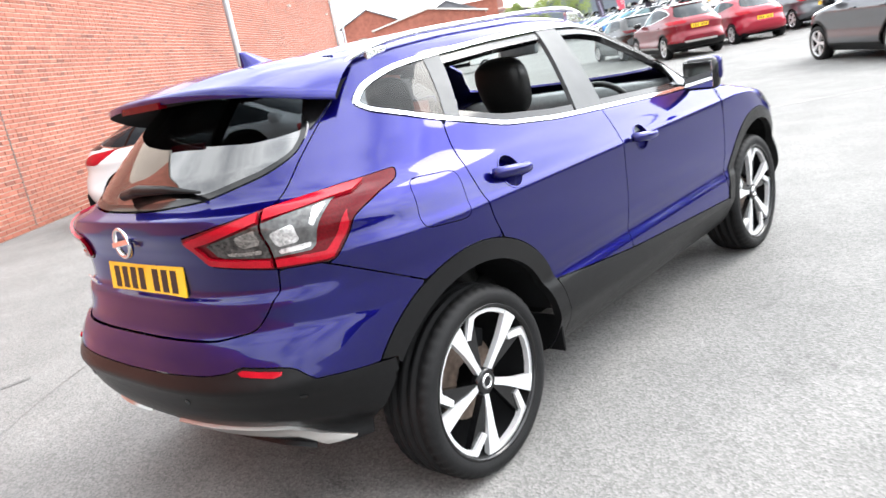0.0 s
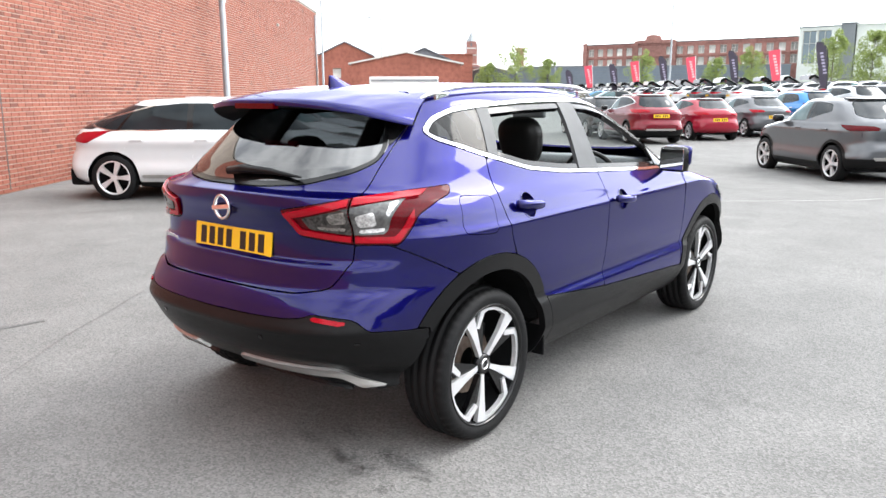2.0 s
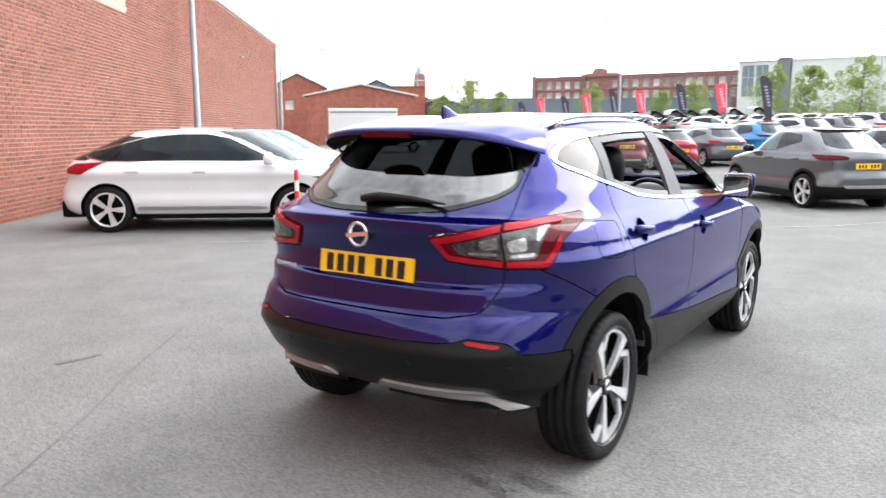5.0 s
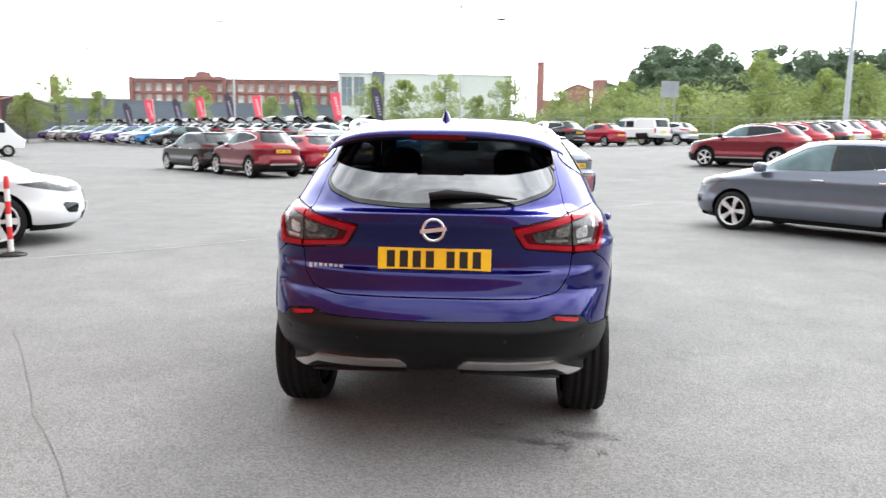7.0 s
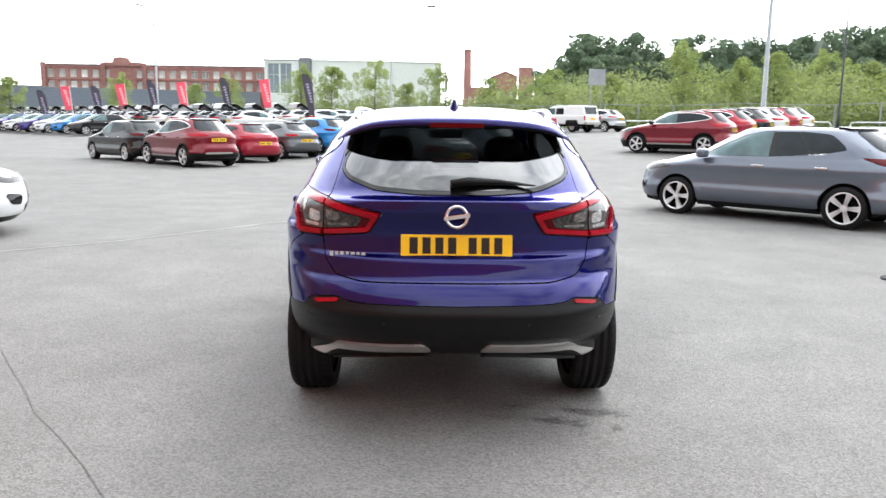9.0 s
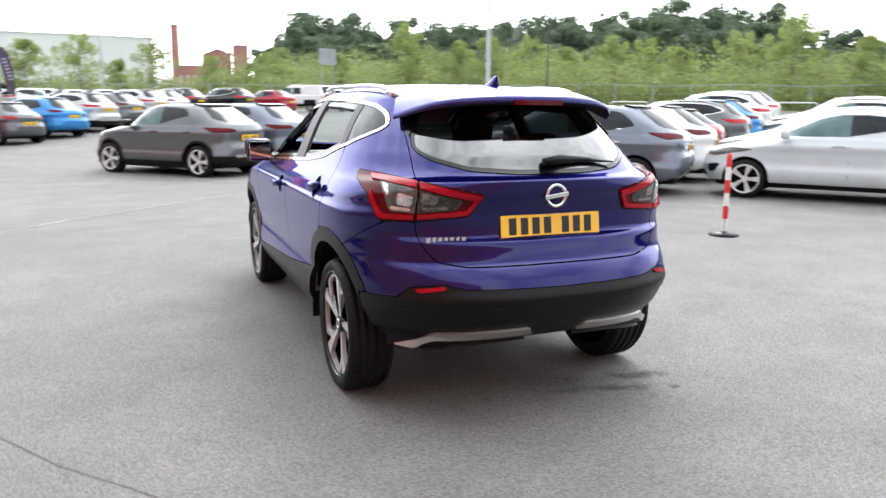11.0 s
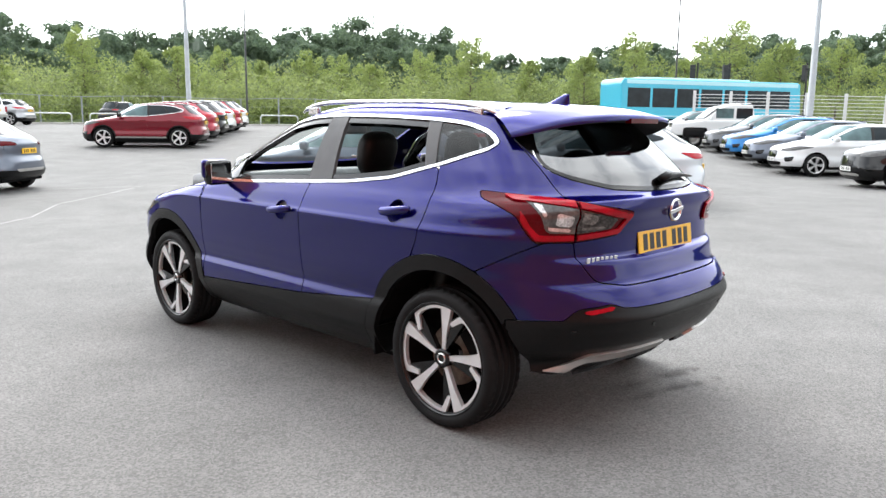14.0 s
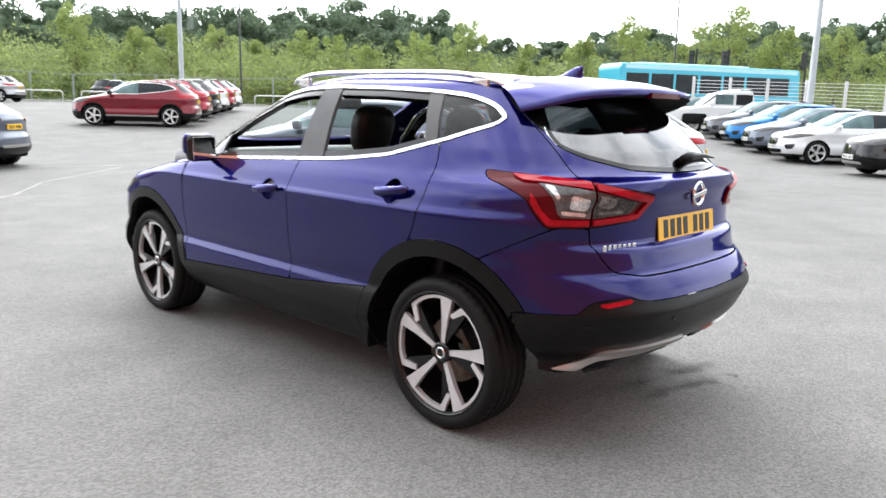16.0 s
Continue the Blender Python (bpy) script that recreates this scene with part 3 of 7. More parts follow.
# ---- the blue car: front towards +y, middle of the wheelbase at the origin ----
AX, HUB, TRACK = 1.323, 0.340, 0.754
BLUE_LEVELS = (
    (0.215, 0.36, 0.21, 0.7, -1.9, 0.8, 3.4, 2, 0.6, 2.6),
    (0.27, 0.39, 0.25, 0.8, -2, 0.8, 3.4, 2.1, 0.65, 2.6),
    (0.36, 0.44, 0.34, 0.865, -2.08, 1, 2.6, 2.17, 0.75, 2.6),
    (0.43, 0.5, 0.44, 0.893, -2.135, 1, 2.6, 2.2, 0.8, 2.6),
    (0.48, 0.53, 0.49, 0.894, -2.15, 1, 2.7, 2.21, 0.83, 2.6),
    (0.53, 0.56, 0.53, 0.889, -2.158, 1, 2.85, 2.22, 0.86, 2.6),
    (0.585, 0.595, 0.585, 0.874, -2.166, 1, 3.1, 2.225, 0.9, 2.6),
    (0.612, 0.612, 0.61, 0.879, -2.172, 1, 3.1, 2.224, 0.9, 2.6),
    (0.632, 0.631, 0.63, 0.882, -2.166, 1, 3.1, 2.223, 0.9, 2.6),
    (0.650, 0.648, 0.648, 0.885, -2.156, 1, 3.1, 2.221, 0.9, 2.6),
    (0.670, 0.668, 0.667, 0.888, -2.147, 1, 3.1, 2.218, 0.9, 2.6),
    (0.695, 0.695, 0.69, 0.890, -2.135, 1, 3.1, 2.212, 0.9, 2.6),
    (0.725, 0.722, 0.715, 0.893, -2.117, 1, 3.1, 2.2, 0.9, 2.6),
    (0.75, 0.745, 0.735, 0.895, -2.098, 1, 3.1, 2.19, 0.9, 2.6),
    (0.772, 0.764, 0.752, 0.896, -2.074, 1, 3.1, 2.183, 0.9, 2.6),
    (0.8, 0.795, 0.77, 0.897, -2.062, 1, 3.15, 2.17, 0.92, 2.6),
    (0.86, 0.85, 0.8, 0.899, -2.045, 1, 3.25, 2.14, 0.95, 2.5),
    (0.905, 0.88, 0.82, 0.9, -2.008, 0.96, 3.35, 2.1, 0.95, 2.5),
    (0.955, 0.965, 0.85, 0.901, -2.004, 0.96, 3.4, 2.03, 1, 2.5),
    (0.985, 1.02, 0.885, 0.888, -2.020, 1, 3.3, 1.9, 1, 2.5),
    (1.04, 1.09, 0.955, 0.868, -2.05, 1, 3.2, 1.6, 0.95, 2.5),
    (1.09, 1.13, 1.01, 0.845, -2.052, 1, 3.0, 1.32, 0.85, 2.5),
    (1.125, 1.155, 1.045, 0.826, -2.005, 1, 2.75, 1.18, 0.85, 2.5),
    (1.25, 1.25, 1.17, 0.77, -1.925, 1, 2.5, 0.95, 0.8, 2.4),
    (1.38, 1.36, 1.32, 0.702, -1.81, 1, 2.5, 0.66, 0.75, 2.4),
    (1.47, 1.45, 1.44, 0.64, -1.7, 1, 2.6, 0.42, 0.7, 2.5),
    (1.528, 1.5, 1.5, 0.575, -1.61, 0.9, 2.8, 0.27, 0.7, 2.6),
    (1.56, 1.53, 1.535, 0.46, -1.51, 0.8, 3, 0.14, 0.7, 2.6),
    (1.58, 1.55, 1.555, 0.25, -1.4, 0.7, 3, 0, 0.6, 2.6),
    (1.586, 1.555, 1.56, 0.002, -1.3, 0.6, 3, -0.1, 0.5, 2.6),
)
BELT, GUTTER = 23, 27          # rows of the belt line and of the roof's edge
CHROME_OUT = rounded([(.70, 1.072), (.30, 1.083), (-.334, 1.118), (-.62, 1.136), (-.93, 1.172), (-1.233, 1.252), (-1.43, 1.325),
                      (-1.46, 1.36), (-1.385, 1.415), (-1.25, 1.455), (-1.07, 1.473), (-.74, 1.488), (-.34, 1.494), (-.10, 1.483),
                      (.117, 1.451), (.374, 1.336), (.63, 1.165)], 0.05)


def line_at(points, y):
    return np.interp(y, *zip(*sorted(points)))


def pad_bm(x, y, z, w, d, h, lean):
    """A rounded cushion, narrower towards its foot."""
    bm = bmesh.new()
    bmesh.ops.create_uvsphere(bm, u_segments=28, v_segments=18, radius=1.0)
    for v in bm.verts:
        c = v.co
        k = (abs(c.x) ** 3 + abs(c.y) ** 3 + abs(c.z) ** 3) ** (-1 / 3)
        c *= k
        c.x *= w / 2 * (1 + .12 * c.z)
        c.y *= d / 2
        c.z *= h / 2
    bmesh.ops.transform(bm, matrix=pose(x, y, z, lean, 0, 0), verts=bm.verts)
    return bm


def seat(name, parent, x, y, z=0.42, lean=12, back=0.66):
    s = new(name)
    s.parent = parent
    s.matrix_local = pose(x, y, z)
    part("cushion", box_bm(0, 0.10, 0.09, 0.50, 0.52, 0.16, 0.05), M_LEATHER, s, smooth=True)
    b = box_bm(0, -0.17 - 0.02, 0.09 + back / 2, 0.48, 0.13, back, 0.05, rx=lean)
    part("backrest", b, M_LEATHER, s, smooth=True)
    top = 0.09 + back
    hy = -0.19 - math.tan(radians(lean)) * (back / 2 + 0.12)
    part("headrest", pad_bm(0, hy, top + 0.12, 0.255, 0.14, 0.275, lean), M_LEATHER, s, "black leather headrest", smooth=True)
    for sx in (-0.07, 0.07):
        part("headrest_post", tube_bm([(sx, hy + 0.03, top - 0.05), (sx, hy, top + 0.03)], 0.007), M_CHROME, s)
    return s


def build_blue_car():
    H = Hull(BLUE_LEVELS, (76, 180, 44), 236, 0.030, -0.2, (6, 17, 0.66, 0.83))
    x, y, z, q, v, s = H.x, H.y, H.z, H.q, H.v, H.s
    car = thing("suv_car", pose(0, 0, 0), "glossy ink-blue compact SUV with lowered side windows on asphalt", "car")
    G = 0.0028
    v_gut, v_belt = H.knots[GUTTER], H.knots[BELT]
    side = 0.42 - q                                     # negative on the flanks
    co = np.where(q > 0.4, sdf(CHROME_OUT, y, z), 1.0)
    rr, rf = np.hypot(y + AX, z - HUB), np.hypot(y - AX, z - HUB)
    flank = q > 0.5
    arch_out = np.where(flank, np.minimum(rr - 0.505, rf - 0.500), 1.0)
    arch_in = np.where(flank, np.minimum(rr - 0.432, rf - 0.430), 1.0)
    sill_z = line_at([(.82, .43), (-.27, .50), (-.90, .566)], y)
    black_z = np.interp(s, (0, .44, .515, .56, .70, .73, .80, 1.05), (.655, .661, .668, .684, .669, .662, .617, .600))
    skirt_z = np.interp(s, (.55, .66, .80), (.0, .335, .352))
    wide = np.clip((x - 0.62) / 0.06, 0, 1)

    door_f = rounded([(.823, .425), (.828, .60), (.826, .89), (.80, 1.03), (.74, 1.20), (-.10, 1.6), (-.292, 1.6), (-.292, 1.118),
                      (-.264, .98), (-.272, .60), (-.272, .40), (.823, .33)], 0.03)
    door_r = rounded([(-.272, .40), (-.272, .60), (-.264, .98), (-.292, 1.118), (-.292, 1.6), (-1.10, 1.6), (-1.205, 1.275), (-1.238, 1.16),
                      (-1.235, 1.04), (-1.20, .90), (-1.15, .80), (-1.00, .70), (-.80, .40)], 0.03)
    f_df = both_of(sdf(door_f, y, z), side, sill_z - z, -co, z - line_at([(.84, 1.09), (.3, 1.10), (-.4, 1.14), (-1.3, 1.29)], y) - 0.0)
    f_dr = both_of(sdf(door_r, y, z), side, sill_z - z, -co, -arch_out, z - line_at([(.84, 1.09), (.3, 1.10), (-.4, 1.14), (-1.3, 1.29)], y))
    tail = rounded([(-.2, .750), (.445, .751), (.579, .772), (.638, .85), (.650, .95), (.648, 1.13), (.652, 1.23), (.656, 1.30), (.664, 1.394),
                    (.62, 1.465), (.50, 1.525), (-.2, 1.535)], 0.03)
    back = np.where((q < 1.0) & (y < -1.25), -1.0, 1.0)
    f_tail = both_of(sdf(tail, s, z), back)
    glass = rounded([(-.2, 1.146), (.17, 1.148), (.39, 1.162), (.56, 1.206), (.630, 1.246), (.634, 1.30), (.600, 1.36), (.565, 1.41), (.50, 1.46), (.40, 1.508), (-.2, 1.522)], 0.03)
    f_glass = both_of(sdf(glass, s, z), back)
    # lamp outline along the skin
    lamp = rounded([(.345, 1.068), (.65, 1.124), (.82, 1.140), (1.00, 1.150), (1.035, 1.112), (.925, 1.055), (.822, .944), (.645, .946), (.408, .968)], 0.012)
    f_lamp = np.where((q < 1.3) & (y < -1.3), sdf(lamp, s, z), 1.0)
    f_bump_line = z - line_at([(-1.50, .775), (-1.88, .972), (-2.3, .972)], y)
    f_cover = both_of(f_bump_line, -f_tail, -f_lamp, black_z - z, -arch_out, y + 1.45)
    fend_z = line_at([(.70, 1.05), (.83, 1.035), (1.3, .985), (1.8, .905), (2.3, .82)], y)
    f_fender = both_of(.828 - y, z - fend_z, -arch_out, line_at([(.8, .43), (1.8, .52), (2.3, .52)], y) - z, q - 2.42)
    f_bonnet = both_of(.80 - y, fend_z - z, v - v_belt + 0.004, 1.75 - q)
    f_screen = both_of(v_belt - v, v - v_gut + 0.01, line_at([(1.0, .86), (1.09, .80), (1.165, .735), (1.336, .485), (1.451, .245), (1.5, .10), (1.56, -.1)], z) - y)
    f_roof = v_gut - v
    f_sill = both_of(z - sill_z, side, -arch_out, y - 0.87, -1.0 - y)
    f_black = both_of(z - black_z, skirt_z - z, np.where(flank & (y < -1.70), .437 - rr, -arch_out), y + 1.45)
    f_front_black = both_of(z - line_at([(.8, .43), (1.8, .52), (2.3, .52)], y), -arch_out, 1.3 - y)
    f_front = both_of(1.3 - y, z - fend_z, -f_fender, -f_front_black, -arch_out)
    others = union(f_df, f_dr, co, arch_out, f_sill, f_black, f_lamp, f_tail, f_cover, f_fender, f_bonnet, f_screen, f_roof, f_front, f_front_black,
                   both_of(z - sill_z, side, y - 0.9, -0.95 - y))
    f_side = -others

    fuel = rounded([(-1.285, 1.092), (-1.490, 1.108), (-1.520, .955), (-1.310, .935)], .035)
    f_fuel = np.where(flank, sdf(fuel, y, z), 1.0)
    H.panel("fuel_flap", f_fuel + .0015, M_BLUE, car)
    for flip in (False, True):
        H.panel("side_panel", [f_side + G, -f_fuel + .0015] if not flip else f_side + G, M_BLUE, car, flip=flip)
        cups = [np.where(flank, np.hypot((y - hy - 0.005) / 0.060, (z - hz + 0.004) / 0.060) - 1, 1.0) * 0.06 for hy, hz in ((-0.098, 0.957), (-1.040, 1.029))]
        dfr = H.panel("front_door", [f_df + G, -cups[0]], M_BLUE, car, flip=flip)
        drr = H.panel("rear_door", [f_dr + G, -cups[1]], M_BLUE, car, flip=flip)
        H.panel("fender", f_fender + G, M_BLUE, car, flip=flip)
        H.panel("sill_trim", f_sill + 0.002, M_BLACK_PLASTIC, car, 0.004, 0.02, flip=flip, label="black plastic sill cladding")
        for name, rad in (("rear_arch_trim", rr), ("front_arch_trim", rf)):
            o = 0.505 if rad is rr else 0.500
            f = np.where(flank & (np.abs(y) > 0.5), both_of(rad - o, 0.433 - rad, .27 - z, np.where(z < black_z + .004, -1.70 - y, -1.0)), 1.0)
            H.panel(name, f + 0.001, M_BLACK_PLASTIC, car, 0.004, 0.035, flip=flip, label="black plastic wheel arch trim")
        # side window surround, seals, pillars, quarter glass
        H.panel("window_surround", [co, -0.014 - co], M_CHROME, car, 0.005, 0.012, flip=flip, label="bright chrome window surround")
        inner = co + 0.014
        b_f, b_r = line_at([(1.08, -.262), (1.5, -.255)], z), line_at([(1.08, -.475), (1.5, -.392)], z)
        c_f, c_r = line_at([(1.2, -1.150), (1.5, -1.005)], z), line_at([(1.2, -1.212), (1.5, -1.085)], z)
        H.panel("door_pillar", [inner, b_r - y, y + .294], M_SATIN_PILLAR, dfr, 0.001, 0.02, flip=flip, label="satin grey door pillar")
        H.panel("door_pillar", [inner, y - b_f, -y - .297], M_SATIN_PILLAR, drr, 0.001, 0.02, flip=flip, label="satin grey door pillar")
        H.panel("quarter_pillar", [inner, y - c_f, c_r - y], M_SATIN_PILLAR, drr, 0.001, 0.02, flip=flip, label="satin grey door pillar")
        H.panel("window_seal", [inner, -0.030 - inner, b_f - y], M_GLOSS_BLACK, dfr, -0.004, 0.03, flip=flip)
        H.panel("window_seal", [inner, -0.030 - inner, y - b_r, c_f - y], M_GLOSS_BLACK, drr, -0.004, 0.03, flip=flip)
        H.panel("quarter_glass", [inner, y - c_r], M_GLASS_QUARTER, drr, -0.002, 0.0, flip=flip, label="tinted quarter glass")
        H.panel("mirror_base", [inner, .45 - y + (z - 1.08) * 0.35], M_GLOSS_BLACK, dfr, 0.0, 0.02, flip=flip)
        # tail lamps: bright red ring, smoked and clear lenses, outer and inner piece
        sgn = -1 if flip else 1
        for name, f_piece in (("tail_lamp_outer", .648 - s), ("tail_lamp_inner", s - .643)):
            f_l = [f_lamp + .0015, f_piece + .0015]
            lampo = H.panel(name, f_l, M_RED_DEEP, car, 0.004, 0.03, flip=flip, label="red tail lamp housing")
            core = rounded([(.440, 1.046), (.62, 1.082), (.80, 1.112), (.865, 1.124), (.795, 1.030), (.775, .985), (.645, .982), (.465, 1.000)], 0.012)
            f_core = np.where((q < 1.3) & (y < -1.3), sdf(core, s, z), 1.0)
            band = [f_lamp + 0.009, -0.031 - f_lamp, f_piece + .006, s - .90]
            H.panel("light_bar", band, M_RED_LENS, lampo, 0.014, 0.012, flip=flip, label="bright red light bar")
            split = [f_core + .001, f_piece + .002]
            lens = M_CLEAR_LENS if "outer" in name else M_SMOKE_LENS
            H.panel("lens", split, lens, lampo, 0.008, 0.01, flip=flip, label="clear ribbed lamp lens")
            # bright reflector pieces behind the lens
            cells = (((.668, 1.058), (.745, 1.072), (.742, 1.020), (.668, 1.012)), ((.668, 1.004), (.770, 1.012), (.764, .994), (.668, .990)), ((.800, 1.100), (.840, 1.108), (.800, 1.055), (.782, 1.050))) \
                if "outer" in name else (((.555, 1.062), (.630, 1.074), (.630, 1.030), (.560, 1.022)), ((.500, 1.014), (.625, 1.010), (.625, .998), (.510, 1.002)))
            for cell in cells:
                H.panel("lamp_reflector", np.where((q < 1.3) & (y < -1.3), sdf(rounded(cell, .004), s, z), 1.0), M_CELL if "outer" in name else M_SMOKE_CELL, lampo, 0.010, 0.004, flip=flip)
        # reflectors in the bumper
        refl = rounded([(.545, .679), (.700, .659), (.690, .642), (.556, .661)], 0.004)
        H.panel("reflector", np.where(q < 0.8, sdf(refl, s, z), 1.0), M_RED_LENS, car, 0.006, 0.012, flip=flip, label="red bumper reflector")
        # silver skid strips under the bumper
        strip = rounded([(.150, .466), (.59, .444), (.66, .400), (.77, .360), (.65, .358), (.58, .402), (.115, .426)], 0.006)
        H.panel("bumper_strip", np.where(q < 0.9, sdf(strip, s, z), 1.0), M_SILVER, car, 0.012, 0.02, flip=flip, label="satin silver bumper strip")
        lip = rounded([(.13, .398), (.56, .366), (.62, .356), (.58, .350), (.12, .386)], 0.004)
        H.panel("strip_lip", np.where(q < 0.9, sdf(lip, s, z), 1.0), M_BLACK_PLASTIC, car, 0.016, 0.02, flip=flip)
        for ss, zz in ((.33, .575), (.74, .570)):
            H.panel("parking_sensor", np.where(q < 0.95, np.hypot(s - ss, z - zz) - .0115, 1.0), M_GLOSS_BLACK, car, 0.003, 0.004, flip=flip)
        # handles with their dished cups
        for door, hy, hz in ((dfr, -0.098, 0.957), (drr, -1.040, 1.029)):
            X = H.x_at(hy, hz) * sgn
            cup = cups[0] if door is dfr else cups[1]
            H.panel("handle_cup", cup - .004, M_BLUE, door, -0.034, 0.0, flip=flip)
            H.panel("cup_edge", [cup - .001, -cup - 0.005], M_BLUE, door, 0.0015, 0.036, flip=flip)
            t = [(X + sgn * (0.012 + 0.026 * math.sin(math.pi * k / 8) ** 0.6), hy + 0.105 - 0.21 * k / 8, hz - 0.010 + 0.022 * k / 8) for k in range(9)]
            part("door_handle", tube_bm(t, [0.012] + [0.017] * 7 + [0.014], 10, flat=1.25), M_BLUE, door, smooth=True)
        # mirrors
        mx, my, mz = 0.928 * sgn, 0.515, 1.135
        mir = new("door_mirror")
        mir.parent = car
        mir.matrix_local = pose(mx, my, mz, 0, 0, -8 * sgn)
        part("housing", box_bm(0, 0.016, 0, 0.178, 0.075, 0.155, 0.034), M_GLOSS_BLACK, mir, smooth=True)
        part("cap", box_bm(0.004 * sgn, 0.042, 0.022, 0.180, 0.050, 0.115, 0.024), M_BLUE, mir, smooth=True)
        part("mirror_glass", box_bm(0.004 * sgn, -0.0225, 0, 0.148, 0.005, 0.124, 0.002), M_MIRROR, mir)
        part("arm", box_bm(-0.125 * sgn, 0.03, -0.055, 0.12, 0.06, 0.045, 0.015), M_GLOSS_BLACK, mir, smooth=True)
        # roof rails
        pts = []
        for k in range(25):
            t = k / 24
            yy = 0.20 - 1.57 * t
            xx = 0.545 - 0.035 * (2 * t - 1) ** 4
            zz = 1.508 + 0.055 * (1 - abs(2 * t - 1) ** 6) - 0.022 * (abs(yy + 0.2) / 1.4) ** 2
            pts.append((xx * sgn, yy, zz))
        part("roof_rail", tube_bm(pts, [0.009] + [0.015] * 23 + [0.009], 10, flat=0.8), M_RAIL, car, "brushed aluminium roof rail", smooth=True)
        for k in (2, 22):
            part("rail_foot", box_bm(pts[k][0], pts[k][1], pts[k][2] - 0.030, 0.022, 0.10, 0.05, 0.008), M_RAIL, car)
        hl = rounded([(1.42, .885), (1.72, .865), (2.16, .74), (2.18, .69), (1.95, .71)], .03)
        H.panel("head_lamp", np.where((q > 1.8) & (q < 2.7), sdf(hl, y, z), 1.0), M_CLEAR_LENS, car, .004, .012, flip=flip)

    H.panel("bumper_cover", f_cover + G, M_BLUE, car, both=True)
    H.panel("rear_bumper", f_black + 0.001, M_BLACK_PLASTIC, car, 0.0, 0.02, both=True, label="black plastic rear bumper")
    H.panel("front_bumper", f_front + G, M_BLUE, car, both=True)
    H.panel("front_lower_bumper", f_front_black, M_BLACK_PLASTIC, car, both=True)
    tg = H.panel("tailgate", [f_tail + G, G - f_lamp, G - f_glass], M_BLUE, car, both=True)
    H.panel("rear_window", f_glass + 0.002, M_GLASS_REAR, tg, -0.001, 0.0, both=True, label="tinted rear window")
    edge = [f_glass + 0.002, -f_glass - 0.020]
    # frit widened in black to stand in for the spoiler's dark reflection
    frit_and_reflection = both_of(f_glass + 0.004, np.minimum(1.452 - z + 0.25 * np.clip(s - .30, 0, 1), .575 - s + 0.6 * np.clip(1.40 - z, 0, 1)))
    H.panel("window_band", frit_and_reflection, M_GLOSS_BLACK, tg, 0.0005, 0.0, both=True, label="black frit band widened for the dark spoiler reflection")
    H.panel("window_edge", edge, M_GLOSS_BLACK, tg, 0.0015, 0.0, both=True, label="black painted glass edge")
    H.panel("bonnet", f_bonnet + G, M_BLUE, car, both=True)
    H.panel("windscreen", f_screen + 0.002, M_GLASS, car, -0.003, 0.0, both=True, label="clear windscreen")
    H.panel("roof", f_roof + G, M_BLUE, car, both=True)
    # inner shell
    f_in = both_of(z - line_at([(.84, 1.088), (.3, 1.100), (-.4, 1.136), (-.93, 1.182), (-1.3, 1.275)], y), y - 1.15, -1.95 - y, .46 - z, .53 - np.where(flank, np.minimum(rr, rf), 9.0))
    H.panel("interior_trim", f_in, M_DOOR_CARD, car, -0.055, 0.0, both=True, label="grey interior door trim")
    belt_z = line_at([(.84, 1.075), (.3, 1.083), (-.334, 1.118), (-.62, 1.136), (-.93, 1.172), (-1.3, 1.275)], y)
    f_ledge = both_of(side, -co, z - belt_z - .03, belt_z - .12 - z, y - .80, -1.42 - y)
    for flip in (False, True):
        H.panel("window_ledge", f_ledge, M_DASH, car, -0.020, 0.0, flip=flip, label="dark trim along the window sill")
    H.panel("roof_lining", both_of(v_gut - 0.10 - v, y - 0.35, -1.62 - y), M_LINING, car, -0.035, 0.0, both=True, label="pale grey roof lining")

    # spoiler
    bm = bmesh.new()
    rows = []
    NA, NB = 28, 8
    US = (0, .22, .50, .70, .86, 1.0)
    lip_u = np.array([(0, -1.862, 1.490), (.15, -1.855, 1.489), (.34, -1.812, 1.478), (.465, -1.735, 1.458), (.553, -1.630, 1.424), (.605, -1.525, 1.394)])
    roof_u = np.array([(0, -1.440, 1.552), (.125, -1.437, 1.551), (.28, -1.425, 1.545), (.385, -1.405, 1.534), (.465, -1.380, 1.518), (.528, -1.350, 1.496)])
    for b in range(NB + 1):
        t = b / NB
        row = []
        for a in range(-NA, NA + 1):
            c = np.array([abs(a) / NA])
            w = pchip(US, roof_u, c)[0] * (1 - t) + pchip(US, lip_u, c)[0] * t
            row.append(bm.verts.new((w[0] * (1 if a > 0 else -1), w[1], w[2] + 0.014 * math.sin(math.pi * t))))
        rows.append(row)
    lows = []
    for b in range(NB, -1, -2):
        t = b / NB
        row = []
        for k, w in enumerate(rows[b]):
            c = abs(k / NA - 1)
            d = (0.020 if b == NB else 0.050 + 0.03 * (1 - t)) * (1 - 0.55 * c ** 6)
            row.append(bm.verts.new((w.co.x * (1 - 0.03 * (1 - t) * c), w.co.y + (0.004 if b == NB else 0.0), w.co.z - d)))
        lows.append(row)
    for p, r in zip(rows, rows[1:]):
        for k in range(2 * NA):
            bm.faces.new((p[k], r[k], r[k + 1], p[k + 1]))
    sp = part("spoiler", bm_split(bm, rows, lows, NA), M_BLUE, tg, smooth=True)
    lo = bmesh.new()
    cop = [[lo.verts.new(w) for w in r] for r in LOW_ROWS]
    for p, r in zip(cop, cop[1:]):
        for k in range(2 * NA):
            lo.faces.new((p[k], p[k + 1], r[k + 1], r[k]))
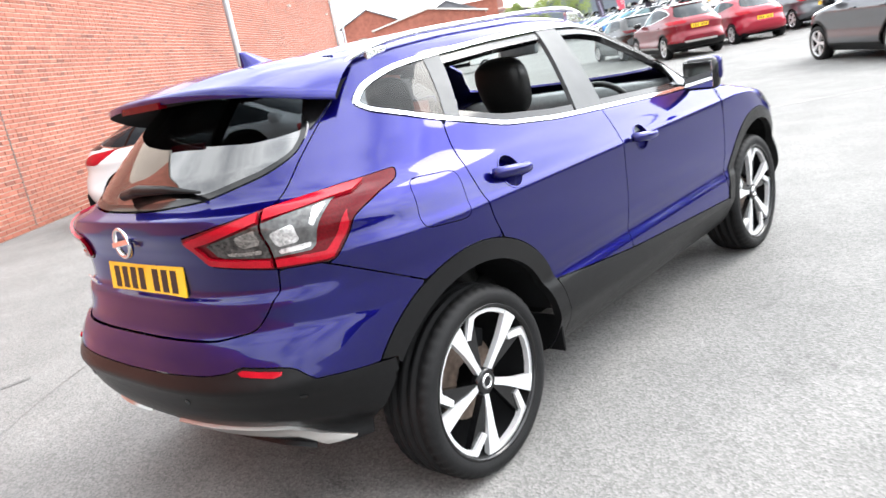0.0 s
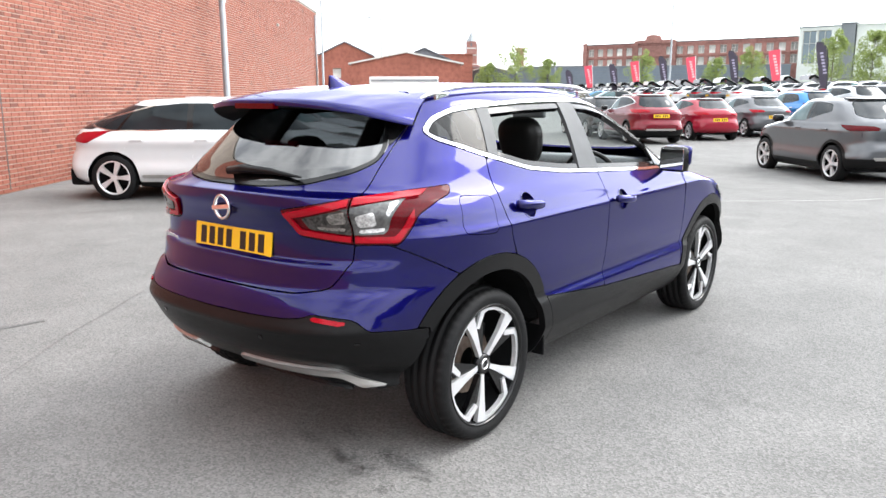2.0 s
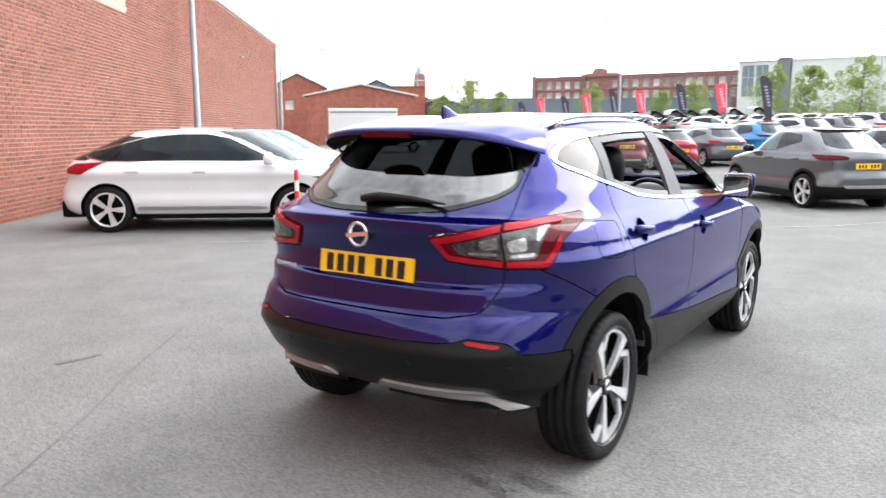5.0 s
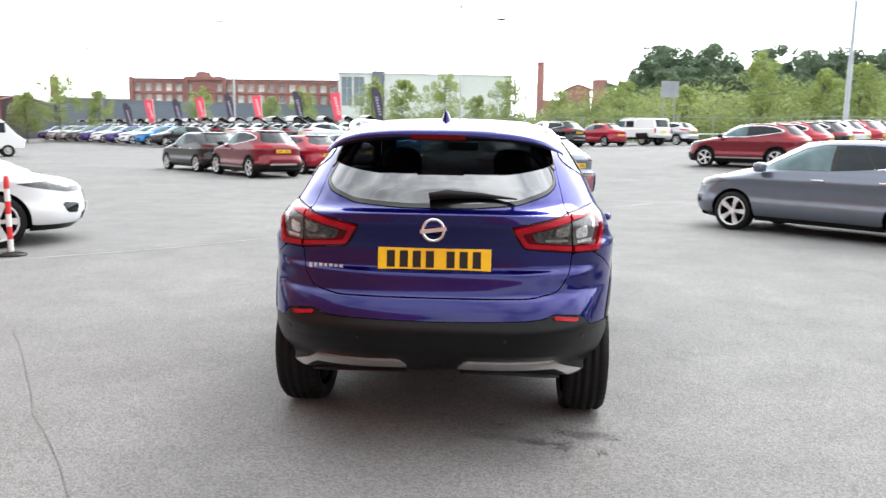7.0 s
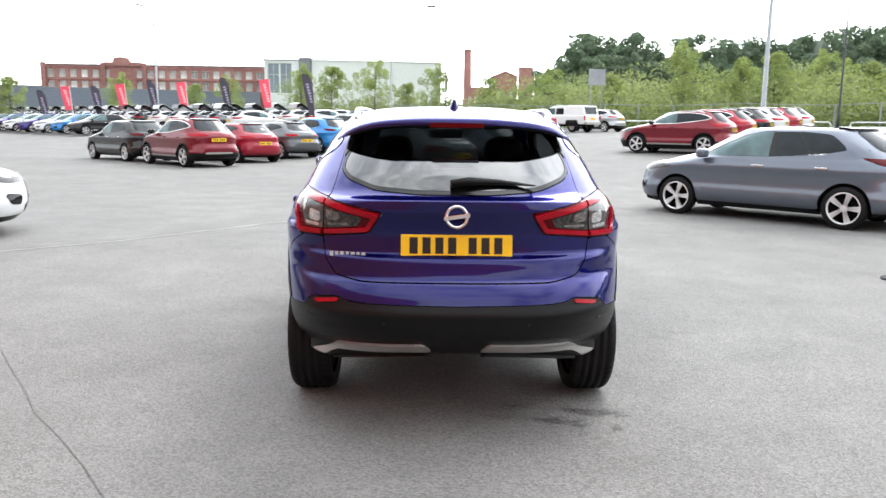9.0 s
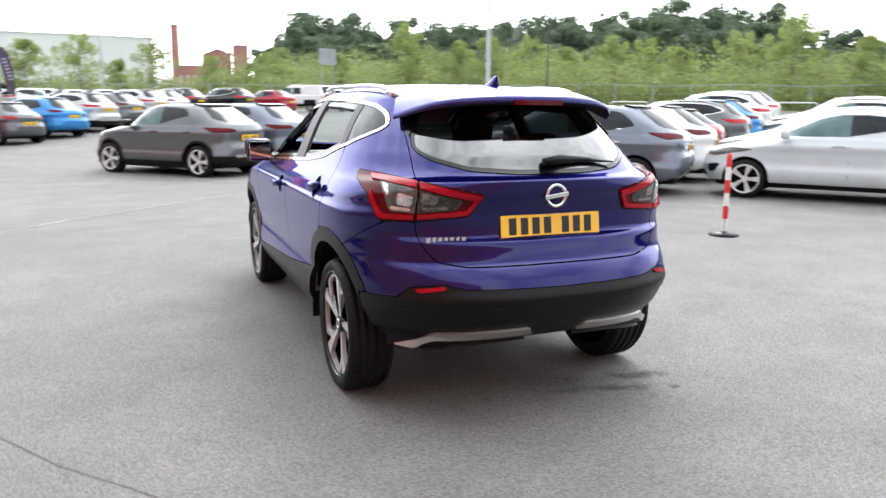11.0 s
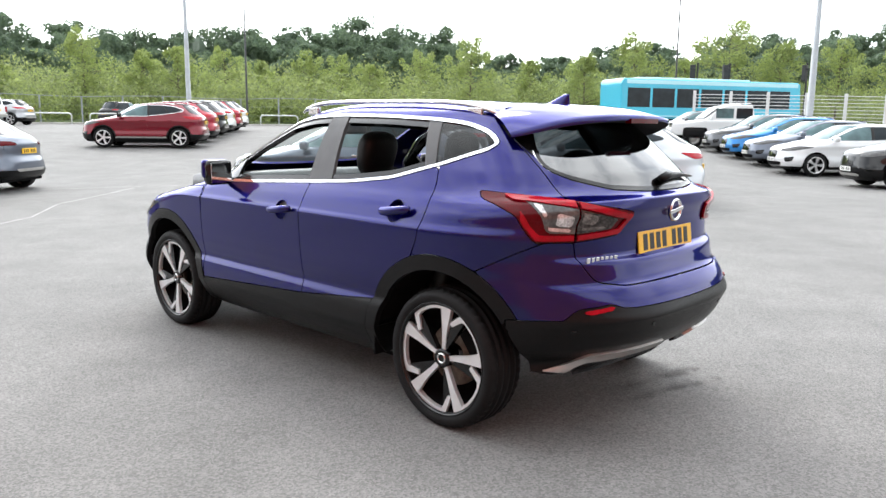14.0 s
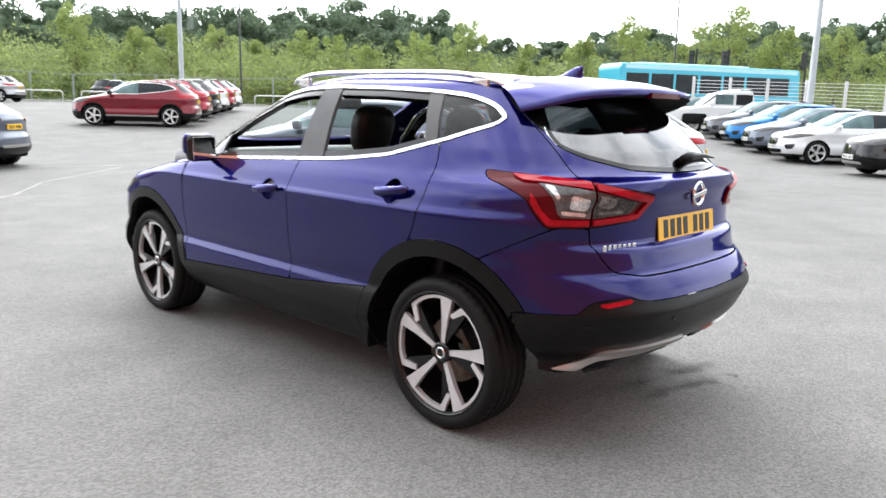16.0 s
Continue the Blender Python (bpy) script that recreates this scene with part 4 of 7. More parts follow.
    part("spoiler_underside", lo, M_DARK, sp, "black underside", smooth=True)
    lampb = bmesh.new()
    ring = []
    for k in range(13):
        c0 = -0.128 + 0.256 * k / 12
        ring.append([lampb.verts.new((c0, -1.867 + 0.2 * c0 * c0 + dy, 1.468 + dz)) for dy, dz in ((0, -.011), (0, .011), (.03, .011), (.03, -.011))])
    for p, r in zip(ring, ring[1:]):
        for i in range(4):
            lampb.faces.new((p[i], p[(i + 1) % 4], r[(i + 1) % 4], r[i]))
    lampb.faces.new(ring[0][::-1])
    lampb.faces.new(ring[-1])
    part("brake_lamp", lampb, M_RED_DEEP, sp, "high red brake lamp")
    wing = rounded([(.644, 1.300), (.660, 1.394), (.615, 1.465), (.50, 1.515), (.48, 1.468), (.553, 1.41), (.588, 1.36)], .008)
    for flip in (False, True):
        f = both_of(sdf(wing, s, z), np.where((q < 1.0) & (y < -1.25), -1.0, 1.0))
        H.panel("spoiler_wing", f, M_GLOSS_BLACK, sp, 0.006, 0.02, flip=flip, label="black side wing")
    # fin aerial
    f = bmesh.new()
    rings = []
    for k in range(9):
        t = k / 8
        wdt, top = 0.030 * (1 - t) ** 0.8 + 0.004, t
        y0, y1 = -1.225 - 0.165 * t, -1.425 + 0.005 * t
        ring = []
        for j in range(12):
            a = 2 * math.pi * j / 12
            ring.append(f.verts.new((wdt * math.sin(a), (y0 + y1) / 2 + (y0 - y1) / 2 * math.cos(a), 1.535 + 0.070 * t)))
        rings.append(ring)
    for p, r in zip(rings, rings[1:]):
        for j in range(12):
            f.faces.new((p[j], p[(j + 1) % 12], r[(j + 1) % 12], r[j]))
    f.faces.new(rings[-1])
    part("fin_aerial", f, M_BLUE, car, smooth=True)
    # wiper, washer
    wb = tube_bm([(-0.03, -1.982, 1.200), (0.05, -1.972, 1.212), (0.20, -1.955, 1.208), (0.37, -1.938, 1.192)], [0.022, 0.024, 0.016, 0.005], 10, flat=0.8)
    part("rear_wiper", wb, M_BLACK_PLASTIC, tg, "black rear wiper", smooth=True)
    # number plate with bars
    plate = new("number_plate")
    plate.parent = tg
    plate.matrix_local = pose(0, -2.008, 0.910, -7, 0, 0)
    part("plate_board", box_bm(0, 0, 0, 0.52, 0.006, 0.111, 0.002), M_PLATE, plate, "yellow number plate")
    for k, px in enumerate((-0.200, -0.140, -0.080, -0.020, 0.075, 0.135, 0.195)):
        part("plate_bar", box_bm(px, -0.0035, 0.004, 0.038, 0.002, 0.076), M_INK, plate)
    part("plate_frame", box_bm(0, 0.006, 0, 0.526, 0.006, 0.118, 0.002), M_BLACK_PLASTIC, plate)
    # round badge and lettering bars
    em = new("badge")
    em.parent = tg
    em.matrix_local = pose(-0.002, -2.046, 1.054, -8, 0, 90)
    ring = [(0.040, 0.0), (0.043, 0.010), (0.050, 0.012), (0.055, 0.008), (0.055, -0.006), (0.040, -0.004)]
    part("ring", lathe_bm([(r, -h) for r, h in ring], Matrix(), 40), M_CHROME, em, smooth=True)
    part("bar", box_bm(-0.008, 0, 0, 0.012, 0.122, 0.020, 0.003), M_CHROME, em)
    name_y = (H.y_at(0.588, 0.866), H.y_at(0.435, 0.866))
    name_turn = math.degrees(math.atan2(name_y[1] - name_y[0], 0.153))
    for k in range(7):
        px = -0.588 + 0.0255 * k
        yy = name_y[0] + (name_y[1] - name_y[0]) * k / 6
        part("name_bar", box_bm(px, yy - 0.004, 0.866, 0.019 - 0.003 * (k % 2), 0.006, 0.025, 0.002, rz=name_turn), M_CHROME, tg, "chrome lettering bar")
    # underbody and wheel housings
    part("underbody", box_bm(0, 0.15, 0.40, 1.25, 3.3, 0.20, 0.06), M_DARK, car)
    for sy in (-1, 1):
        for sx in (-1, 1):
            li = bmesh.new()
            ra = []
            for k in range(25):
                a = radians(14 + 152 * k / 24)
                ra.append([li.verts.new((sx * xx, sy * AX + 0.445 * math.cos(a), HUB + 0.445 * math.sin(a))) for xx in (0.50, 0.852 - (0.10 * max(0.0, -math.cos(a)) ** 2 if sy < 0 else 0.0))])
            for p, r in zip(ra, ra[1:]):
                li.faces.new((p[0], p[1], r[1], r[0]))
            li.faces.new([p[0] for p in ra])
            part("arch_liner", li, M_DARK, car)
    part("mud_flap", box_bm(0.80, -0.872, 0.34, 0.15, 0.012, 0.15, 0.004), M_BLACK_PLASTIC, car)
    part("mud_flap", box_bm(-0.80, -0.872, 0.34, 0.15, 0.012, 0.15, 0.004), M_BLACK_PLASTIC, car)
    for sx in (1, -1):
        for wy, turn in ((-AX, 29 if sx > 0 else -7), (AX, 8 if sx > 0 else 40)):
            alloy_wheel(car, pose(sx * TRACK, wy, HUB, 0, 0, 0 if sx > 0 else 180) @ pose(0, 0, 0, turn, 0, 0))
    # cabin
    for sx in (-0.37, 0.37):
        seat("front_seat", car, sx, -0.02, 0.41, 14, 0.64)
    seat("rear_seat", car, -0.38, -0.92, 0.44, 16, 0.52)
    seat("rear_seat", car, 0.38, -0.92, 0.44, 16, 0.52)
    part("rear_bench", box_bm(0, -0.85, 0.50, 1.2, 0.5, 0.16, 0.05), M_LEATHER, car)
    part("parcel_shelf", box_bm(0, -1.52, 1.02, 1.20, 0.62, 0.03, 0.01), M_DASH, car)
    part("dashboard", box_bm(0, 0.96, 0.975, 1.48, 0.60, 0.26, 0.07, rx=-3), M_DASH, car, smooth=True)
    part("dash_trim", box_bm(0.0, 0.71, 0.90, 1.30, 0.02, 0.05, 0.008), M_SILVER, car)
    part("centre_console", box_bm(0, 0.35, 0.60, 0.24, 0.9, 0.28, 0.04), M_DASH, car)
    wheel_pts = [(0.37 + 0.185 * math.cos(2 * math.pi * k / 28), 0.55 - 0.06 * math.sin(2 * math.pi * k / 28), 0.98 + 0.175 * math.sin(2 * math.pi * k / 28)) for k in range(29)]
    stw = part("steering_wheel", tube_bm(wheel_pts, 0.016, 8), M_LEATHER, car, smooth=True)
    part("steering_boss", box_bm(0.37, 0.58, 0.97, 0.17, 0.06, 0.13, 0.03), M_DASH, stw)
    part("steering_column", tube_bm([(0.37, 0.58, 0.97), (0.37, 0.80, 0.90)], 0.04, 10), M_DASH, stw)
    part("rear_view_mirror", box_bm(0, 0.36, 1.405, 0.24, 0.04, 0.07, 0.015), M_DASH, car)
    return car, H


LOW_ROWS = []


def bm_split(bm, rows, lows, NA):
    """Close the spoiler's rear lip; keep its underside rows for a mesh of its own."""
    first = [bm.verts.new(w.co) for w in lows[0]]
    for k in range(2 * NA):
        bm.faces.new((rows[-1][k], first[k], first[k + 1], rows[-1][k + 1]))
    for r in lows:
        LOW_ROWS.append([w.co.copy() for w in r])
        for w in r:
            bm.verts.remove(w)
    return bm


M_CELL = material("lamp_cell", (0.62, 0.62, 0.62), 0.18, 0.6, grain=(120, 0.3), stain=(30, 0.3))
M_SMOKE_CELL = material("smoked_lamp_cell", (0.20, 0.19, 0.18), 0.2, 0.5, grain=(120, 0.4), stain=(30, 0.4))
M_SATIN_PILLAR = material("satin_grey_pillar", (0.085, 0.087, 0.09), 0.48, 0.1, spec=0.3, stain=(12, 0.1))
blue_car, BLUE_HULL = build_blue_car()


# ---- the other vehicles ----
M_CAR_GLASS = material("parked_car_glass", (0.014, 0.020, 0.024), 0.04, spec=0.26, stain=(2, 0.4))
M_CAR_GLASS_TEAL = material("pale_car_glass", (0.085, 0.155, 0.165), 0.05, spec=0.6, stain=(1.5, 0.6))
PAINTS = {
    "white": paint("white_paint", (0.70, 0.71, 0.72), 0.0, 0.35),
    "pearl": paint("pearl_white_paint", (0.58, 0.63, 0.67), 0.1, 0.33),
    "grey": paint("gunmetal_paint", (0.115, 0.120, 0.130), 0.6, 0.30),
    "steel": paint("steel_blue_paint", (0.135, 0.155, 0.195), 0.6, 0.30),
    "silver": paint("silver_paint", (0.42, 0.43, 0.45), 0.65, 0.33),
    "red": paint("metallic_red_paint", (0.165, 0.005, 0.015), 0.45, 0.34),
    "bright_red": paint("bright_red_paint", (0.30, 0.009, 0.027), 0.2, 0.34),
    "black": paint("black_paint", (0.005, 0.005, 0.006), 0.2, 0.3),
    "sky": paint("sky_blue_paint", (0.02, 0.20, 0.52), 0.3, 0.33),
    "navy": paint("purple_blue_paint", (0.05, 0.03, 0.20), 0.4, 0.33),
}
for p in PAINTS.values():
    p.node_tree.nodes["Principled BSDF"].inputs["Coat IOR"].default_value = 1.5
    p.node_tree.nodes["Principled BSDF"].inputs["Coat Weight"].default_value = 1.0
PAINT_WORDS = {"white": "white", "pearl": "pearl white", "grey": "gunmetal grey", "steel": "steel grey", "silver": "silver", "red": "dark red",
               "bright_red": "bright red", "black": "black", "sky": "bright blue", "navy": "purple-blue"}


def car_levels(wb, fo, ro, w, h, belt, hood, cowl, roof_f, roof_r, tuck=0.14):
    R, F = -wb / 2 - ro, wb / 2 + fo
    rows = [
        (.19, .27, .20, .84 * w, R + .20, .5, 4.0, F - .16, .6, 2.5),
        (.32, .36, .32, .965 * w, R + .06, .6, 3.8, F - .04, .7, 2.5),
        (.45, .48, .47, w, R + .01, .7, 3.6, F, .8, 2.5),
        (.60, .63, .60, .968 * w, R, .8, 3.4, F - .01, .85, 2.5),
        (.74, .77, hood - .16, .974 * w, R + .05, .85, 3.2, F - .06, .9, 2.5),
        (belt - .14, belt - .09, hood - .07, w, R + .04, .9, 3.0, F - .22, .95, 2.5),
        (belt - .05, belt, hood, .966 * w, R + .07, .95, 2.8, F - .55, .95, 2.5),
        (belt, belt + .05, hood + .07, .945 * w, R + .10, 1.0, 2.7, cowl + .22, .9, 2.5),
        (belt + .03, belt + .08, hood + .12, .925 * w, R + tuck, 1.0, 2.7, cowl, .85, 2.5),
    ]
    for g, ww, sq in ((.36, .865, 2.5), (.66, .79, 2.5), (.85, .725, 2.6), (.94, .65, 2.8), (.985, .50, 3.0), (1.0, .28, 3.0), (1.002, .003, 3.0)):
        z = belt + .03 + g * (h - belt - .03)
        over = max(0, g - 0.94) * 6
        rows.append((z, z - .012 * g, z - .02 * g, ww * w, R + tuck + (roof_r - R - tuck) * g ** 1.25 + over, 1.0 - .2 * g, sq,
                     cowl + (roof_f - cowl) * g ** 1.1 - over, .8 - .1 * g, 2.4))
    return rows


def generic_car(name, spec, colour, clad=False, spokes="alloy", glass=None, tail_open=False):
    """A parked car with front towards +y, built once at the origin; returned as an Empty with its parts."""
    wb, fo, ro, w, h, belt, hood, cowl, roof_f, roof_r = spec["dims"]
    tyre_r = spec.get("tyre", 0.315)
    H = Hull(car_levels(*spec["dims"], spec.get("tuck", .14)), (22, 60, 16), 60, 0.03, 0.0)
    x, y, z, q, v, s = H.x, H.y, H.z, H.q, H.v, H.s
    body_m = PAINTS[colour]
    glass = glass or M_CAR_GLASS_TEAL
    car = thing(name, Matrix(), "car", "car")
    ax, hub = wb / 2, tyre_r
    R, F = -wb / 2 - ro, wb / 2 + fo
    rad = np.where(q > 0.5, np.minimum(np.hypot(y - ax, z - hub), np.hypot(y + ax, z - hub)), 9.0)
    arch_r = tyre_r + 0.055
    top = h - 0.085
    rear_tip = spec.get("tip", R + 0.75)
    win = rounded([(cowl - .30, belt + .035), (-.2, belt + .045), (rear_tip + .35, belt + spec.get("kick", .09)), (rear_tip, belt + spec.get("kick", .09) + .07),
                   (rear_tip + .03, belt + spec.get("kick", .09) + .12), (roof_r + .30, top - .04), (roof_r + .7, top), (roof_f - .45, top), (roof_f - .15, top - .06)], 0.06)
    f_win = np.where(q > 0.45, sdf(win, y, z), 1.0)
    v_lo, v_hi = H.knots[8], H.knots[12]
    f_screen = both_of(v_lo - v, v - v_hi, line_at([(belt - .05, cowl - .15), (belt + .035, cowl - .20), (top - .06, roof_f - .03), (top + .02, roof_f - .30), (h, roof_f - .5)], z) - y)
    rw = spec.get("rear_glass", (.60 * w / .9, .50 * w / .9))
    gl = rounded([(-.3, belt + .10), (rw[0] * .8, belt + .11), (rw[0], belt + .17), (rw[1], top - .03), (rw[1] - .06, top + .02), (-.3, top + .03)], 0.04)
    f_rear = both_of(sdf(gl, x, z), np.where((q < 1.0), -1.0, 1.0))
    lz = spec.get("lamp_z", belt - .05)
    li, lo_ = spec.get("lamp", (.45, .95))
    sc = w / 0.9
    lh = spec.get("lamp_h", .62)
    lamp = rounded([(li * sc, lz), (li * sc + .12, lz + .07 * lh), (lo_ * sc + .12, lz + .10 * lh), (lo_ * sc + .02, lz - .03 * lh), (lo_ * sc - .06, lz - .09 * lh), (li * sc + .06, lz - .07 * lh)], 0.015)
    f_lamp = np.where((q < 1.4) & (y < -ax + .2), sdf(lamp, s, z), 1.0)
    hl = rounded([(F - .92, hood - .10), (F - .50, hood - .06), (F - .08, hood - .17), (F - .02, hood - .22), (F - .30, hood - .22)], 0.03)
    f_head = np.where((q > 1.8) & (q < 2.75), sdf(hl, y, z), 1.0)
    clad_z = np.where(np.abs(y) > ax + .3, .47, .345) if clad else np.full_like(z, .27)
    f_clad = np.where(True, z - clad_z, 1.0)
    if clad:
        f_clad = union(f_clad, np.where(q > .5, rad - arch_r - .055, 1.0))
    seam = 9.0
    for sy in spec.get("seams", (.80, -.22, -1.12)):
        seam = np.minimum(seam, np.where((q > .6) & (z < belt + .06) & (z > .33), np.abs(y - sy), 9.0))
    seam = np.minimum(seam, np.where((q < 1.0) & (z > .55) & (z < belt + .2), np.abs(x - .66 * sc), 9.0))
    f_body = -union(f_win, f_screen, f_rear, f_lamp, f_head, f_clad, rad - arch_r)
    H.panel("body", [f_body, 0.005 - seam], body_m, car, 0.0, 0.02, both=True)
    H.panel("lower_trim", both_of(f_clad, arch_r - rad), M_BLACK_PLASTIC, car, 0.004 if clad else 0.0, 0.02, both=True)
    H.panel("windscreen", f_screen + 0.012, glass, car, -0.003, 0.0, both=True)
    H.panel("rear_window", f_rear + 0.008, M_CAR_GLASS, car, -0.002, 0.0, both=True)
    H.panel("seam_backing", both_of(z - belt - .03, .3 - z, arch_r + .03 - rad), M_DARK, car, -0.022, 0.0, both=True)
    front = np.where(q > 2.05, -1.0, 1.0)
    grille = rounded([(-.3, hood - .20), (.36 * sc, hood - .21), (.30 * sc, hood - .38), (.22 * sc, hood - .46), (-.3, hood - .47)], .03)
    H.panel("grille", both_of(sdf(grille, x, z), front), M_GLOSS_BLACK, car, 0.004, 0.012, both=True)
    low = rounded([(-.3, .40), (.52 * sc, .40), (.46 * sc, .29), (-.3, .28)], .03)
    H.panel("lower_grille", both_of(sdf(low, x, z), front), M_DARK, car, 0.004, 0.012, both=True)
    H.panel("badge", both_of(np.hypot(x, z - hood + .30) - .055, front), M_CHROME, car, 0.010, 0.012, both=True)
    lip_f = both_of(z - top - .055, top + .028 - z, np.where(q < .75, -1.0, 1.0), np.abs(x) - rw[1])
    if not spec.get("wrap"):
        H.panel("rear_lip", lip_f, M_GLOSS_BLACK, car, 0.03, 0.03, both=True)
    pil = spec.get("pillar", -.27)
    if clad and not tail_open:
        H.panel("rear_skid", both_of(np.abs(z - .47) - .028, np.where(q < .8, -1.0, 1.0), x - .50 * sc), M_SILVER, car, 0.012, 0.014, both=True, label="silver rear skid plate")
        H.panel("front_skid", both_of(np.abs(z - .33) - .03, front, x - .48 * sc), M_SILVER, car, 0.010, 0.014, both=True, label="silver front skid plate")
    for flip in (False, True):
        sg = -1 if flip else 1
        if spec.get("chrome"):
            H.panel("window_trim", [f_win - .012, -f_win - .004], M_CHROME, car, 0.004, 0.008, flip=flip)
        H.panel("front_window", [f_win + .006, pil + .045 - y], glass, car, -0.004, 0.0, flip=flip)
        H.panel("rear_side_window", [f_win + .006, y - pil + .045], M_CAR_GLASS, car, -0.004, 0.0, flip=flip)
        H.panel("door_pillar", [f_win + .006, y - pil - .045, pil - .045 - y], M_GLOSS_BLACK, car, -0.002, 0.0, flip=flip)
        rear_bar = line_at([(belt, rear_tip + .42), (h, rear_tip + .78)], z)
        if not tail_open:
            H.panel("quarter_pillar", [f_win + .006, y - rear_bar - .022, rear_bar - .022 - y], M_GLOSS_BLACK, car, -0.001, 0.0, flip=flip)
        if spec.get("wrap"):
            tail_glass = rounded([(rear_tip + .02, belt + .05), (R + .10, belt + .06), (R + .20, belt + .12), (roof_r - .10, top - .03), (roof_r + .28, top - .05)], .02)
            H.panel("rear_quarter_glass", [np.where(q > .25, sdf(tail_glass, y, z), 1.0), -f_win + .004], M_CAR_GLASS, car, 0.003, 0.0, flip=flip)
        if spec.get("chrome") and not tail_open:
            H.panel("sill_trim", [np.where(q > .8, sdf(rounded([(ax - .42, .33), (ax - .44, .385), (.44 - ax, .385), (.42 - ax, .33)], .01), y, z), 1.0)], M_SILVER, car, 0.008, 0.012, flip=flip)
        H.panel("tail_lamp", f_lamp + .003, M_RED_DEEP if spec.get("lamp_dark") else M_RED_LENS, car, 0.006, 0.015, flip=flip)
        H.panel("head_lamp", f_head + .003, M_CLEAR_LENS, car, 0.004, 0.015, flip=flip)
        for hy in (pil - .0 + .18, pil - .78):
            X = H.x_at(hy, belt - .10) * sg
            part("door_handle", box_bm(X + sg * .012, hy, belt - .10, .035, .19, .03, .008), spec.get("handle", body_m), car)
        fog = rounded([(.60 * sc, .53), (.80 * sc, .56), (.78 * sc, .42), (.64 * sc, .40)], .02)
        H.panel("fog_recess", both_of(sdf(fog, x, z), front), M_GLOSS_BLACK, car, 0.004, 0.012, flip=flip)
        if clad and spec.get("rails", True):
            zr = h - .045
            part("roof_rail", tube_bm([(sg * .60 * sc, roof_f - .35, zr - .02), (sg * .60 * sc, roof_f - .55, zr + .03), (sg * .59 * sc, roof_r + .45, zr + .02), (sg * .57 * sc, roof_r + .25, zr - .03)], .016, 6), M_RAIL, car, smooth=True)
        mir = part("door_mirror", box_bm(sg * (w + .06), cowl - .42, belt + .07, .22, .15, .15, .05), body_m if not clad else M_GLOSS_BLACK, car, smooth=True)
    for py, ry, mt in ((R - .004, 180, M_PLATE), (F + .002, 0, M_PLATE_WHITE)):
        pz = spec.get("plate_z", .78) if py < 0 else .46
        py = (H.y_at(0.05, pz) - .012) if py < 0 else py
        pl = part("number_plate", box_bm(0, py, pz, .52, .012, .111, .003), mt, car)
        for k, px in enumerate(() if tail_open else (-.19, -.125, -.06, .06, .125, .19)):
            part("plate_bar", box_bm(px, py - (.007 if py < 0 else -.007), pz, .036, .002, .07), M_INK, pl)
    part("underbody", box_bm(0, 0, .34, 1.5 * sc, wb + fo + ro - .5, .26, .05), M_DARK, car)
    for sy in (-1, 1):
        part("arch_liner", box_bm(0, sy * ax, .46, 1.55 * sc, .74, .50, .05), M_DARK, car)
    for sx in (-1, 1):
        for sy in (-1, 1):
            wheel = new("wheel")
            wheel.parent = car
            wheel.matrix_local = pose(sx * (w - .125), sy * ax, hub, 0, 0, 0 if sx > 0 else 180)
            W, rr = .105, tyre_r * .755
            part("tyre", lathe_bm([(rr, -W), (tyre_r - .015, -W), (tyre_r, -W * .8), (tyre_r, W * .8), (tyre_r - .015, W), (rr, W * .98)], Matrix(), 32), M_RUBBER, wheel, smooth=True)
            rim = lathe_bm([(rr + .004, W * .98), (rr - .012, W * .95), (rr - .02, W * .55), (rr - .03, -W * .5), (.05, -W * .5)], Matrix(), 32)
            part("rim", rim, M_DARK, wheel, smooth=True)
            sp = bmesh.new()
            n = spec.get("spokes", 5)
            for k in range(n):
                a = 2 * math.pi * k / n
                for d in ((-.16, .16) if spec.get("split") else (0.0,)):
                    wd = .022 if spec.get("split") else .034
                    pts = [(.04, -wd * .7), (rr, -wd), (rr, wd), (.04, wd * .7)]
                    rot = [(c * math.cos(a + d * .6) - e * math.sin(a + d * .6), c * math.sin(a + d * .6) + e * math.cos(a + d * .6)) for c, e in pts]
                    prism_bm(rot, W * .45, W * .86, "yzx", sp)
            merge_bm(sp, lathe_bm([(rr - .004, W * .6), (rr + .002, W * .97), (rr - .012, W * 1.0), (rr - .022, W * .9), (rr - .022, W * .6)], Matrix(), 32))
            merge_bm(sp, lathe_bm([(.055, W * .4), (.052, W * .86), (.001, W * .9)], Matrix(), 16))
            part("spokes", sp, M_ALLOY, wheel)
    if tail_open:
        wt = .60 * sc
        gate = prism_bm([(R + .42, h - .03), (R - .35, h + .40), (R - .66, h + .34), (R - .74, h + .10), (R - .64, h + .08), (R - .38, h + .26), (R + .36, h - .10)], -wt, wt, "yzx")
        g = part("open_tailgate", gate, M_GLOSS_BLACK, car, "raised tailgate with black lining")
        skin = prism_bm([(R + .42, h - .01), (R - .36, h + .425), (R - .69, h + .36), (R - .77, h + .10), (R - .745, h + .10), (R - .665, h + .345), (R - .35, h + .405), (R + .42, h - .028)], -wt * 1.02, wt * 1.02, "yzx")
        part("tailgate_skin", skin, body_m, g)
    return car


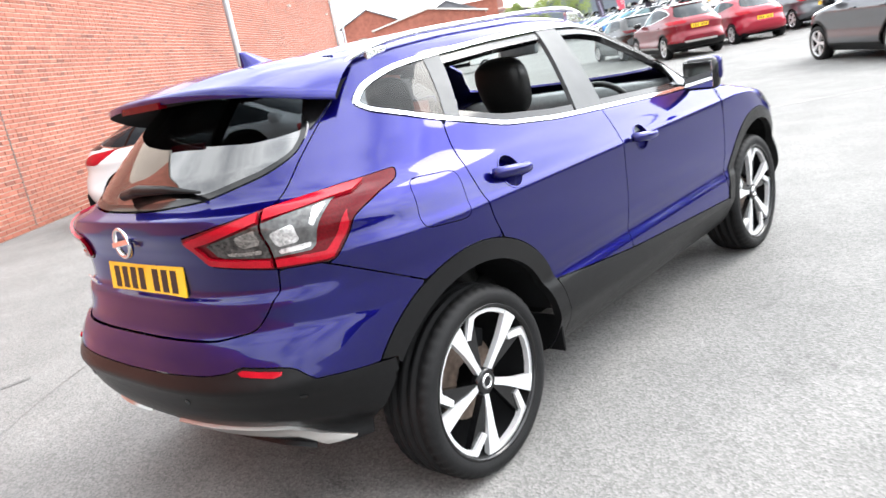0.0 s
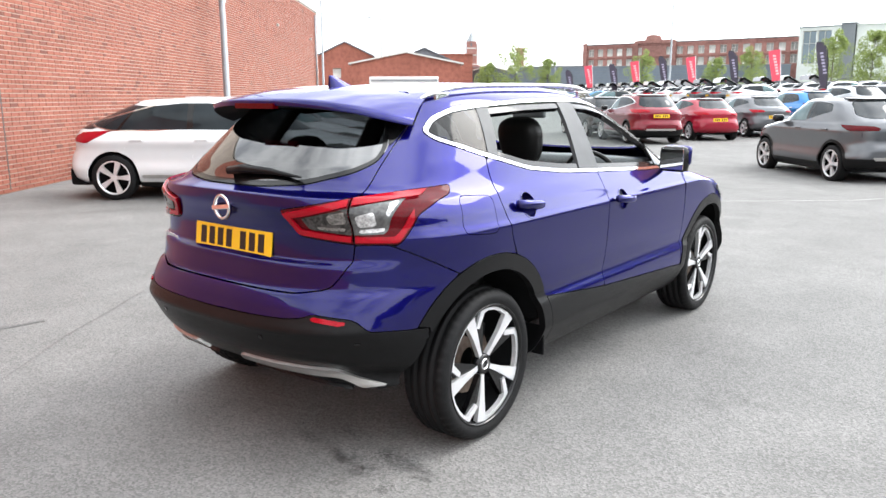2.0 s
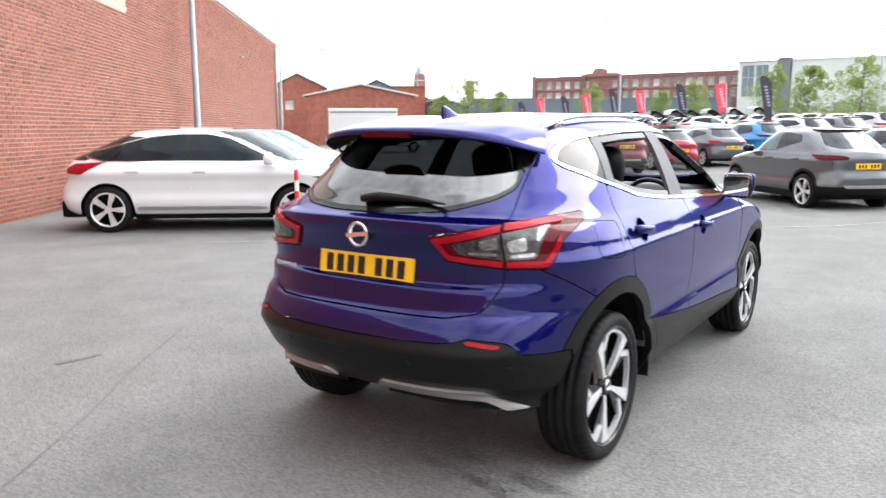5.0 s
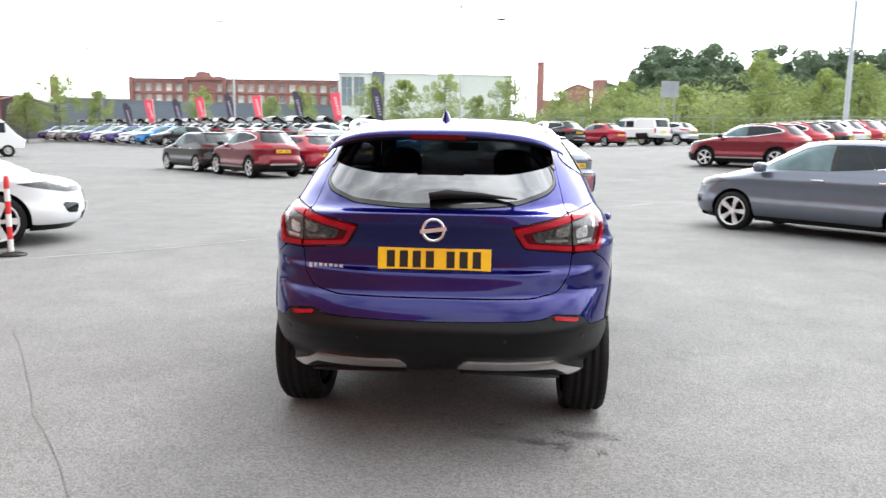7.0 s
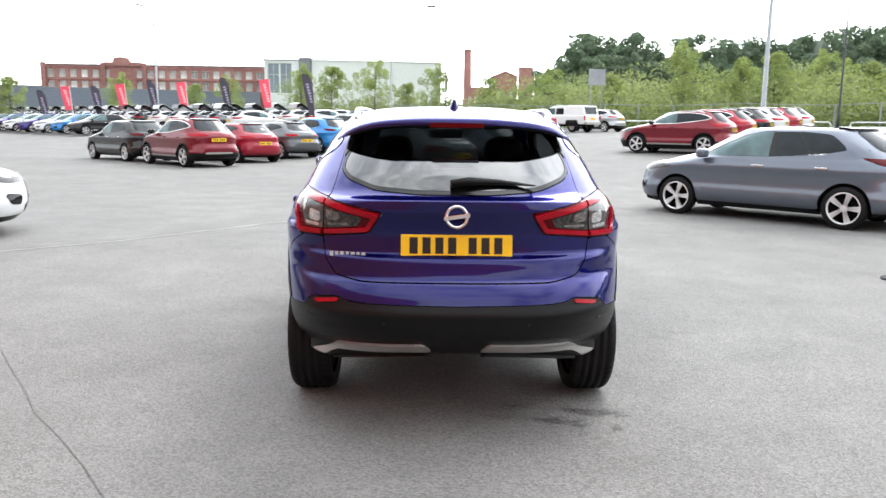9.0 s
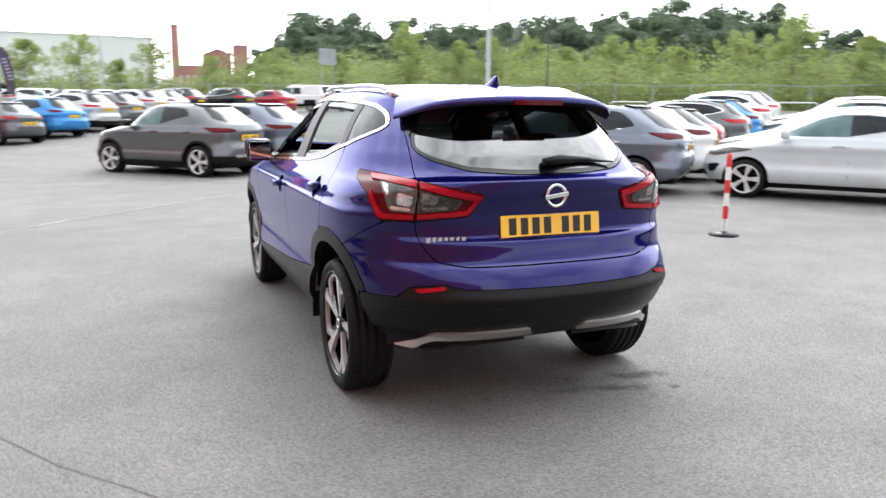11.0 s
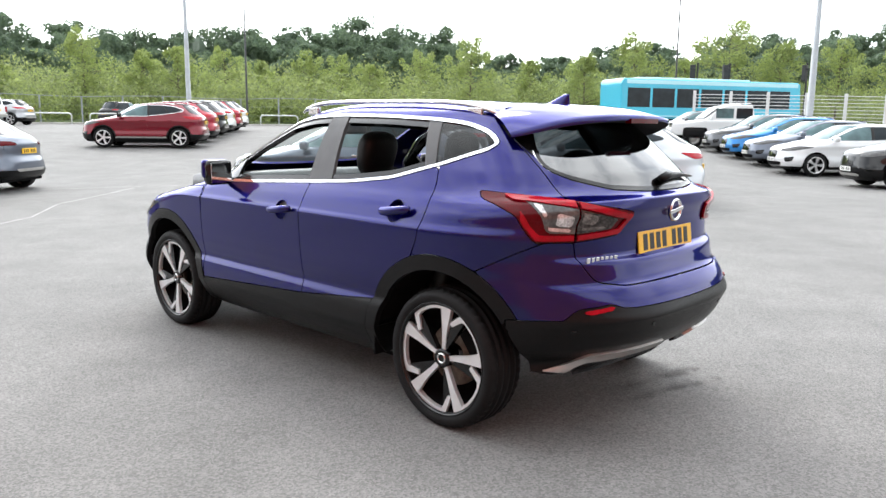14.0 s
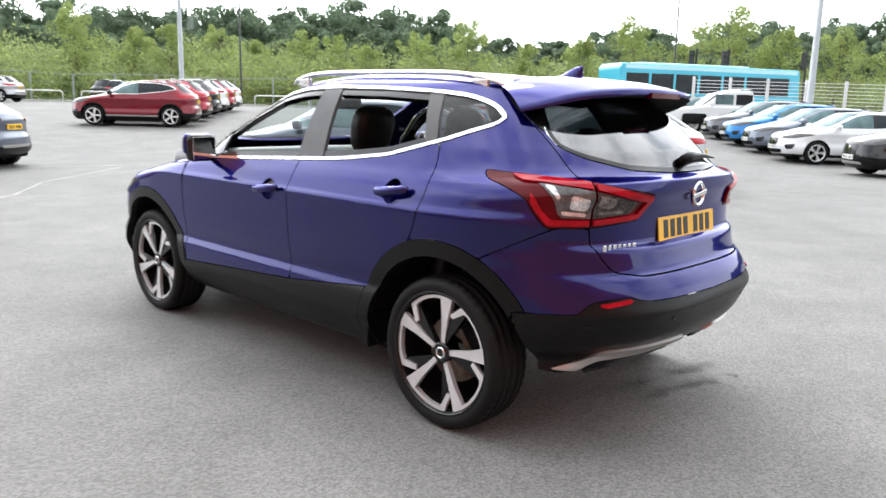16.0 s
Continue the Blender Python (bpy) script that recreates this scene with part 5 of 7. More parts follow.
SPECS = {
    "crossover": dict(dims=(2.646, .905, .85, .90, 1.59, 1.07, .99, 1.12, .30, -1.45), tyre=.345, tip=-1.48, kick=.16, chrome=True, lamp=(.34, 1.02), lamp_z=1.06, plate_z=.90),
    "small_suv": dict(dims=(2.636, .82, .75, .895, 1.58, 1.08, 1.01, 1.05, .35, -1.20), tyre=.345, tip=-1.02, kick=.16, lamp=(.36, .98), lamp_z=1.02, lamp_dark=True, plate_z=.86, rails=False,
                      seams=(.78, -.25, -1.02), split=True),
    "hatch": dict(handle=M_CHROME, dims=(2.70, .96, .83, .895, 1.51, .99, .93, 1.28, .42, -1.35), tyre=.318, tip=-1.30, kick=.10, lamp=(.42, .92), lamp_z=1.00, lamp_dark=True, plate_z=.80,
                  seams=(.86, -.16, -1.12), pillar=-.22, split=True, spokes=5),
    "supermini": dict(dims=(2.525, .79, .68, .865, 1.455, .99, .90, 1.10, .35, -1.15), tyre=.315, tip=-1.15, kick=.15, lamp=(.38, .90), lamp_z=.93, plate_z=.72,
                      seams=(.78, -.24, -1.05), split=True),
    "estate": dict(dims=(2.727, 1.12, .80, .925, 1.51, .99, .90, 1.42, .55, -1.05), tyre=.335, tip=-1.72, kick=.04, lamp=(.62, 1.06), lamp_z=.93, lamp_h=1.0, wrap=True, plate_z=.62, lamp_dark=False,
                   seams=(.92, -.16, -1.16), pillar=-.20, split=True, spokes=5, chrome=True),
    "mpv": dict(dims=(2.65, .88, .70, .89, 1.66, 1.04, .98, 1.25, .45, -1.45), tyre=.325, tip=-1.55, kick=.08, lamp=(.55, .95), lamp_z=1.06, plate_z=.75),
}
KIND_WORDS = {"crossover": "crossover SUV", "small_suv": "small SUV", "hatch": "electric hatchback", "supermini": "small hatchback", "estate": "estate car", "mpv": "compact people carrier"}
PROTOS = {}


def park(kind, colour, px, py, rz, group="", note="parked on the asphalt", clad=None, tail_open=False, glass=None):
    """A parked car of that kind and colour; alike ones share their meshes."""
    key = (kind, colour, tail_open, glass.name if glass else "")
    name = {"crossover": "suv", "small_suv": "suv", "hatch": "hatchback", "supermini": "hatchback", "estate": "estate_car", "mpv": "people_carrier"}[kind]
    label = f"{PAINT_WORDS[colour]} {KIND_WORDS[kind]} {note}"
    m = pose(px, py, rise(px, py), 0, 0, rz)
    if key not in PROTOS:
        c = generic_car(name, SPECS[kind], colour, clad if clad is not None else kind in ("crossover", "small_suv"), tail_open=tail_open, glass=glass)
        c.matrix_world = m
        PROTOS[key] = c
    else:
        c = copy_thing(PROTOS[key], m)
    return tagged(c, label, "car", group)


def place_cars():
    # beside the brick wall, nose out
    park("estate", "white", -7.60, 3.38, -52.3, "cars by the wall", "parked nose out by the brick wall", glass=M_CAR_GLASS)
    park("hatch", "white", -9.50, 5.60, -52.3, "cars by the wall", "parked by the brick wall")
    park("hatch", "silver", -11.3, 7.85, -52.3, "cars by the wall", "parked by the brick wall")
    # grey pair in front
    park("small_suv", "grey", -.72, 13.55, 42, "grey small cars", "with silver wheels parked on open asphalt")
    park("small_suv", "steel", .85, 15.35, 42, "grey small cars", "parked beside a grey one")
    # row with the grey electric car
    row = ["steel", "white", "bright_red", "grey", "sky", "white", "white"]
    kinds = ["hatch", "hatch", "supermini", "crossover", "hatch", "crossover", "crossover"]
    for k, (c, kd) in enumerate(zip(row, kinds)):
        p = Vector((5.68, 7.05, 0)) + E2 * 2.62 * k
        park(kd, c, p.x, p.y, 43, "row of parked cars", "parked in a row on asphalt", glass=M_CAR_GLASS_TEAL)
    row = ["pearl", "white", "silver", "white", "silver", "white"]
    kinds = ["supermini", "hatch", "hatch", "supermini", "hatch", "hatch"]
    for k, (c, kd) in enumerate(zip(row, kinds)):
        p = Vector((9.0, 4.15, 0)) + E2 * 2.6 * k
        park(kd, c, p.x, p.y, 36.5, "second row of parked cars", "parked in a row on asphalt", glass=M_CAR_GLASS_TEAL)
    row = ["black", "white", "steel", "sky", "grey"]
    for k, c in enumerate(row):
        p = Vector((21.4, 3.25, 0)) + Vector((.76, .65, 0)) * 2.4 * (k - 1) if k else Vector((18.6, .45, 0))
        park("hatch" if k else "crossover", c, p.x, p.y, 41, "row facing the aisle", "parked nose out towards the aisle", glass=M_CAR_GLASS_TEAL)
    park("supermini", "grey", 30.6, 12.6, 41, "row facing the aisle", "parked nose out towards the aisle")
    # red row
    row = ["red", "bright_red", "black", "white", "bright_red", "white"]
    for k, c in enumerate(row):
        p = Vector((9.5, 23.9, 0)) + Vector((.62, .785, 0)) * 2.6 * k
        park("crossover", c, p.x, p.y, 50, "far row of cars", "with chrome trim parked on open asphalt" if k == 0 else "parked in the far row")
    # cluster beyond
    park("crossover", "red", -8.5, 21.1, 44.6, "middle row of cars", "seen from behind in the middle row")
    park("hatch", "black", -11.7, 24.2, 47, "middle row of cars", "parked in the middle row")
    row = [("supermini", "bright_red"), ("supermini", "grey"), ("hatch", "sky"), ("crossover", "silver"), ("hatch", "grey"), ("crossover", "silver"), ("hatch", "white"), ("crossover", "black")]
    for k, (kd, c) in enumerate(row):
        p = Vector((-7.5, 24.0, 0)) + Vector((.42, .91, 0)) * 2.72 * k
        park(kd, c, p.x, p.y, 45, "middle row of cars", "parked in the middle row")
    park("supermini", "bright_red", 6.6, 45.5, 40, "cars by the exit", "parked near the barrier")
    park("crossover", "black", 3.6, 43.5, 40, "cars by the exit", "parked near the barrier")
    park("crossover", "silver", 12.2, 50.6, 40, "cars by the exit", "parked near the barrier")
    park("mpv", "black", 21.5, 53.5, -65, "cars on the road", "on the road behind the barrier")
    # the big block of stock
    rnd = random.Random(5)
    front = ["black", "sky", "white", "navy", "white", "navy", "grey", "silver", "white", "navy"]
    for k, c in enumerate(front):
        p = Vector((-24.3, 51.4, 0)) + Vector((-.73, .68, 0)) * 3.3 * k
        park("hatch", c, p.x, p.y, 129, "block of stock cars", "parked at the front of the stock rows", glass=M_CAR_GLASS_TEAL)
    for r in range(1, 4):
        for k in range(-4, 13):
            p = Vector((-24.3, 51.4, 0)) + E2 * (5.6 * r) + Vector((-.73, .68, 0)) * 2.75 * k
            if r < 3:
                park("crossover", rnd.choice(["white", "silver", "grey", "black", "white"]), p.x, p.y, -51, "block of stock cars", "parked with its tailgate raised", tail_open=True)
            else:
                park(rnd.choice(["hatch", "crossover", "supermini"]), rnd.choice(["white", "white", "silver", "grey", "black", "sky"]), p.x, p.y, -51, "block of stock cars", "parked in the stock rows")


place_cars()


# ---- brick wall beside the car park ----
def brick_material(name, col, spread=0.30):
    m = material(name, col, 0.86, grain=(70, 0.16), stain=(1.1, 0.12), bump=0.25, bump_scale=90)
    nt = m.node_tree
    b = nt.nodes["Principled BSDF"]
    old = b.inputs["Base Color"].links[0].from_socket
    geo, oi = nt.nodes.new("ShaderNodeNewGeometry"), nt.nodes.new("ShaderNodeObjectInfo")
    add = nt.nodes.new("ShaderNodeMath")
    add.operation = "ADD"
    fr = nt.nodes.new("ShaderNodeMath")
    fr.operation = "FRACT"
    nt.links.new(geo.outputs["Random Per Island"], add.inputs[0])
    nt.links.new(oi.outputs["Random"], add.inputs[1])
    nt.links.new(add.outputs[0], fr.inputs[0])
    rp = nt.nodes.new("ShaderNodeValToRGB")
    rp.color_ramp.elements[0].color = (1 - spread * 1.5, 1 - spread * 1.6, 1 - spread * 1.5, 1)
    rp.color_ramp.elements[1].color = (1 + spread * 0.4, 1 + spread * 0.9, 1 + spread * 1.0, 1)
    rp.color_ramp.elements.new(0.10).color = (0.82, 0.80, 0.80, 1)
    rp.color_ramp.elements.new(0.9).color = (1.05, 1.05, 1.04, 1)
    mu = nt.nodes.new("ShaderNodeVectorMath")
    mu.operation = "MULTIPLY"
    nt.links.new(fr.outputs[0], rp.inputs["Fac"])
    nt.links.new(old, mu.inputs[0])
    nt.links.new(rp.outputs["Color"], mu.inputs[1])
    nt.links.new(mu.outputs["Vector"], b.inputs["Base Color"])
    return m


M_BRICK = brick_material("red_brick", (0.305, 0.098, 0.063), 0.36)
M_MORTAR = material("mortar", (0.47, 0.39, 0.33), 0.92, grain=(60, 0.12), stain=(0.8, 0.14))
M_BRICK_FAR = material("far_brick", (0.33, 0.115, 0.08), 0.9, grain=(2.5, 0.18), stain=(0.25, 0.18))
# base lightened and desaturated: distance haze is put into the colour
M_BRICK_OLD_HAZED = material("hazed_old_brick", (0.33, 0.165, 0.14), 0.9, grain=(2.5, 0.2), stain=(0.2, 0.22))
M_SLATE = material("slate", (0.16, 0.17, 0.19), 0.7, grain=(3, 0.2), stain=(0.3, 0.15))
# blue-grey and pale cladding also carry distance haze in a lightened base
M_CLAD_BLUE = material("blue_grey_cladding", (0.165, 0.20, 0.245), 0.55, grain=(4, 0.08), stain=(0.2, 0.08))
M_CLAD_PALE = material("pale_cladding", (0.70, 0.74, 0.72), 0.55, grain=(3, 0.04), stain=(0.15, 0.05))
M_CLAD_DARK = material("dark_cladding", (0.20, 0.22, 0.245), 0.5, grain=(3, 0.06), stain=(0.2, 0.06))
M_PANE = material("old_pane", (0.50, 0.50, 0.47), 0.2, coat=0.5, vary=0.6, stain=(0.7, 0.35))
M_GLAZING = material("office_glazing", (0.16, 0.21, 0.25), 0.06, 0.3, coat=1.0, stain=(0.3, 0.2))
M_FRAME = material("pale_frame", (0.6, 0.58, 0.54), 0.6, stain=(2, 0.1))
M_GALV = material("galvanised_steel", (0.30, 0.32, 0.335), 0.5, 0.3, grain=(20, 0.08), stain=(1.5, 0.12))
M_GALV_PALE = material("pale_galvanised", (0.62, 0.63, 0.63), 0.55, 0.2, stain=(1.5, 0.12))
M_BLACK_POST = material("black_post_paint", (0.02, 0.021, 0.022), 0.5, stain=(3, 0.2))

WALL0, WDIR = Vector((-9.6, 0.35, 0)), Vector((-0.62, 0.785, 0)).normalized()
WALL_H, WALL_A, WALL_B = 6.05, -34.0, 32.6
WALL_TURN = math.degrees(math.atan2(WDIR.y, WDIR.x))


def brick_mesh(length):
    bm = bmesh.new()
    h = length / 2
    d = 0.012
    outer = [(-h, -.0298), (h, -.0298), (h, .0298), (-h, .0298)]
    lo = [bm.verts.new((a, 0.0, b)) for a, b in outer]
    hi = [bm.verts.new((a * (1 - .004 / h), d, b * .9)) for a, b in outer]
    bm.faces.new(hi[::-1])
    for i in range(4):
        bm.faces.new((lo[i], hi[i], hi[(i + 1) % 4], lo[(i + 1) % 4]))
    bmesh.ops.recalc_face_normals(bm, faces=bm.faces)
    bmesh.ops.reverse_faces(bm, faces=[f for f in bm.faces if f.normal.y < -0.5])
    me = bpy.data.meshes.new("brick")
    bm.to_mesh(me)
    bm.free()
    me.materials.append(M_BRICK)
    return me


def build_wall():
    """The long wall; local x runs along it, local -y faces the car park."""
    base = WALL0 + WDIR * WALL_A
    wall = thing("brick_building", Matrix.Translation(base) @ Matrix.Rotation(radians(WALL_TURN + 180), 4, "Z"),
                 "long windowless red brick building beside the car park", "building")
    L = WALL_B - WALL_A
    # local frame turned so that +y faces the car park: x runs the other way
    def loc(m):
        return -(m - WALL_A)
    core = box_bm(-L / 2, -7.0, WALL_H / 2, L, 14.0, WALL_H)
    part("wall_core", core, M_MORTAR, wall, "pale mortar of the wall")
    cop = box_bm(-L / 2, -7.0, WALL_H + .05, L + .1, 14.1, .10, .02)
    part("coping", cop, M_CONCRETE, wall, "concrete coping")
    stretch, head = brick_mesh(.2150), brick_mesh(.1025)
    rnd = random.Random(3)
    verts, faces, singles = [], [], 0
    course = 0
    zc = 0.04
    while zc < WALL_H - .04:
        header = course % 4 == 3
        step = .1125 if header else .225
        ln = .1025 if header else .215
        m0 = -4.0 if zc < 4.2 else 8.0
        m = m0 + (0.0 if header else (.1125 if course % 2 else 0.0))
        while m + step < WALL_B:
            c = loc(m + step / 2)
            dy = rnd.uniform(-.002, .003)
            if zc < 1.55 and 1.3 < m < 4.2 and singles < 300 and not header:
                ob = new("brick", stretch)
                ob.parent = wall
                ob.location = (c, dy, zc)
                singles += 1
            else:
                n = len(verts)
                h = ln / 2
                for a, b in ((-h, -.0298), (h, -.0298), (h, .0298), (-h, .0298)):
                    verts.append((c + a, dy, zc + b))
                for a, b in ((-h, -.0298), (h, -.0298), (h, .0298), (-h, .0298)):
                    verts.append((c + a * .985, dy + .012, zc + b * .9))
                faces += [(n + 7, n + 6, n + 5, n + 4), (n, n + 4, n + 5, n + 1), (n + 1, n + 5, n + 6, n + 2), (n + 2, n + 6, n + 7, n + 3), (n + 3, n + 7, n + 4, n)]
            m += step
        zc += .075
        course += 1
    ob = under(mesh_object("bricks", verts, faces, M_BRICK, smooth=False), wall, "courses of red brick")
    ob["kind"] = "stuff"
    plain = box_bm(loc((WALL_A - 4.0) / 2), .008, WALL_H / 2, -4.0 - WALL_A, .03, WALL_H - .05)
    part("brick_facing", plain, M_BRICK_FAR, wall, "plain red brick facing")
    ret = box_bm(loc(WALL_B) - .008, -7.0, WALL_H / 2, .03, 13.9, WALL_H - .05)
    part("brick_facing", ret, M_BRICK_FAR, wall, "plain red brick facing")
    part("movement_joint", box_bm(loc(1.15), .012, WALL_H / 2, .022, .012, WALL_H - .1), M_TAR, wall, "dark vertical movement joint")
    part("drain_pipe", tube_bm([(loc(31.4), .10, .1), (loc(31.4), .10, WALL_H - .2)], .05, 10), M_GALV, wall, smooth=True)
    for k in range(4):
        part("wall_lamp", box_bm(loc(6 + 8 * k), .06, 4.5 - .0, .14, .10, .10, .02), M_FRAME, wall)


def facade(name, L, R, z0, z1, windows, mat, depth, label, category="building", recess=.22, pane=None, gable=0.0, roof=None, sill=False):
    """A building whose front runs from L to R; windows are (u0, u1, z0, z1) openings with panes set back."""
    L, R = Vector((*L, 0)), Vector((*R, 0))
    d = R - L
    n = d.length
    ob = thing(name, Matrix.Translation(L) @ Matrix.Rotation(math.atan2(d.y, d.x), 4, "Z"), label, category)
    us = sorted({0.0, n, *(w[0] for w in windows), *(w[1] for w in windows)})
    zs = sorted({z0, z1, *(w[2] for w in windows), *(w[3] for w in windows)})
    bm = bmesh.new()
    for a, b in zip(us, us[1:]):
        for c, e in zip(zs, zs[1:]):
            mu, mz = (a + b) / 2, (c + e) / 2
            if any(w[0] < mu < w[1] and w[2] < mz < w[3] for w in windows):
                continue
            bm.faces.new([bm.verts.new(p) for p in ((a, 0, c), (b, 0, c), (b, 0, e), (a, 0, e))])
    for a, b, c, e in windows:
        for p, q in (((a, c), (b, c)), ((b, c), (b, e)), ((b, e), (a, e)), ((a, e), (a, c))):
            bm.faces.new([bm.verts.new(v) for v in ((p[0], 0, p[1]), (q[0], 0, q[1]), (q[0], recess, q[1]), (p[0], recess, p[1]))])
    for p in (((0, 0, z0), (0, 0, z1), (0, depth, z1), (0, depth, z0)), ((n, 0, z0), (n, depth, z0), (n, depth, z1), (n, 0, z1)),
              ((0, depth, z0), (0, depth, z1), (n, depth, z1), (n, depth, z0))):
        bm.faces.new([bm.verts.new(v) for v in p])
    if gable:
        bm.faces.new([bm.verts.new(v) for v in ((0, 0, z1), (n, 0, z1), (n / 2, 0, z1 + gable))])
        bm.faces.new([bm.verts.new(v) for v in ((0, depth, z1), (n / 2, depth, z1 + gable), (n, depth, z1))])
    bmesh.ops.remove_doubles(bm, verts=bm.verts, dist=1e-4)
    me = bpy.data.meshes.new("wall")
    bm.to_mesh(me)
    bm.free()
    me.materials.append(mat)
    under(new("wall", me), ob)
    r = bmesh.new()
    if gable:
        for sx in (0, 1):
            a, b = (-.25, z1 - .08) if not sx else (n + .25, z1 - .08)
            pts = [(a, b), (n / 2, z1 + gable + .02), (n / 2, z1 + gable + .17), (a, b + .15)]
            prism_bm(pts, -.2, depth + .2, "xzy", r)
    else:
        box_bm(n / 2, depth / 2, z1 + .06, n + .2, depth + .2, .12, 0, r)
    part("roof", r, roof or M_SLATE, ob)
    pane = pane or M_PANE
    shared = {}
    for a, b, c, e in windows:
        key = (round(b - a, 2), round(e - c, 2))
        if key not in shared:
            w, h = key
            f = bmesh.new()
            loops = [[f.verts.new((sx * (w / 2 - o), y, sz * (h / 2 - o))) for sx, sz in ((-1, -1), (1, -1), (1, 1), (-1, 1))] for o, y in ((0, .02), (0, -.03), (.06, -.03), (.06, .02))]
            for p, q in zip(loops, loops[1:]):
                for n4 in range(4):
                    f.faces.new((p[n4], p[(n4 + 1) % 4], q[(n4 + 1) % 4], q[n4]))
            bars = []
            for bx in ((0, 0, .05, h - .1), (0, h * .12, w - .1, .04)):
                gb = box_bm(bx[0], 0, bx[1], bx[2], .04 if bx[2] < .1 else .03, bx[3])
                mb = bpy.data.meshes.new("glazing_bar")
                gb.to_mesh(mb)
                gb.free()
                mb.materials.append(M_FRAME)
                bars.append(mb)
            g = box_bm(0, .03, 0, w, .01, h)
            mf, mg = bpy.data.meshes.new("window"), bpy.data.meshes.new("pane")
            f.to_mesh(mf)
            g.to_mesh(mg)
            f.free()
            g.free()
            mf.materials.append(M_FRAME)
            mg.materials.append(pane)
            shared[key] = (mf, mg, bars)
        wo = under(new("window", shared[key][0]), ob)
        wo.location = ((a + b) / 2, recess - .03, (c + e) / 2)
        under(new("pane", shared[key][1]), wo)
        for mb in shared[key][2]:
            under(new("glazing_bar", mb), wo)
    return ob


def chimney(px, py, r, z1, label, mat=None):
    ob = thing("chimney", pose(px, py, 0), label, "chimney")
    part("shaft", lathe_bm([(r * 1.3, 0), (r, z1 - .5), (r * 1.12, z1 - .45), (r * 1.12, z1), (r * .8, z1)], Matrix.Rotation(radians(-90), 4, "Y"), 20), mat or M_BRICK_OLD_HAZED, ob, smooth=False)
    return ob


def build_town():
    # mill
    wins = []
    n = 30.1
    for k in range(20):
        u = 1.3 + k * 1.43
        if k in (6, 7):
            continue
        wins += [(u - .43, u + .43, 7.15, 8.18), (u - .43, u + .43, 5.60, 6.70)]
    mill = facade("mill", (-51.4, 97.4), (-21.3, 98.8), 0, 8.75, wins, M_BRICK_OLD_HAZED, 12, "long old red brick mill with rows of windows", sill=True)
    part("pediment", prism_bm([(8.0, 8.7), (13.5, 8.7), (13.5, 9.05), (12.9, 9.15), (11.6, 9.15), (11.4, 9.7), (10.4, 9.85), (9.6, 9.7), (9.4, 9.15), (8.4, 9.15), (8.0, 9.05)], -.25, .3, "xzy"), M_BRICK_OLD_HAZED, mill, "stepped brick pediment")
    for k in (0.4, 8.1, 13.4, 29.6):
        part("pilaster", box_bm(k, -.1, 4.5, .55, .25, 9.1, .03), M_BRICK_OLD_HAZED, mill)
    part("string_course", box_bm(15, -.04, 6.95, 30, .12, .12, .02), M_BRICK_OLD_HAZED, mill)
    part("string_course", box_bm(15, -.04, 8.55, 30, .14, .14, .02), M_BRICK_OLD_HAZED, mill)
    # sheds in front
    sh = facade("metal_shed", (-51.5, 80.2), (-21.6, 92.4), 0, 5.15, [], M_CLAD_BLUE, 5, "long blue-grey metal clad shed", roof=M_CLAD_DARK)
    for k in range(1, 16):
        part("cladding_rib", box_bm(16.1, -.03, .33 * k, 32.0, .05, .05), M_CLAD_DARK, sh)
    sh2 = facade("metal_shed", (-60.5, 80.5), (-51.8, 80.1), 0, 4.6, [], M_CLAD_BLUE, 8, "small metal shed with a pale sloping roof", gable=.9, roof=M_CLAD_PALE)
    # pale modern block
    gl = [(.4 + 1.6 * k, 1.85 + 1.6 * k, 5.2 + 0 * k, 8.9) for k in range(2)]
    facade("glazed_block", (-21.0, 92.6), (-16.6, 92.4), 0, 9.25, gl, M_CLAD_PALE, 8, "pale office block with tall glazing", pane=M_GLAZING, roof=M_CLAD_DARK)
    facade("grey_block", (-16.5, 92.1), (-15.1, 92.1), 0, 9.45, [], M_CLAD_DARK, 8, "narrow dark grey clad block", roof=M_CLAD_DARK)
    wh = facade("warehouse", (-15.0, 92.4), (1.3, 94.2), 0, 9.25, [], M_CLAD_PALE, 16, "large pale grey-green warehouse", roof=M_CLAD_PALE)
    for k in range(1, 8):
        part("panel_joint", box_bm(2.05 * k, -.02, 4.6, .05, .05, 9.1), M_CLAD_PALE, wh)
    # brick sheds beyond the wall's end
    facade("brick_shed", (-48.3, 47.0), (-40.6, 53.6), 0, 4.55, [], M_BRICK_FAR, 18, "low brick shed with a shallow gable", gable=.95, roof=M_FRAME)
    facade("brick_house", (-67.5, 60.5), (-62.6, 65.0), 0, 6.4, [(1.8, 2.8, 3.8, 5.0)], M_BRICK_FAR, 10, "brick house with a steep gable", gable=1.6)
    facade("brick_house", (-61.4, 68.5), (-56.2, 72.0), 0, 6.0, [], M_SLATE, 10, "slate-roofed brick house behind the sheds", gable=1.4)
    facade("brick_block", (-58.8, 71.0), (-54.5, 74.5), 0, 6.7, [], M_BRICK_FAR, 8, "plain brick block behind a shed", roof=M_BRICK_FAR)
    facade("brick_shed", (-61, 84.5), (-51, 92.0), 0, 4.9, [], M_BRICK_FAR, 8, "low red brick shed", roof=M_SLATE)
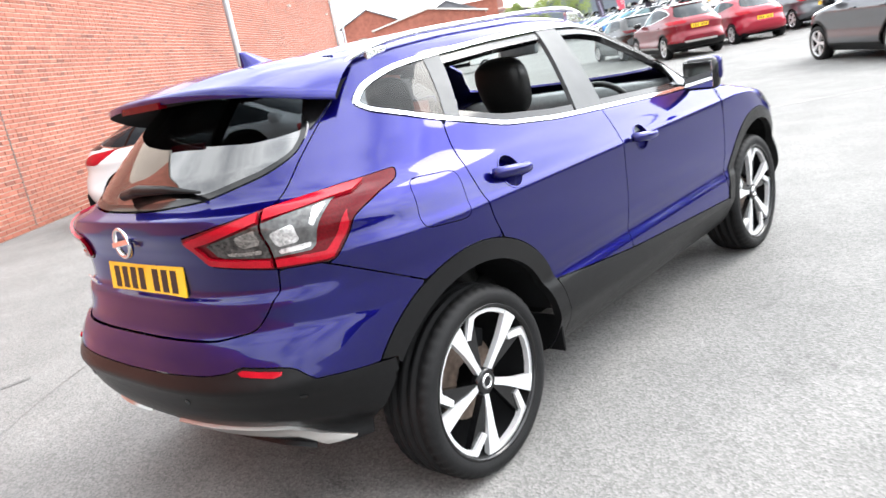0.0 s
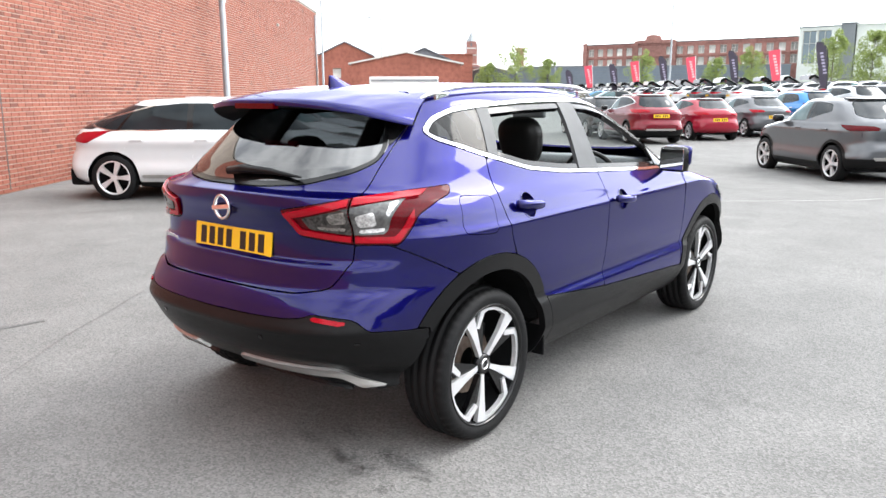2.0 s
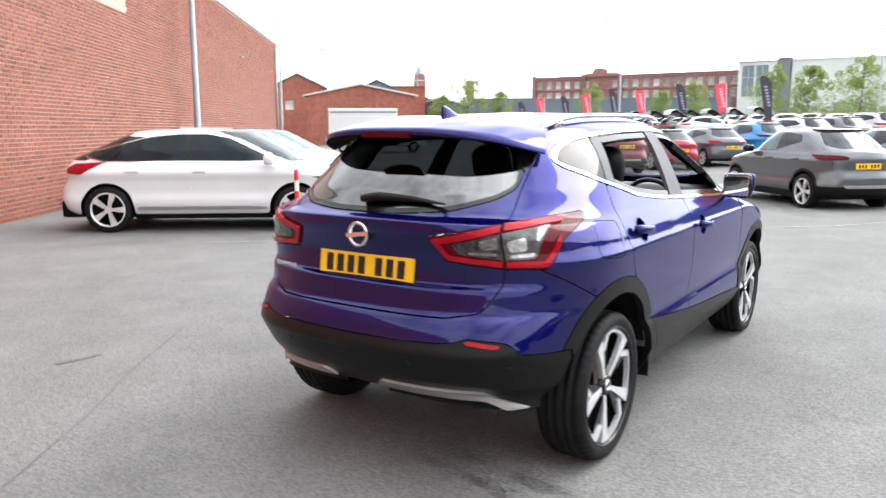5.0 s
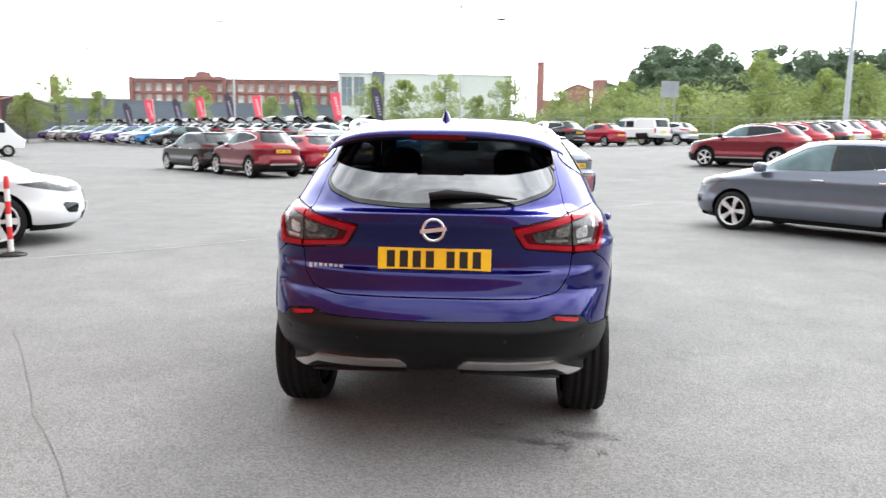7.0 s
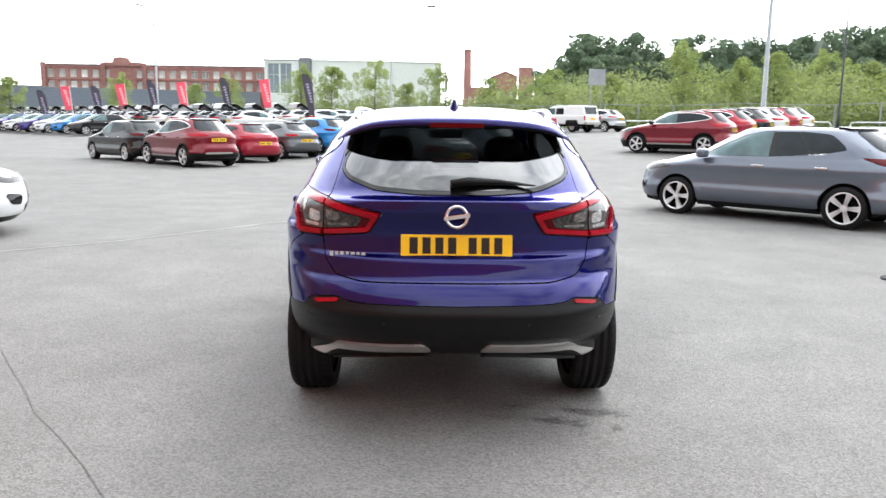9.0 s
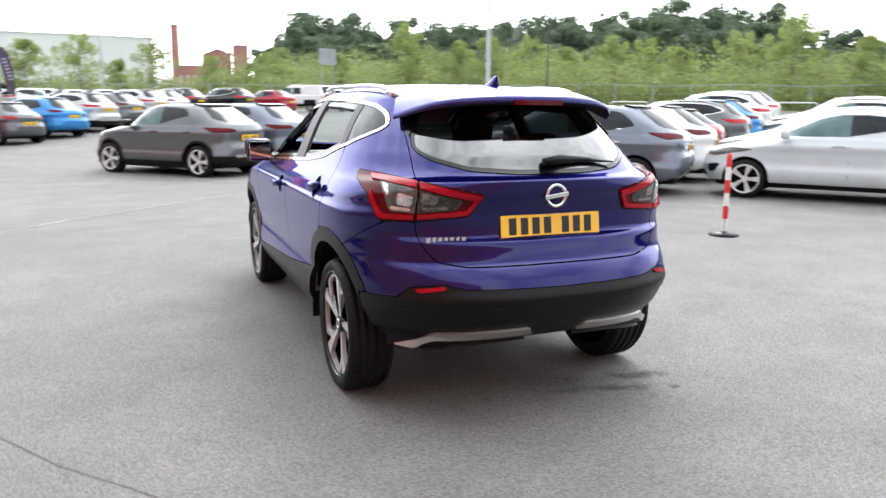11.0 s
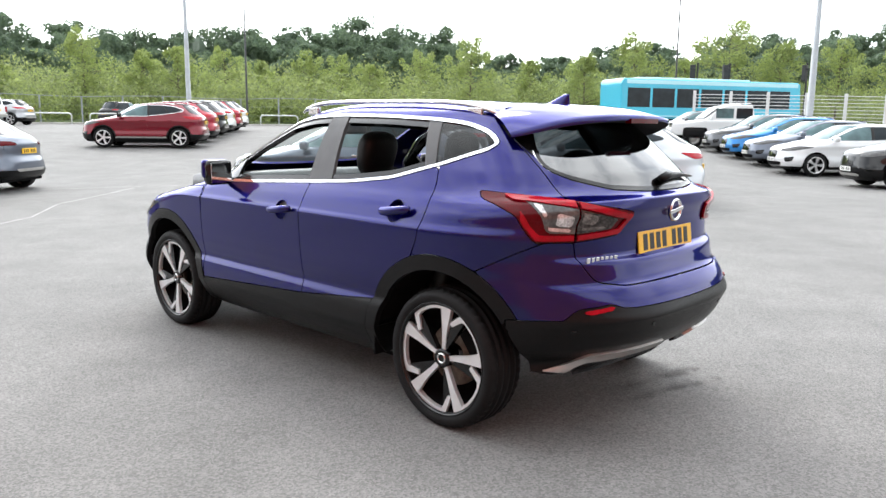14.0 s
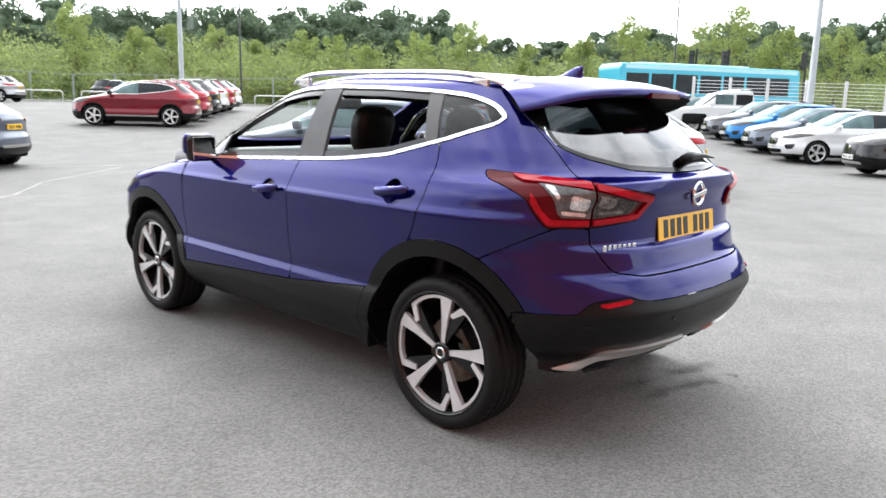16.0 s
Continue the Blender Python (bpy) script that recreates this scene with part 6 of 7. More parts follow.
    ter = facade("terrace", (-72, 97), (-48, 108), 0, 6.2, [(1 + 2.4 * k, 2.0 + 2.4 * k, 4.6, 5.6) for k in range(10)], M_BRICK_OLD_HAZED, 8, "row of distant brick terraced houses")
    # tower with a pale pointed roof
    tw = thing("clock_tower", pose(-150.8, 205.9, 0, 0, 0, 35), "distant brick tower with a pale pointed roof", "tower")
    part("shaft", box_bm(0, 0, 9, 3.9, 3.9, 18, .05), M_BRICK_OLD_HAZED, tw)
    part("belfry", box_bm(0, 0, 18.4, 3.3, 3.3, 2.4, .05), M_BRICK_OLD_HAZED, tw)
    part("base_block", box_bm(0, 0, 6, 6.0, 6.0, 12, .05), M_BRICK_OLD_HAZED, tw)
    for z in (12.2, 15.2, 17.4):
        part("stone_band", box_bm(0, 0, z, 4.2, 4.2, .35, .05), M_FRAME, tw)
    sp = bmesh.new()
    bmesh.ops.create_cone(sp, segments=8, radius1=1.9, radius2=.05, depth=3.2, matrix=pose(0, 0, 21.2), cap_ends=True)
    part("spire", sp, M_GALV, tw, "pale slate spire")
    for a in range(4):
        part("louvre", box_bm(1.66 * math.cos(a * math.pi / 2), 1.66 * math.sin(a * math.pi / 2), 18.4, .5, .5, 1.4), M_SLATE, tw)
    chimney(-62.0, 97.2, .56, 8.9, "short stout brick chimney")
    chimney(10.6, 214.3, 1.0, 22.5, "tall slender brick chimney stack")
    facade("ruined_mill", (8.6, 184), (15.5, 184), 0, 10.5, [(.8 + 1.5 * k, 1.6 + 1.5 * k, 6.5, 8.4) for k in range(4)], M_BRICK_OLD_HAZED, 9, "derelict brick mill with empty windows")
    facade("ruined_mill", (15.6, 186), (21.6, 186), 0, 13.4, [(.8 + 1.7 * k, 1.7 + 1.7 * k, 8.0, 9.8) for k in range(3)], M_BRICK_OLD_HAZED, 9, "derelict brick mill with a broken parapet", gable=1.2, roof=M_BRICK_OLD_HAZED)
    facade("brick_stack", (22.0, 183), (25.2, 183), 0, 15.4, [], M_BRICK_OLD_HAZED, 4, "square brick stair tower", roof=M_BRICK_OLD_HAZED)


# ---- columns, flags, fences ----
def lamp_column(px, py, h, r, mat, label, arm=True, turn=0):
    ob = thing("lamp_column", pose(px, py, rise(px, py), 0, 0, turn), label, "lamp column", "lamp columns")
    part("column", tube_bm([(0, 0, 0), (0, 0, 1.2), (0, 0, 1.25), (0, 0, h)], [r, r, r * .78, r * .5], 12), mat, ob, smooth=True)
    part("base_plate", box_bm(0, 0, .02, r * 3.4, r * 3.4, .04, .01), mat, ob)
    if arm:
        part("arm", tube_bm([(0, 0, h - .05), (0, .4, h + .12), (0, 1.0, h + .15)], r * .35, 8), mat, ob, smooth=True)
        part("lantern", box_bm(0, 1.25, h + .14, .26, .70, .12, .04), mat, ob, smooth=True)
    return ob


M_FLAG_RED = material("red_flag_cloth", (0.78, 0.085, 0.13), 0.7, grain=(40, 0.05), stain=(1.5, 0.12))
M_FLAG_DARK = material("dark_flag_cloth", (0.060, 0.050, 0.075), 0.7, grain=(40, 0.05), stain=(1.5, 0.15))
M_FLAG_LILAC = material("lilac_print", (0.40, 0.37, 0.50), 0.7, stain=(2, 0.1))
M_FLAG_WHITE = material("white_print", (0.80, 0.55, 0.56), 0.7, stain=(2, 0.1))


def flag(px, py, top, dark, turn):
    ob = thing("feather_flag", pose(px, py, rise(px, py), 0, 0, turn), ("dark feather flag with pale bars on a pole" if dark else "red banner flag with pale bars on a white pole"), "flag", "display flags")
    top -= rise(px, py)
    pole = [(.16, 0, 0), (-.12, 0, top + .02)] if not dark else [(.10, 0, 0), (.0, 0, top - 1.2), (-.10, 0, top - .40), (-.38, 0, top - .03), (-.70, 0, top - .02)]
    part("pole", tube_bm(pole, .028, 8), M_GALV_PALE if not dark else M_BLACK_POST, ob)
    outline = [(-.13, top), (-.84, top - .10), (-.70, top - 1.0), (-.48, top - 2.05), (.0, top - 1.98)] if not dark else \
        [(.04, top - 2.75), (-.03, top - 1.2), (-.14, top - .42), (-.40, top - .06), (-.70, top - .05), (-.74, top - .20), (-.62, top - .9), (-.30, top - 2.65)]
    part("cloth", prism_bm(outline, -.012, .012, "xzy"), M_FLAG_DARK if dark else M_FLAG_RED, ob)
    for k in range(7):
        z = top - .42 - .19 * k - (.25 if dark else 0)
        part("print_bar", box_bm(-.46 + .045 * k + (.08 if dark else 0), 0, z, .19 - .012 * (k % 3), .030, .10 + .02 * (k % 2)), M_FLAG_WHITE if not dark else M_FLAG_LILAC, ob)
    return ob


def hoop_barrier(px, py, turn):
    ob = thing("hoop_barrier", pose(px, py, rise(px, py), 0, 0, turn), "low galvanised hoop barrier at the edge of the car park", "barrier", "hoop barriers")
    w, h = 1.35, .78
    pts = [(-w, 0, 0), (-w, 0, h - .18), (-w + .05, 0, h - .06), (-w + .17, 0, h), (w - .17, 0, h), (w - .05, 0, h - .06), (w, 0, h - .18), (w, 0, 0)]
    part("hoop", tube_bm(pts, .045, 8), M_GALV_PALE, ob, smooth=True)
    for sx in (-w, w):
        part("foot_plate", box_bm(sx, 0, .01, .18, .18, .02), M_GALV_PALE, ob)
    return ob


BAR0, BDIR = Vector((10, 57, 0)), Vector((.84, -.54, 0)).normalized()
BTURN = math.degrees(math.atan2(BDIR.y, BDIR.x))
BOUT = Vector((-BDIR.y, BDIR.x, 0))


def build_edges():
    proto = None
    for k in range(22):
        p = BAR0 + BDIR * (-20 + 3.9 * k)
        m = pose(p.x, p.y, rise(p.x, p.y), 0, 0, BTURN)
        if proto is None:
            proto = hoop_barrier(p.x, p.y, BTURN)
        else:
            copy_thing(proto, m)
    a, b = BAR0 + BDIR * -40 + BOUT * .9, BAR0 + BDIR * 75 + BOUT * .9
    kb = bmesh.new()
    N = 40
    rows = []
    for i in range(N + 1):
        p = a.lerp(b, i / N)
        rows.append([kb.verts.new((*(p + BOUT * o).xy, rise(p.x, p.y) + z)) for o, z in ((0, -.05), (0, .12), (.5, .13), (.5, -.05))])
    for p, q in zip(rows, rows[1:]):
        for i in range(3):
            kb.faces.new((p[i], p[i + 1], q[i + 1], q[i]))
    tagged(part("kerb", kb, M_CONCRETE, None), "pale concrete kerb along the road", "kerb", kind="structure")
    # tall mesh fence behind the road
    fence = thing("mesh_fence", pose(0, 0, 0), "tall galvanised mesh fence with square posts", "fence")
    f0 = BAR0 + BDIR * -34 + BOUT * 6.5
    tops = []
    for k in range(36):
        p = f0 + BDIR * 3.0 * k
        g = rise(p.x, p.y)
        t = 3.35 + .08 * math.sin(k * 1.7)
        part("post", box_bm(p.x, p.y, (g + t) / 2, .11, .11, t - g, .01, rz=BTURN), M_GALV, fence)
        tops.append((p, g, t))
    for (p, g, t), (p2, g2, t2) in zip(tops, tops[1:]):
        for fr, r in ((1.0, .03), (.02, .02), (.35, .008), (.68, .008)):
            part("rail", tube_bm([(p.x, p.y, g + (t - g) * fr - .03 * (fr == 1)), (p2.x, p2.y, g2 + (t2 - g2) * fr - .03 * (fr == 1))], r, 6), M_GALV, fence)
    # pale bar fence by the lights
    pf = thing("bar_fence", pose(0, 0, 0), "pale galvanised bar fence with flat posts", "fence")
    q0, q1 = Vector((32.4, 13.6, 0)), Vector((39.5, -1.5, 0))
    for k in range(11):
        p = q0.lerp(q1, k / 10)
        g = rise(p.x, p.y)
        part("post", box_bm(p.x, p.y, g + 1.2, .14, .10, 2.4 - .03 * k, .01, rz=-65), M_GALV_PALE, pf)
        if k < 10:
            p2 = q0.lerp(q1, (k + 1) / 10)
            g2 = rise(p2.x, p2.y)
            for j in range(13):
                z = .30 + .16 * j
                part("bar", tube_bm([(p.x, p.y, g + z), (p2.x, p2.y, g2 + z)], .013, 4), M_GALV_PALE, pf)
    # columns
    lamp_column(-16.6, 10.1, 9.5, .125, M_GALV, "thick galvanised lamp column by the brick wall")
    lamp_column(-33.9, 30.1, 10.5, .10, M_GALV, "galvanised lamp column beyond the brick wall")
    lamp_column(-56.4, 59.9, 10, .13, M_GALV, "distant galvanised lamp column", turn=140)
    lamp_column(-67, 90, 10, .13, M_GALV, "distant galvanised lamp column", turn=140)
    lamp_column(-47, 82, 10, .13, M_GALV, "distant galvanised lamp column", turn=140)
    lamp_column(-23.3, 60.5, 10, .12, M_GALV, "distant galvanised lamp column", turn=140)
    lamp_column(-3.6, 64.4, 11.5, .11, M_GALV, "distant galvanised lamp column", turn=180)
    lamp_column(1.2, 56.7, 9.5, .06, M_BLACK_POST, "slim black street lamp", turn=90)
    lamp_column(20.4, 41.4, 10, .20, M_GALV, "thick galvanised lamp column in the car park", turn=180)
    lamp_column(28.9, 48.4, 10.5, .10, M_BLACK_POST, "black street lamp column by the road", turn=0)
    lamp_column(50.0, 23.7, 10.5, .10, M_BLACK_POST, "black street lamp column by the road", turn=0)
    lamp_column(31.6, 7.9, 10, .19, M_GALV, "thick galvanised lamp column in the car park", turn=0)
    for px, py, k in ((46.2, 20.2, 0), (47.6, 18.6, 1), (50.5, 14.6, 2)):
        s = thing("traffic_light", pose(px, py, rise(px, py), 0, 0, -65 + 30 * k), "black traffic light at the road junction", "traffic light", "traffic lights")
        part("pole", tube_bm([(0, 0, 0), (0, 0, 4.6)], .07, 8), M_BLACK_POST, s)
        part("head", box_bm(-.3, 0, 3.95, .36, .26, 1.05, .04), M_BLACK_POST, s)
        part("hood", box_bm(-.3, -.2, 4.2, .26, .22, .10, .02), M_BLACK_POST, s)
    # road sign on two posts
    sg = thing("road_sign", pose(13.7, 58.3, rise(13.7, 58.3), 0, 0, 12), "back of a large road sign on two grey posts", "sign")
    for sx in (-.5, .5):
        part("post", tube_bm([(sx, 0, 0), (sx, 0, 5.0)], .05, 8), M_GALV, sg)
    part("board", box_bm(0, -.08, 4.35, 1.5, .05, 1.3, .01), M_GALV, sg)
    for z in (4.0, 4.7):
        part("brace", box_bm(0, -.03, z, 1.4, .05, .07), M_GALV, sg)
    # flags
    for az, d, top, dark in ((-26.15, 72, 4.35, 0), (-22.8, 68, 4.5, 0), (-18.9, 64, 4.6, 0), (-13.3, 56, 4.55, 0),
                             (-24.4, 70, 4.35, 1), (-20.9, 66, 4.75, 1), (-16.1, 60, 4.75, 1), (-10.4, 52, 4.7, 1), (-27.6, 74, 4.0, 1)):
        a = radians(az)
        flag(1.43 + d * math.sin(a), -4.7 + d * math.cos(a), top, dark, az * -1)


# ---- bollards, bus, van, pickup ----
M_RED_BAND = material("red_band", (0.62, 0.03, 0.035), 0.45, grain=(60, 0.08), stain=(8, 0.15))
M_WHITE_BAND = material("white_band", (0.74, 0.73, 0.70), 0.45, grain=(60, 0.06), stain=(8, 0.15))
M_TURQ = material("turquoise_bus_paint", (0.035, 0.42, 0.58), 0.3, coat=0.6, stain=(0.6, 0.05))
M_TURQ_PALE = material("pale_turquoise_paint", (0.40, 0.70, 0.76), 0.3, coat=0.6, stain=(0.6, 0.05))
M_WHITE_GRP = material("white_van_panel", (0.74, 0.75, 0.75), 0.4, coat=0.4, stain=(0.7, 0.05))


def bollard(px, py):
    ob = thing("bollard", pose(px, py, 0), "red and white banded post on a round black base", "bollard", "bollards")
    part("base", lathe_bm([(.001, 0), (.17, 0), (.17, .015), (.10, .035), (.045, .05), (.001, .05)], Matrix.Rotation(radians(-90), 4, "Y"), 28), M_BLACK_PLASTIC, ob, smooth=True)
    for k in range(6):
        z0 = .045 + .15 * k
        part("band", lathe_bm([(.031, z0), (.031, z0 + .15)] if k < 5 else [(.031, z0), (.031, z0 + .13), (.022, z0 + .15), (.001, z0 + .155)], Matrix.Rotation(radians(-90), 4, "Y"), 20),
             M_RED_BAND if k % 2 else M_WHITE_BAND, ob, "red band" if k % 2 else "white band", smooth=True)


def big_wheel(parent, x, y, r, w=.26):
    wh = new("wheel")
    wh.parent = parent
    wh.matrix_local = pose(x, y, r, 0, 0, 0 if x > 0 else 180)
    part("tyre", lathe_bm([(r * .6, -w / 2), (r - .02, -w / 2), (r, -w * .4), (r, w * .4), (r - .02, w / 2), (r * .6, w * .48)], Matrix(), 28), M_RUBBER, wh, smooth=True)
    part("rim", lathe_bm([(r * .6, w * .48), (r * .55, w * .2), (.1, w * .1), (.08, w * .35), (.001, w * .35)], Matrix(), 24), M_SILVER, wh, smooth=True)


def shell_bm(profile, x_half, bevel=.08):
    """A vehicle shell: side outline (y, z) extruded across, with rounded edges."""
    bm = prism_bm(profile, -x_half, x_half, "yzx")
    bmesh.ops.recalc_face_normals(bm, faces=bm.faces)
    bmesh.ops.bevel(bm, geom=bm.edges[:], offset=bevel, segments=3, profile=.6, affect="EDGES", clamp_overlap=True)
    return bm


def build_bus():
    L, R = Vector((31.8, 19.3, 0)), Vector((43.9, 12.6, 0))
    c = (L + R) / 2
    d = (R - L).normalized()
    b = thing("bus", pose(c.x + 1.4 + d.x * 2.1, c.y + 2.4 + d.y * 2.1, rise(c.x, c.y) + .14, 0, 0, math.degrees(math.atan2(-d.x, d.y))), "turquoise single-deck bus on the road behind the car park", "bus")
    part("body", shell_bm([(-6.2, .30), (6.0, .30), (6.25, 1.2), (6.1, 2.95), (5.9, 3.05), (-6.1, 3.05), (-6.25, 2.8)], 1.25, .1), M_TURQ, b, smooth=False)
    part("roof_pod", box_bm(0, -1.0, 3.08, 1.6, 7.5, .16, .06), M_TURQ_PALE, b)
    for sx in (-1, 1):
        part("roof_band", box_bm(sx * 1.245, 0, 2.86, .03, 11.8, .22), M_TURQ_PALE, b)
        for k in range(7):
            y = -5.1 + 1.62 * k
            w = part("window", box_bm(sx * 1.25, y, 1.98, .03, 1.36, .98, .01), M_CAR_GLASS, b)
            part("window_frame", box_bm(sx * 1.243, y, 1.98, .03, 1.46, 1.08, .01), M_GLOSS_BLACK, w)
        for y in (-3.3, 3.6):
            big_wheel(b, sx * 1.12, y, .46)
            part("wheel_arch", box_bm(sx * 1.235, y, .55, .05, 1.15, .62, .1), M_DARK, b)
        part("skirt_line", box_bm(sx * 1.255, 0, .95, .02, 11.6, .05), M_TURQ_PALE, b)
    part("windscreen", box_bm(0, 6.17, 1.85, 2.2, .08, 1.5, .03, rx=4), M_CAR_GLASS, b)
    part("blind", box_bm(0, 6.12, 2.75, 1.8, .06, .28, .02), M_GLOSS_BLACK, b)


def build_van():
    v = thing("box_van", pose(-29.6, 34.4, 0, 0, 0, -51), "white box van parked across the lot", "van")
    part("box_body", box_bm(0, -.9, 1.72, 2.05, 4.4, 2.15, .05), M_WHITE_GRP, v)
    part("cab", shell_bm([(1.35, .45), (3.1, .45), (3.2, .95), (2.75, 1.25), (2.1, 2.05), (1.35, 2.1)], .95, .08), M_WHITE_GRP, v)
    part("windscreen", box_bm(0, 2.47, 1.66, 1.6, .05, .78, .02, rx=40), M_CAR_GLASS, v)
    for sx in (-1, 1):
        part("side_window", box_bm(sx * .955, 1.85, 1.62, .02, .75, .55, .02), M_CAR_GLASS, v)
        for y in (-2.2, 2.3):
            big_wheel(v, sx * .85, y, .34, .22)
    part("chassis", box_bm(0, -.3, .55, 1.5, 5.6, .25, .03), M_DARK, v)
    part("side_stripe", box_bm(1.028, -.9, 2.55, .01, 4.2, .12), M_GALV, v)


def pickup(px, py, rz, canopy, label):
    p = thing("pickup", pose(px, py, rise(px, py), 0, 0, rz), label, "pickup")
    m = M_WHITE_GRP
    part("body", shell_bm([(-2.6, .55), (2.4, .50), (2.6, .70), (2.55, 1.0), (1.2, 1.15), (-2.6, 1.15)], .90, .09), m, p)
    part("cab", shell_bm([(-.9, 1.12), (1.25, 1.12), (.45, 1.72), (.2, 1.78), (-.75, 1.78)], .80, .07), m, p)
    part("windscreen", box_bm(0, .90, 1.44, 1.4, .04, .74, .02, rx=51), M_CAR_GLASS, p)
    for sx in (-1, 1):
        part("front_window", box_bm(sx * .80, .38, 1.42, .03, .72, .40, .02), M_CAR_GLASS_TEAL, p)
        part("rear_side_window", box_bm(sx * .80, -.42, 1.42, .03, .66, .42, .02), M_CAR_GLASS, p)
        part("roof_rail", tube_bm([(sx * .66, -.7, 1.84), (sx * .66, .1, 1.84)], .02, 6), M_RAIL, p)
        part("tail_lamp", box_bm(sx * .84, -2.62, .98, .12, .05, .30, .01), M_RED_LENS, p)
        part("head_lamp", box_bm(sx * .70, 2.53, .92, .34, .12, .18, .03), M_CLEAR_LENS, p)
        part("door_mirror", box_bm(sx * 1.0, .95, 1.22, .20, .12, .18, .04), m, p)
        for y in (-1.6, 1.6):
            big_wheel(p, sx * .80, y, .37, .24)
            part("arch_trim", box_bm(sx * .90, y, .62, .06, .98, .42, .12), M_BLACK_PLASTIC, p)
    if canopy:
        part("canopy", shell_bm([(-2.55, 1.14), (-.85, 1.14), (-.9, 1.80), (-2.35, 1.80)], .80, .07), m, p)
        part("canopy_window", box_bm(0, -2.46, 1.48, 1.2, .06, .48, .03, rx=-16), M_CAR_GLASS, p)
    part("rear_bumper", box_bm(0, -2.68, .62, 1.6, .14, .20, .04), M_SILVER, p)
    part("number_plate", box_bm(0, -2.66, .92, .52, .02, .11, .003), M_PLATE, p)
    part("underbody", box_bm(0, 0, .50, 1.4, 4.6, .22, .03), M_DARK, p)


# ---- trees ----
def leaf_material(name, col, spread=.35):
    m = material(name, col, .6, stain=(.5, .15))
    nt = m.node_tree
    b = nt.nodes["Principled BSDF"]
    old = b.inputs["Base Color"].links[0].from_socket
    geo = nt.nodes.new("ShaderNodeNewGeometry")
    rp = nt.nodes.new("ShaderNodeValToRGB")
    rp.color_ramp.elements[0].color = (1 - spread, 1 - spread, 1 - spread * .8, 1)
    rp.color_ramp.elements[1].color = (1 + spread * 1.2, 1 + spread, 1 - spread * .2, 1)
    mu = nt.nodes.new("ShaderNodeVectorMath")
    mu.operation = "MULTIPLY"
    nt.links.new(geo.outputs["Random Per Island"], rp.inputs["Fac"])
    nt.links.new(old, mu.inputs[0])
    nt.links.new(rp.outputs["Color"], mu.inputs[1])
    nt.links.new(mu.outputs["Vector"], b.inputs["Base Color"])
    tl, mx = nt.nodes.new("ShaderNodeBsdfTranslucent"), nt.nodes.new("ShaderNodeMixShader")
    mx.inputs["Fac"].default_value = 0.5
    nt.links.new(mu.outputs["Vector"], tl.inputs["Color"])
    nt.links.new(b.outputs[0], mx.inputs[1])
    nt.links.new(tl.outputs[0], mx.inputs[2])
    nt.links.new(mx.outputs[0], nt.nodes["Material Output"].inputs["Surface"])
    return m


M_LEAF_WOOD = leaf_material("woodland_leaf", (0.125, 0.182, 0.122), .18)
M_LEAF_YOUNG = leaf_material("young_leaf", (0.27, 0.34, 0.125), .22)
M_LEAF_SHRUB = leaf_material("shrub_leaf", (0.25, 0.31, 0.135), .28)
M_BARK = material("bark", (0.11, 0.09, 0.07), .9, grain=(15, .25), stain=(2, .2))


def leaf_cloud(rng, centres, radii, count, size):
    """Leaf sprays: small bent quads scattered in and on ellipsoid clumps."""
    k = rng.integers(0, len(centres), count)
    d = rng.normal(size=(count, 3))
    d /= np.linalg.norm(d, axis=1, keepdims=True)
    rad = rng.uniform(.45, 1.08, (count, 1)) ** .5
    p = centres[k] + d * rad * radii[k]
    a = rng.normal(size=(count, 3))
    a /= np.linalg.norm(a, axis=1, keepdims=True)
    b = np.cross(a, d + rng.normal(size=(count, 3)) * .5)
    b /= np.linalg.norm(b, axis=1, keepdims=True) + 1e-9
    s = size * rng.uniform(.5, 1.3, (count, 1))
    v = np.stack((p - a * s, p + b * s * .55, p + a * s, p - b * s * .55), 1).reshape(-1, 3)
    f = np.arange(4 * count).reshape(-1, 4)
    return v, f


def young_tree(seed, h):
    rng = np.random.default_rng(seed)
    t = thing("young_tree", Matrix(), "slender young tree with pale green leaves behind the fence", "tree", "young trees")
    lean = rng.uniform(-.15, .15, 2)
    tr = tube_bm([(0, 0, -.1), (lean[0] * .3, lean[1] * .3, h * .4), (lean[0], lean[1], h * .95)], [.09, .06, .015], 8)
    centres, radii = [], []
    for k in range(46):
        z = h * rng.uniform(.24, 1.0)
        spread = .34 * h * max(.02, 1 - ((z / h - .5) / .54) ** 2) ** .8 + .10
        an = rng.uniform(0, 2 * math.pi)
        r = spread * rng.uniform(.2, 1.0)
        c = (lean[0] * z / h + r * math.cos(an), lean[1] * z / h + r * math.sin(an), z)
        centres.append(c)
        q = rng.uniform(.45, .95) * (1.15 - .6 * z / h)
        radii.append((q, q, q * 1.15))
        tube_bm([(lean[0] * z / h, lean[1] * z / h, z - .5), c], [.025, .008], 5, tr)
    part("trunk", tr, M_BARK, t)
    v, f = leaf_cloud(rng, np.array(centres), np.array(radii), 7500, .085)
    under(mesh_object("crown", v, f, M_LEAF_YOUNG, smooth=False), t)
    return t


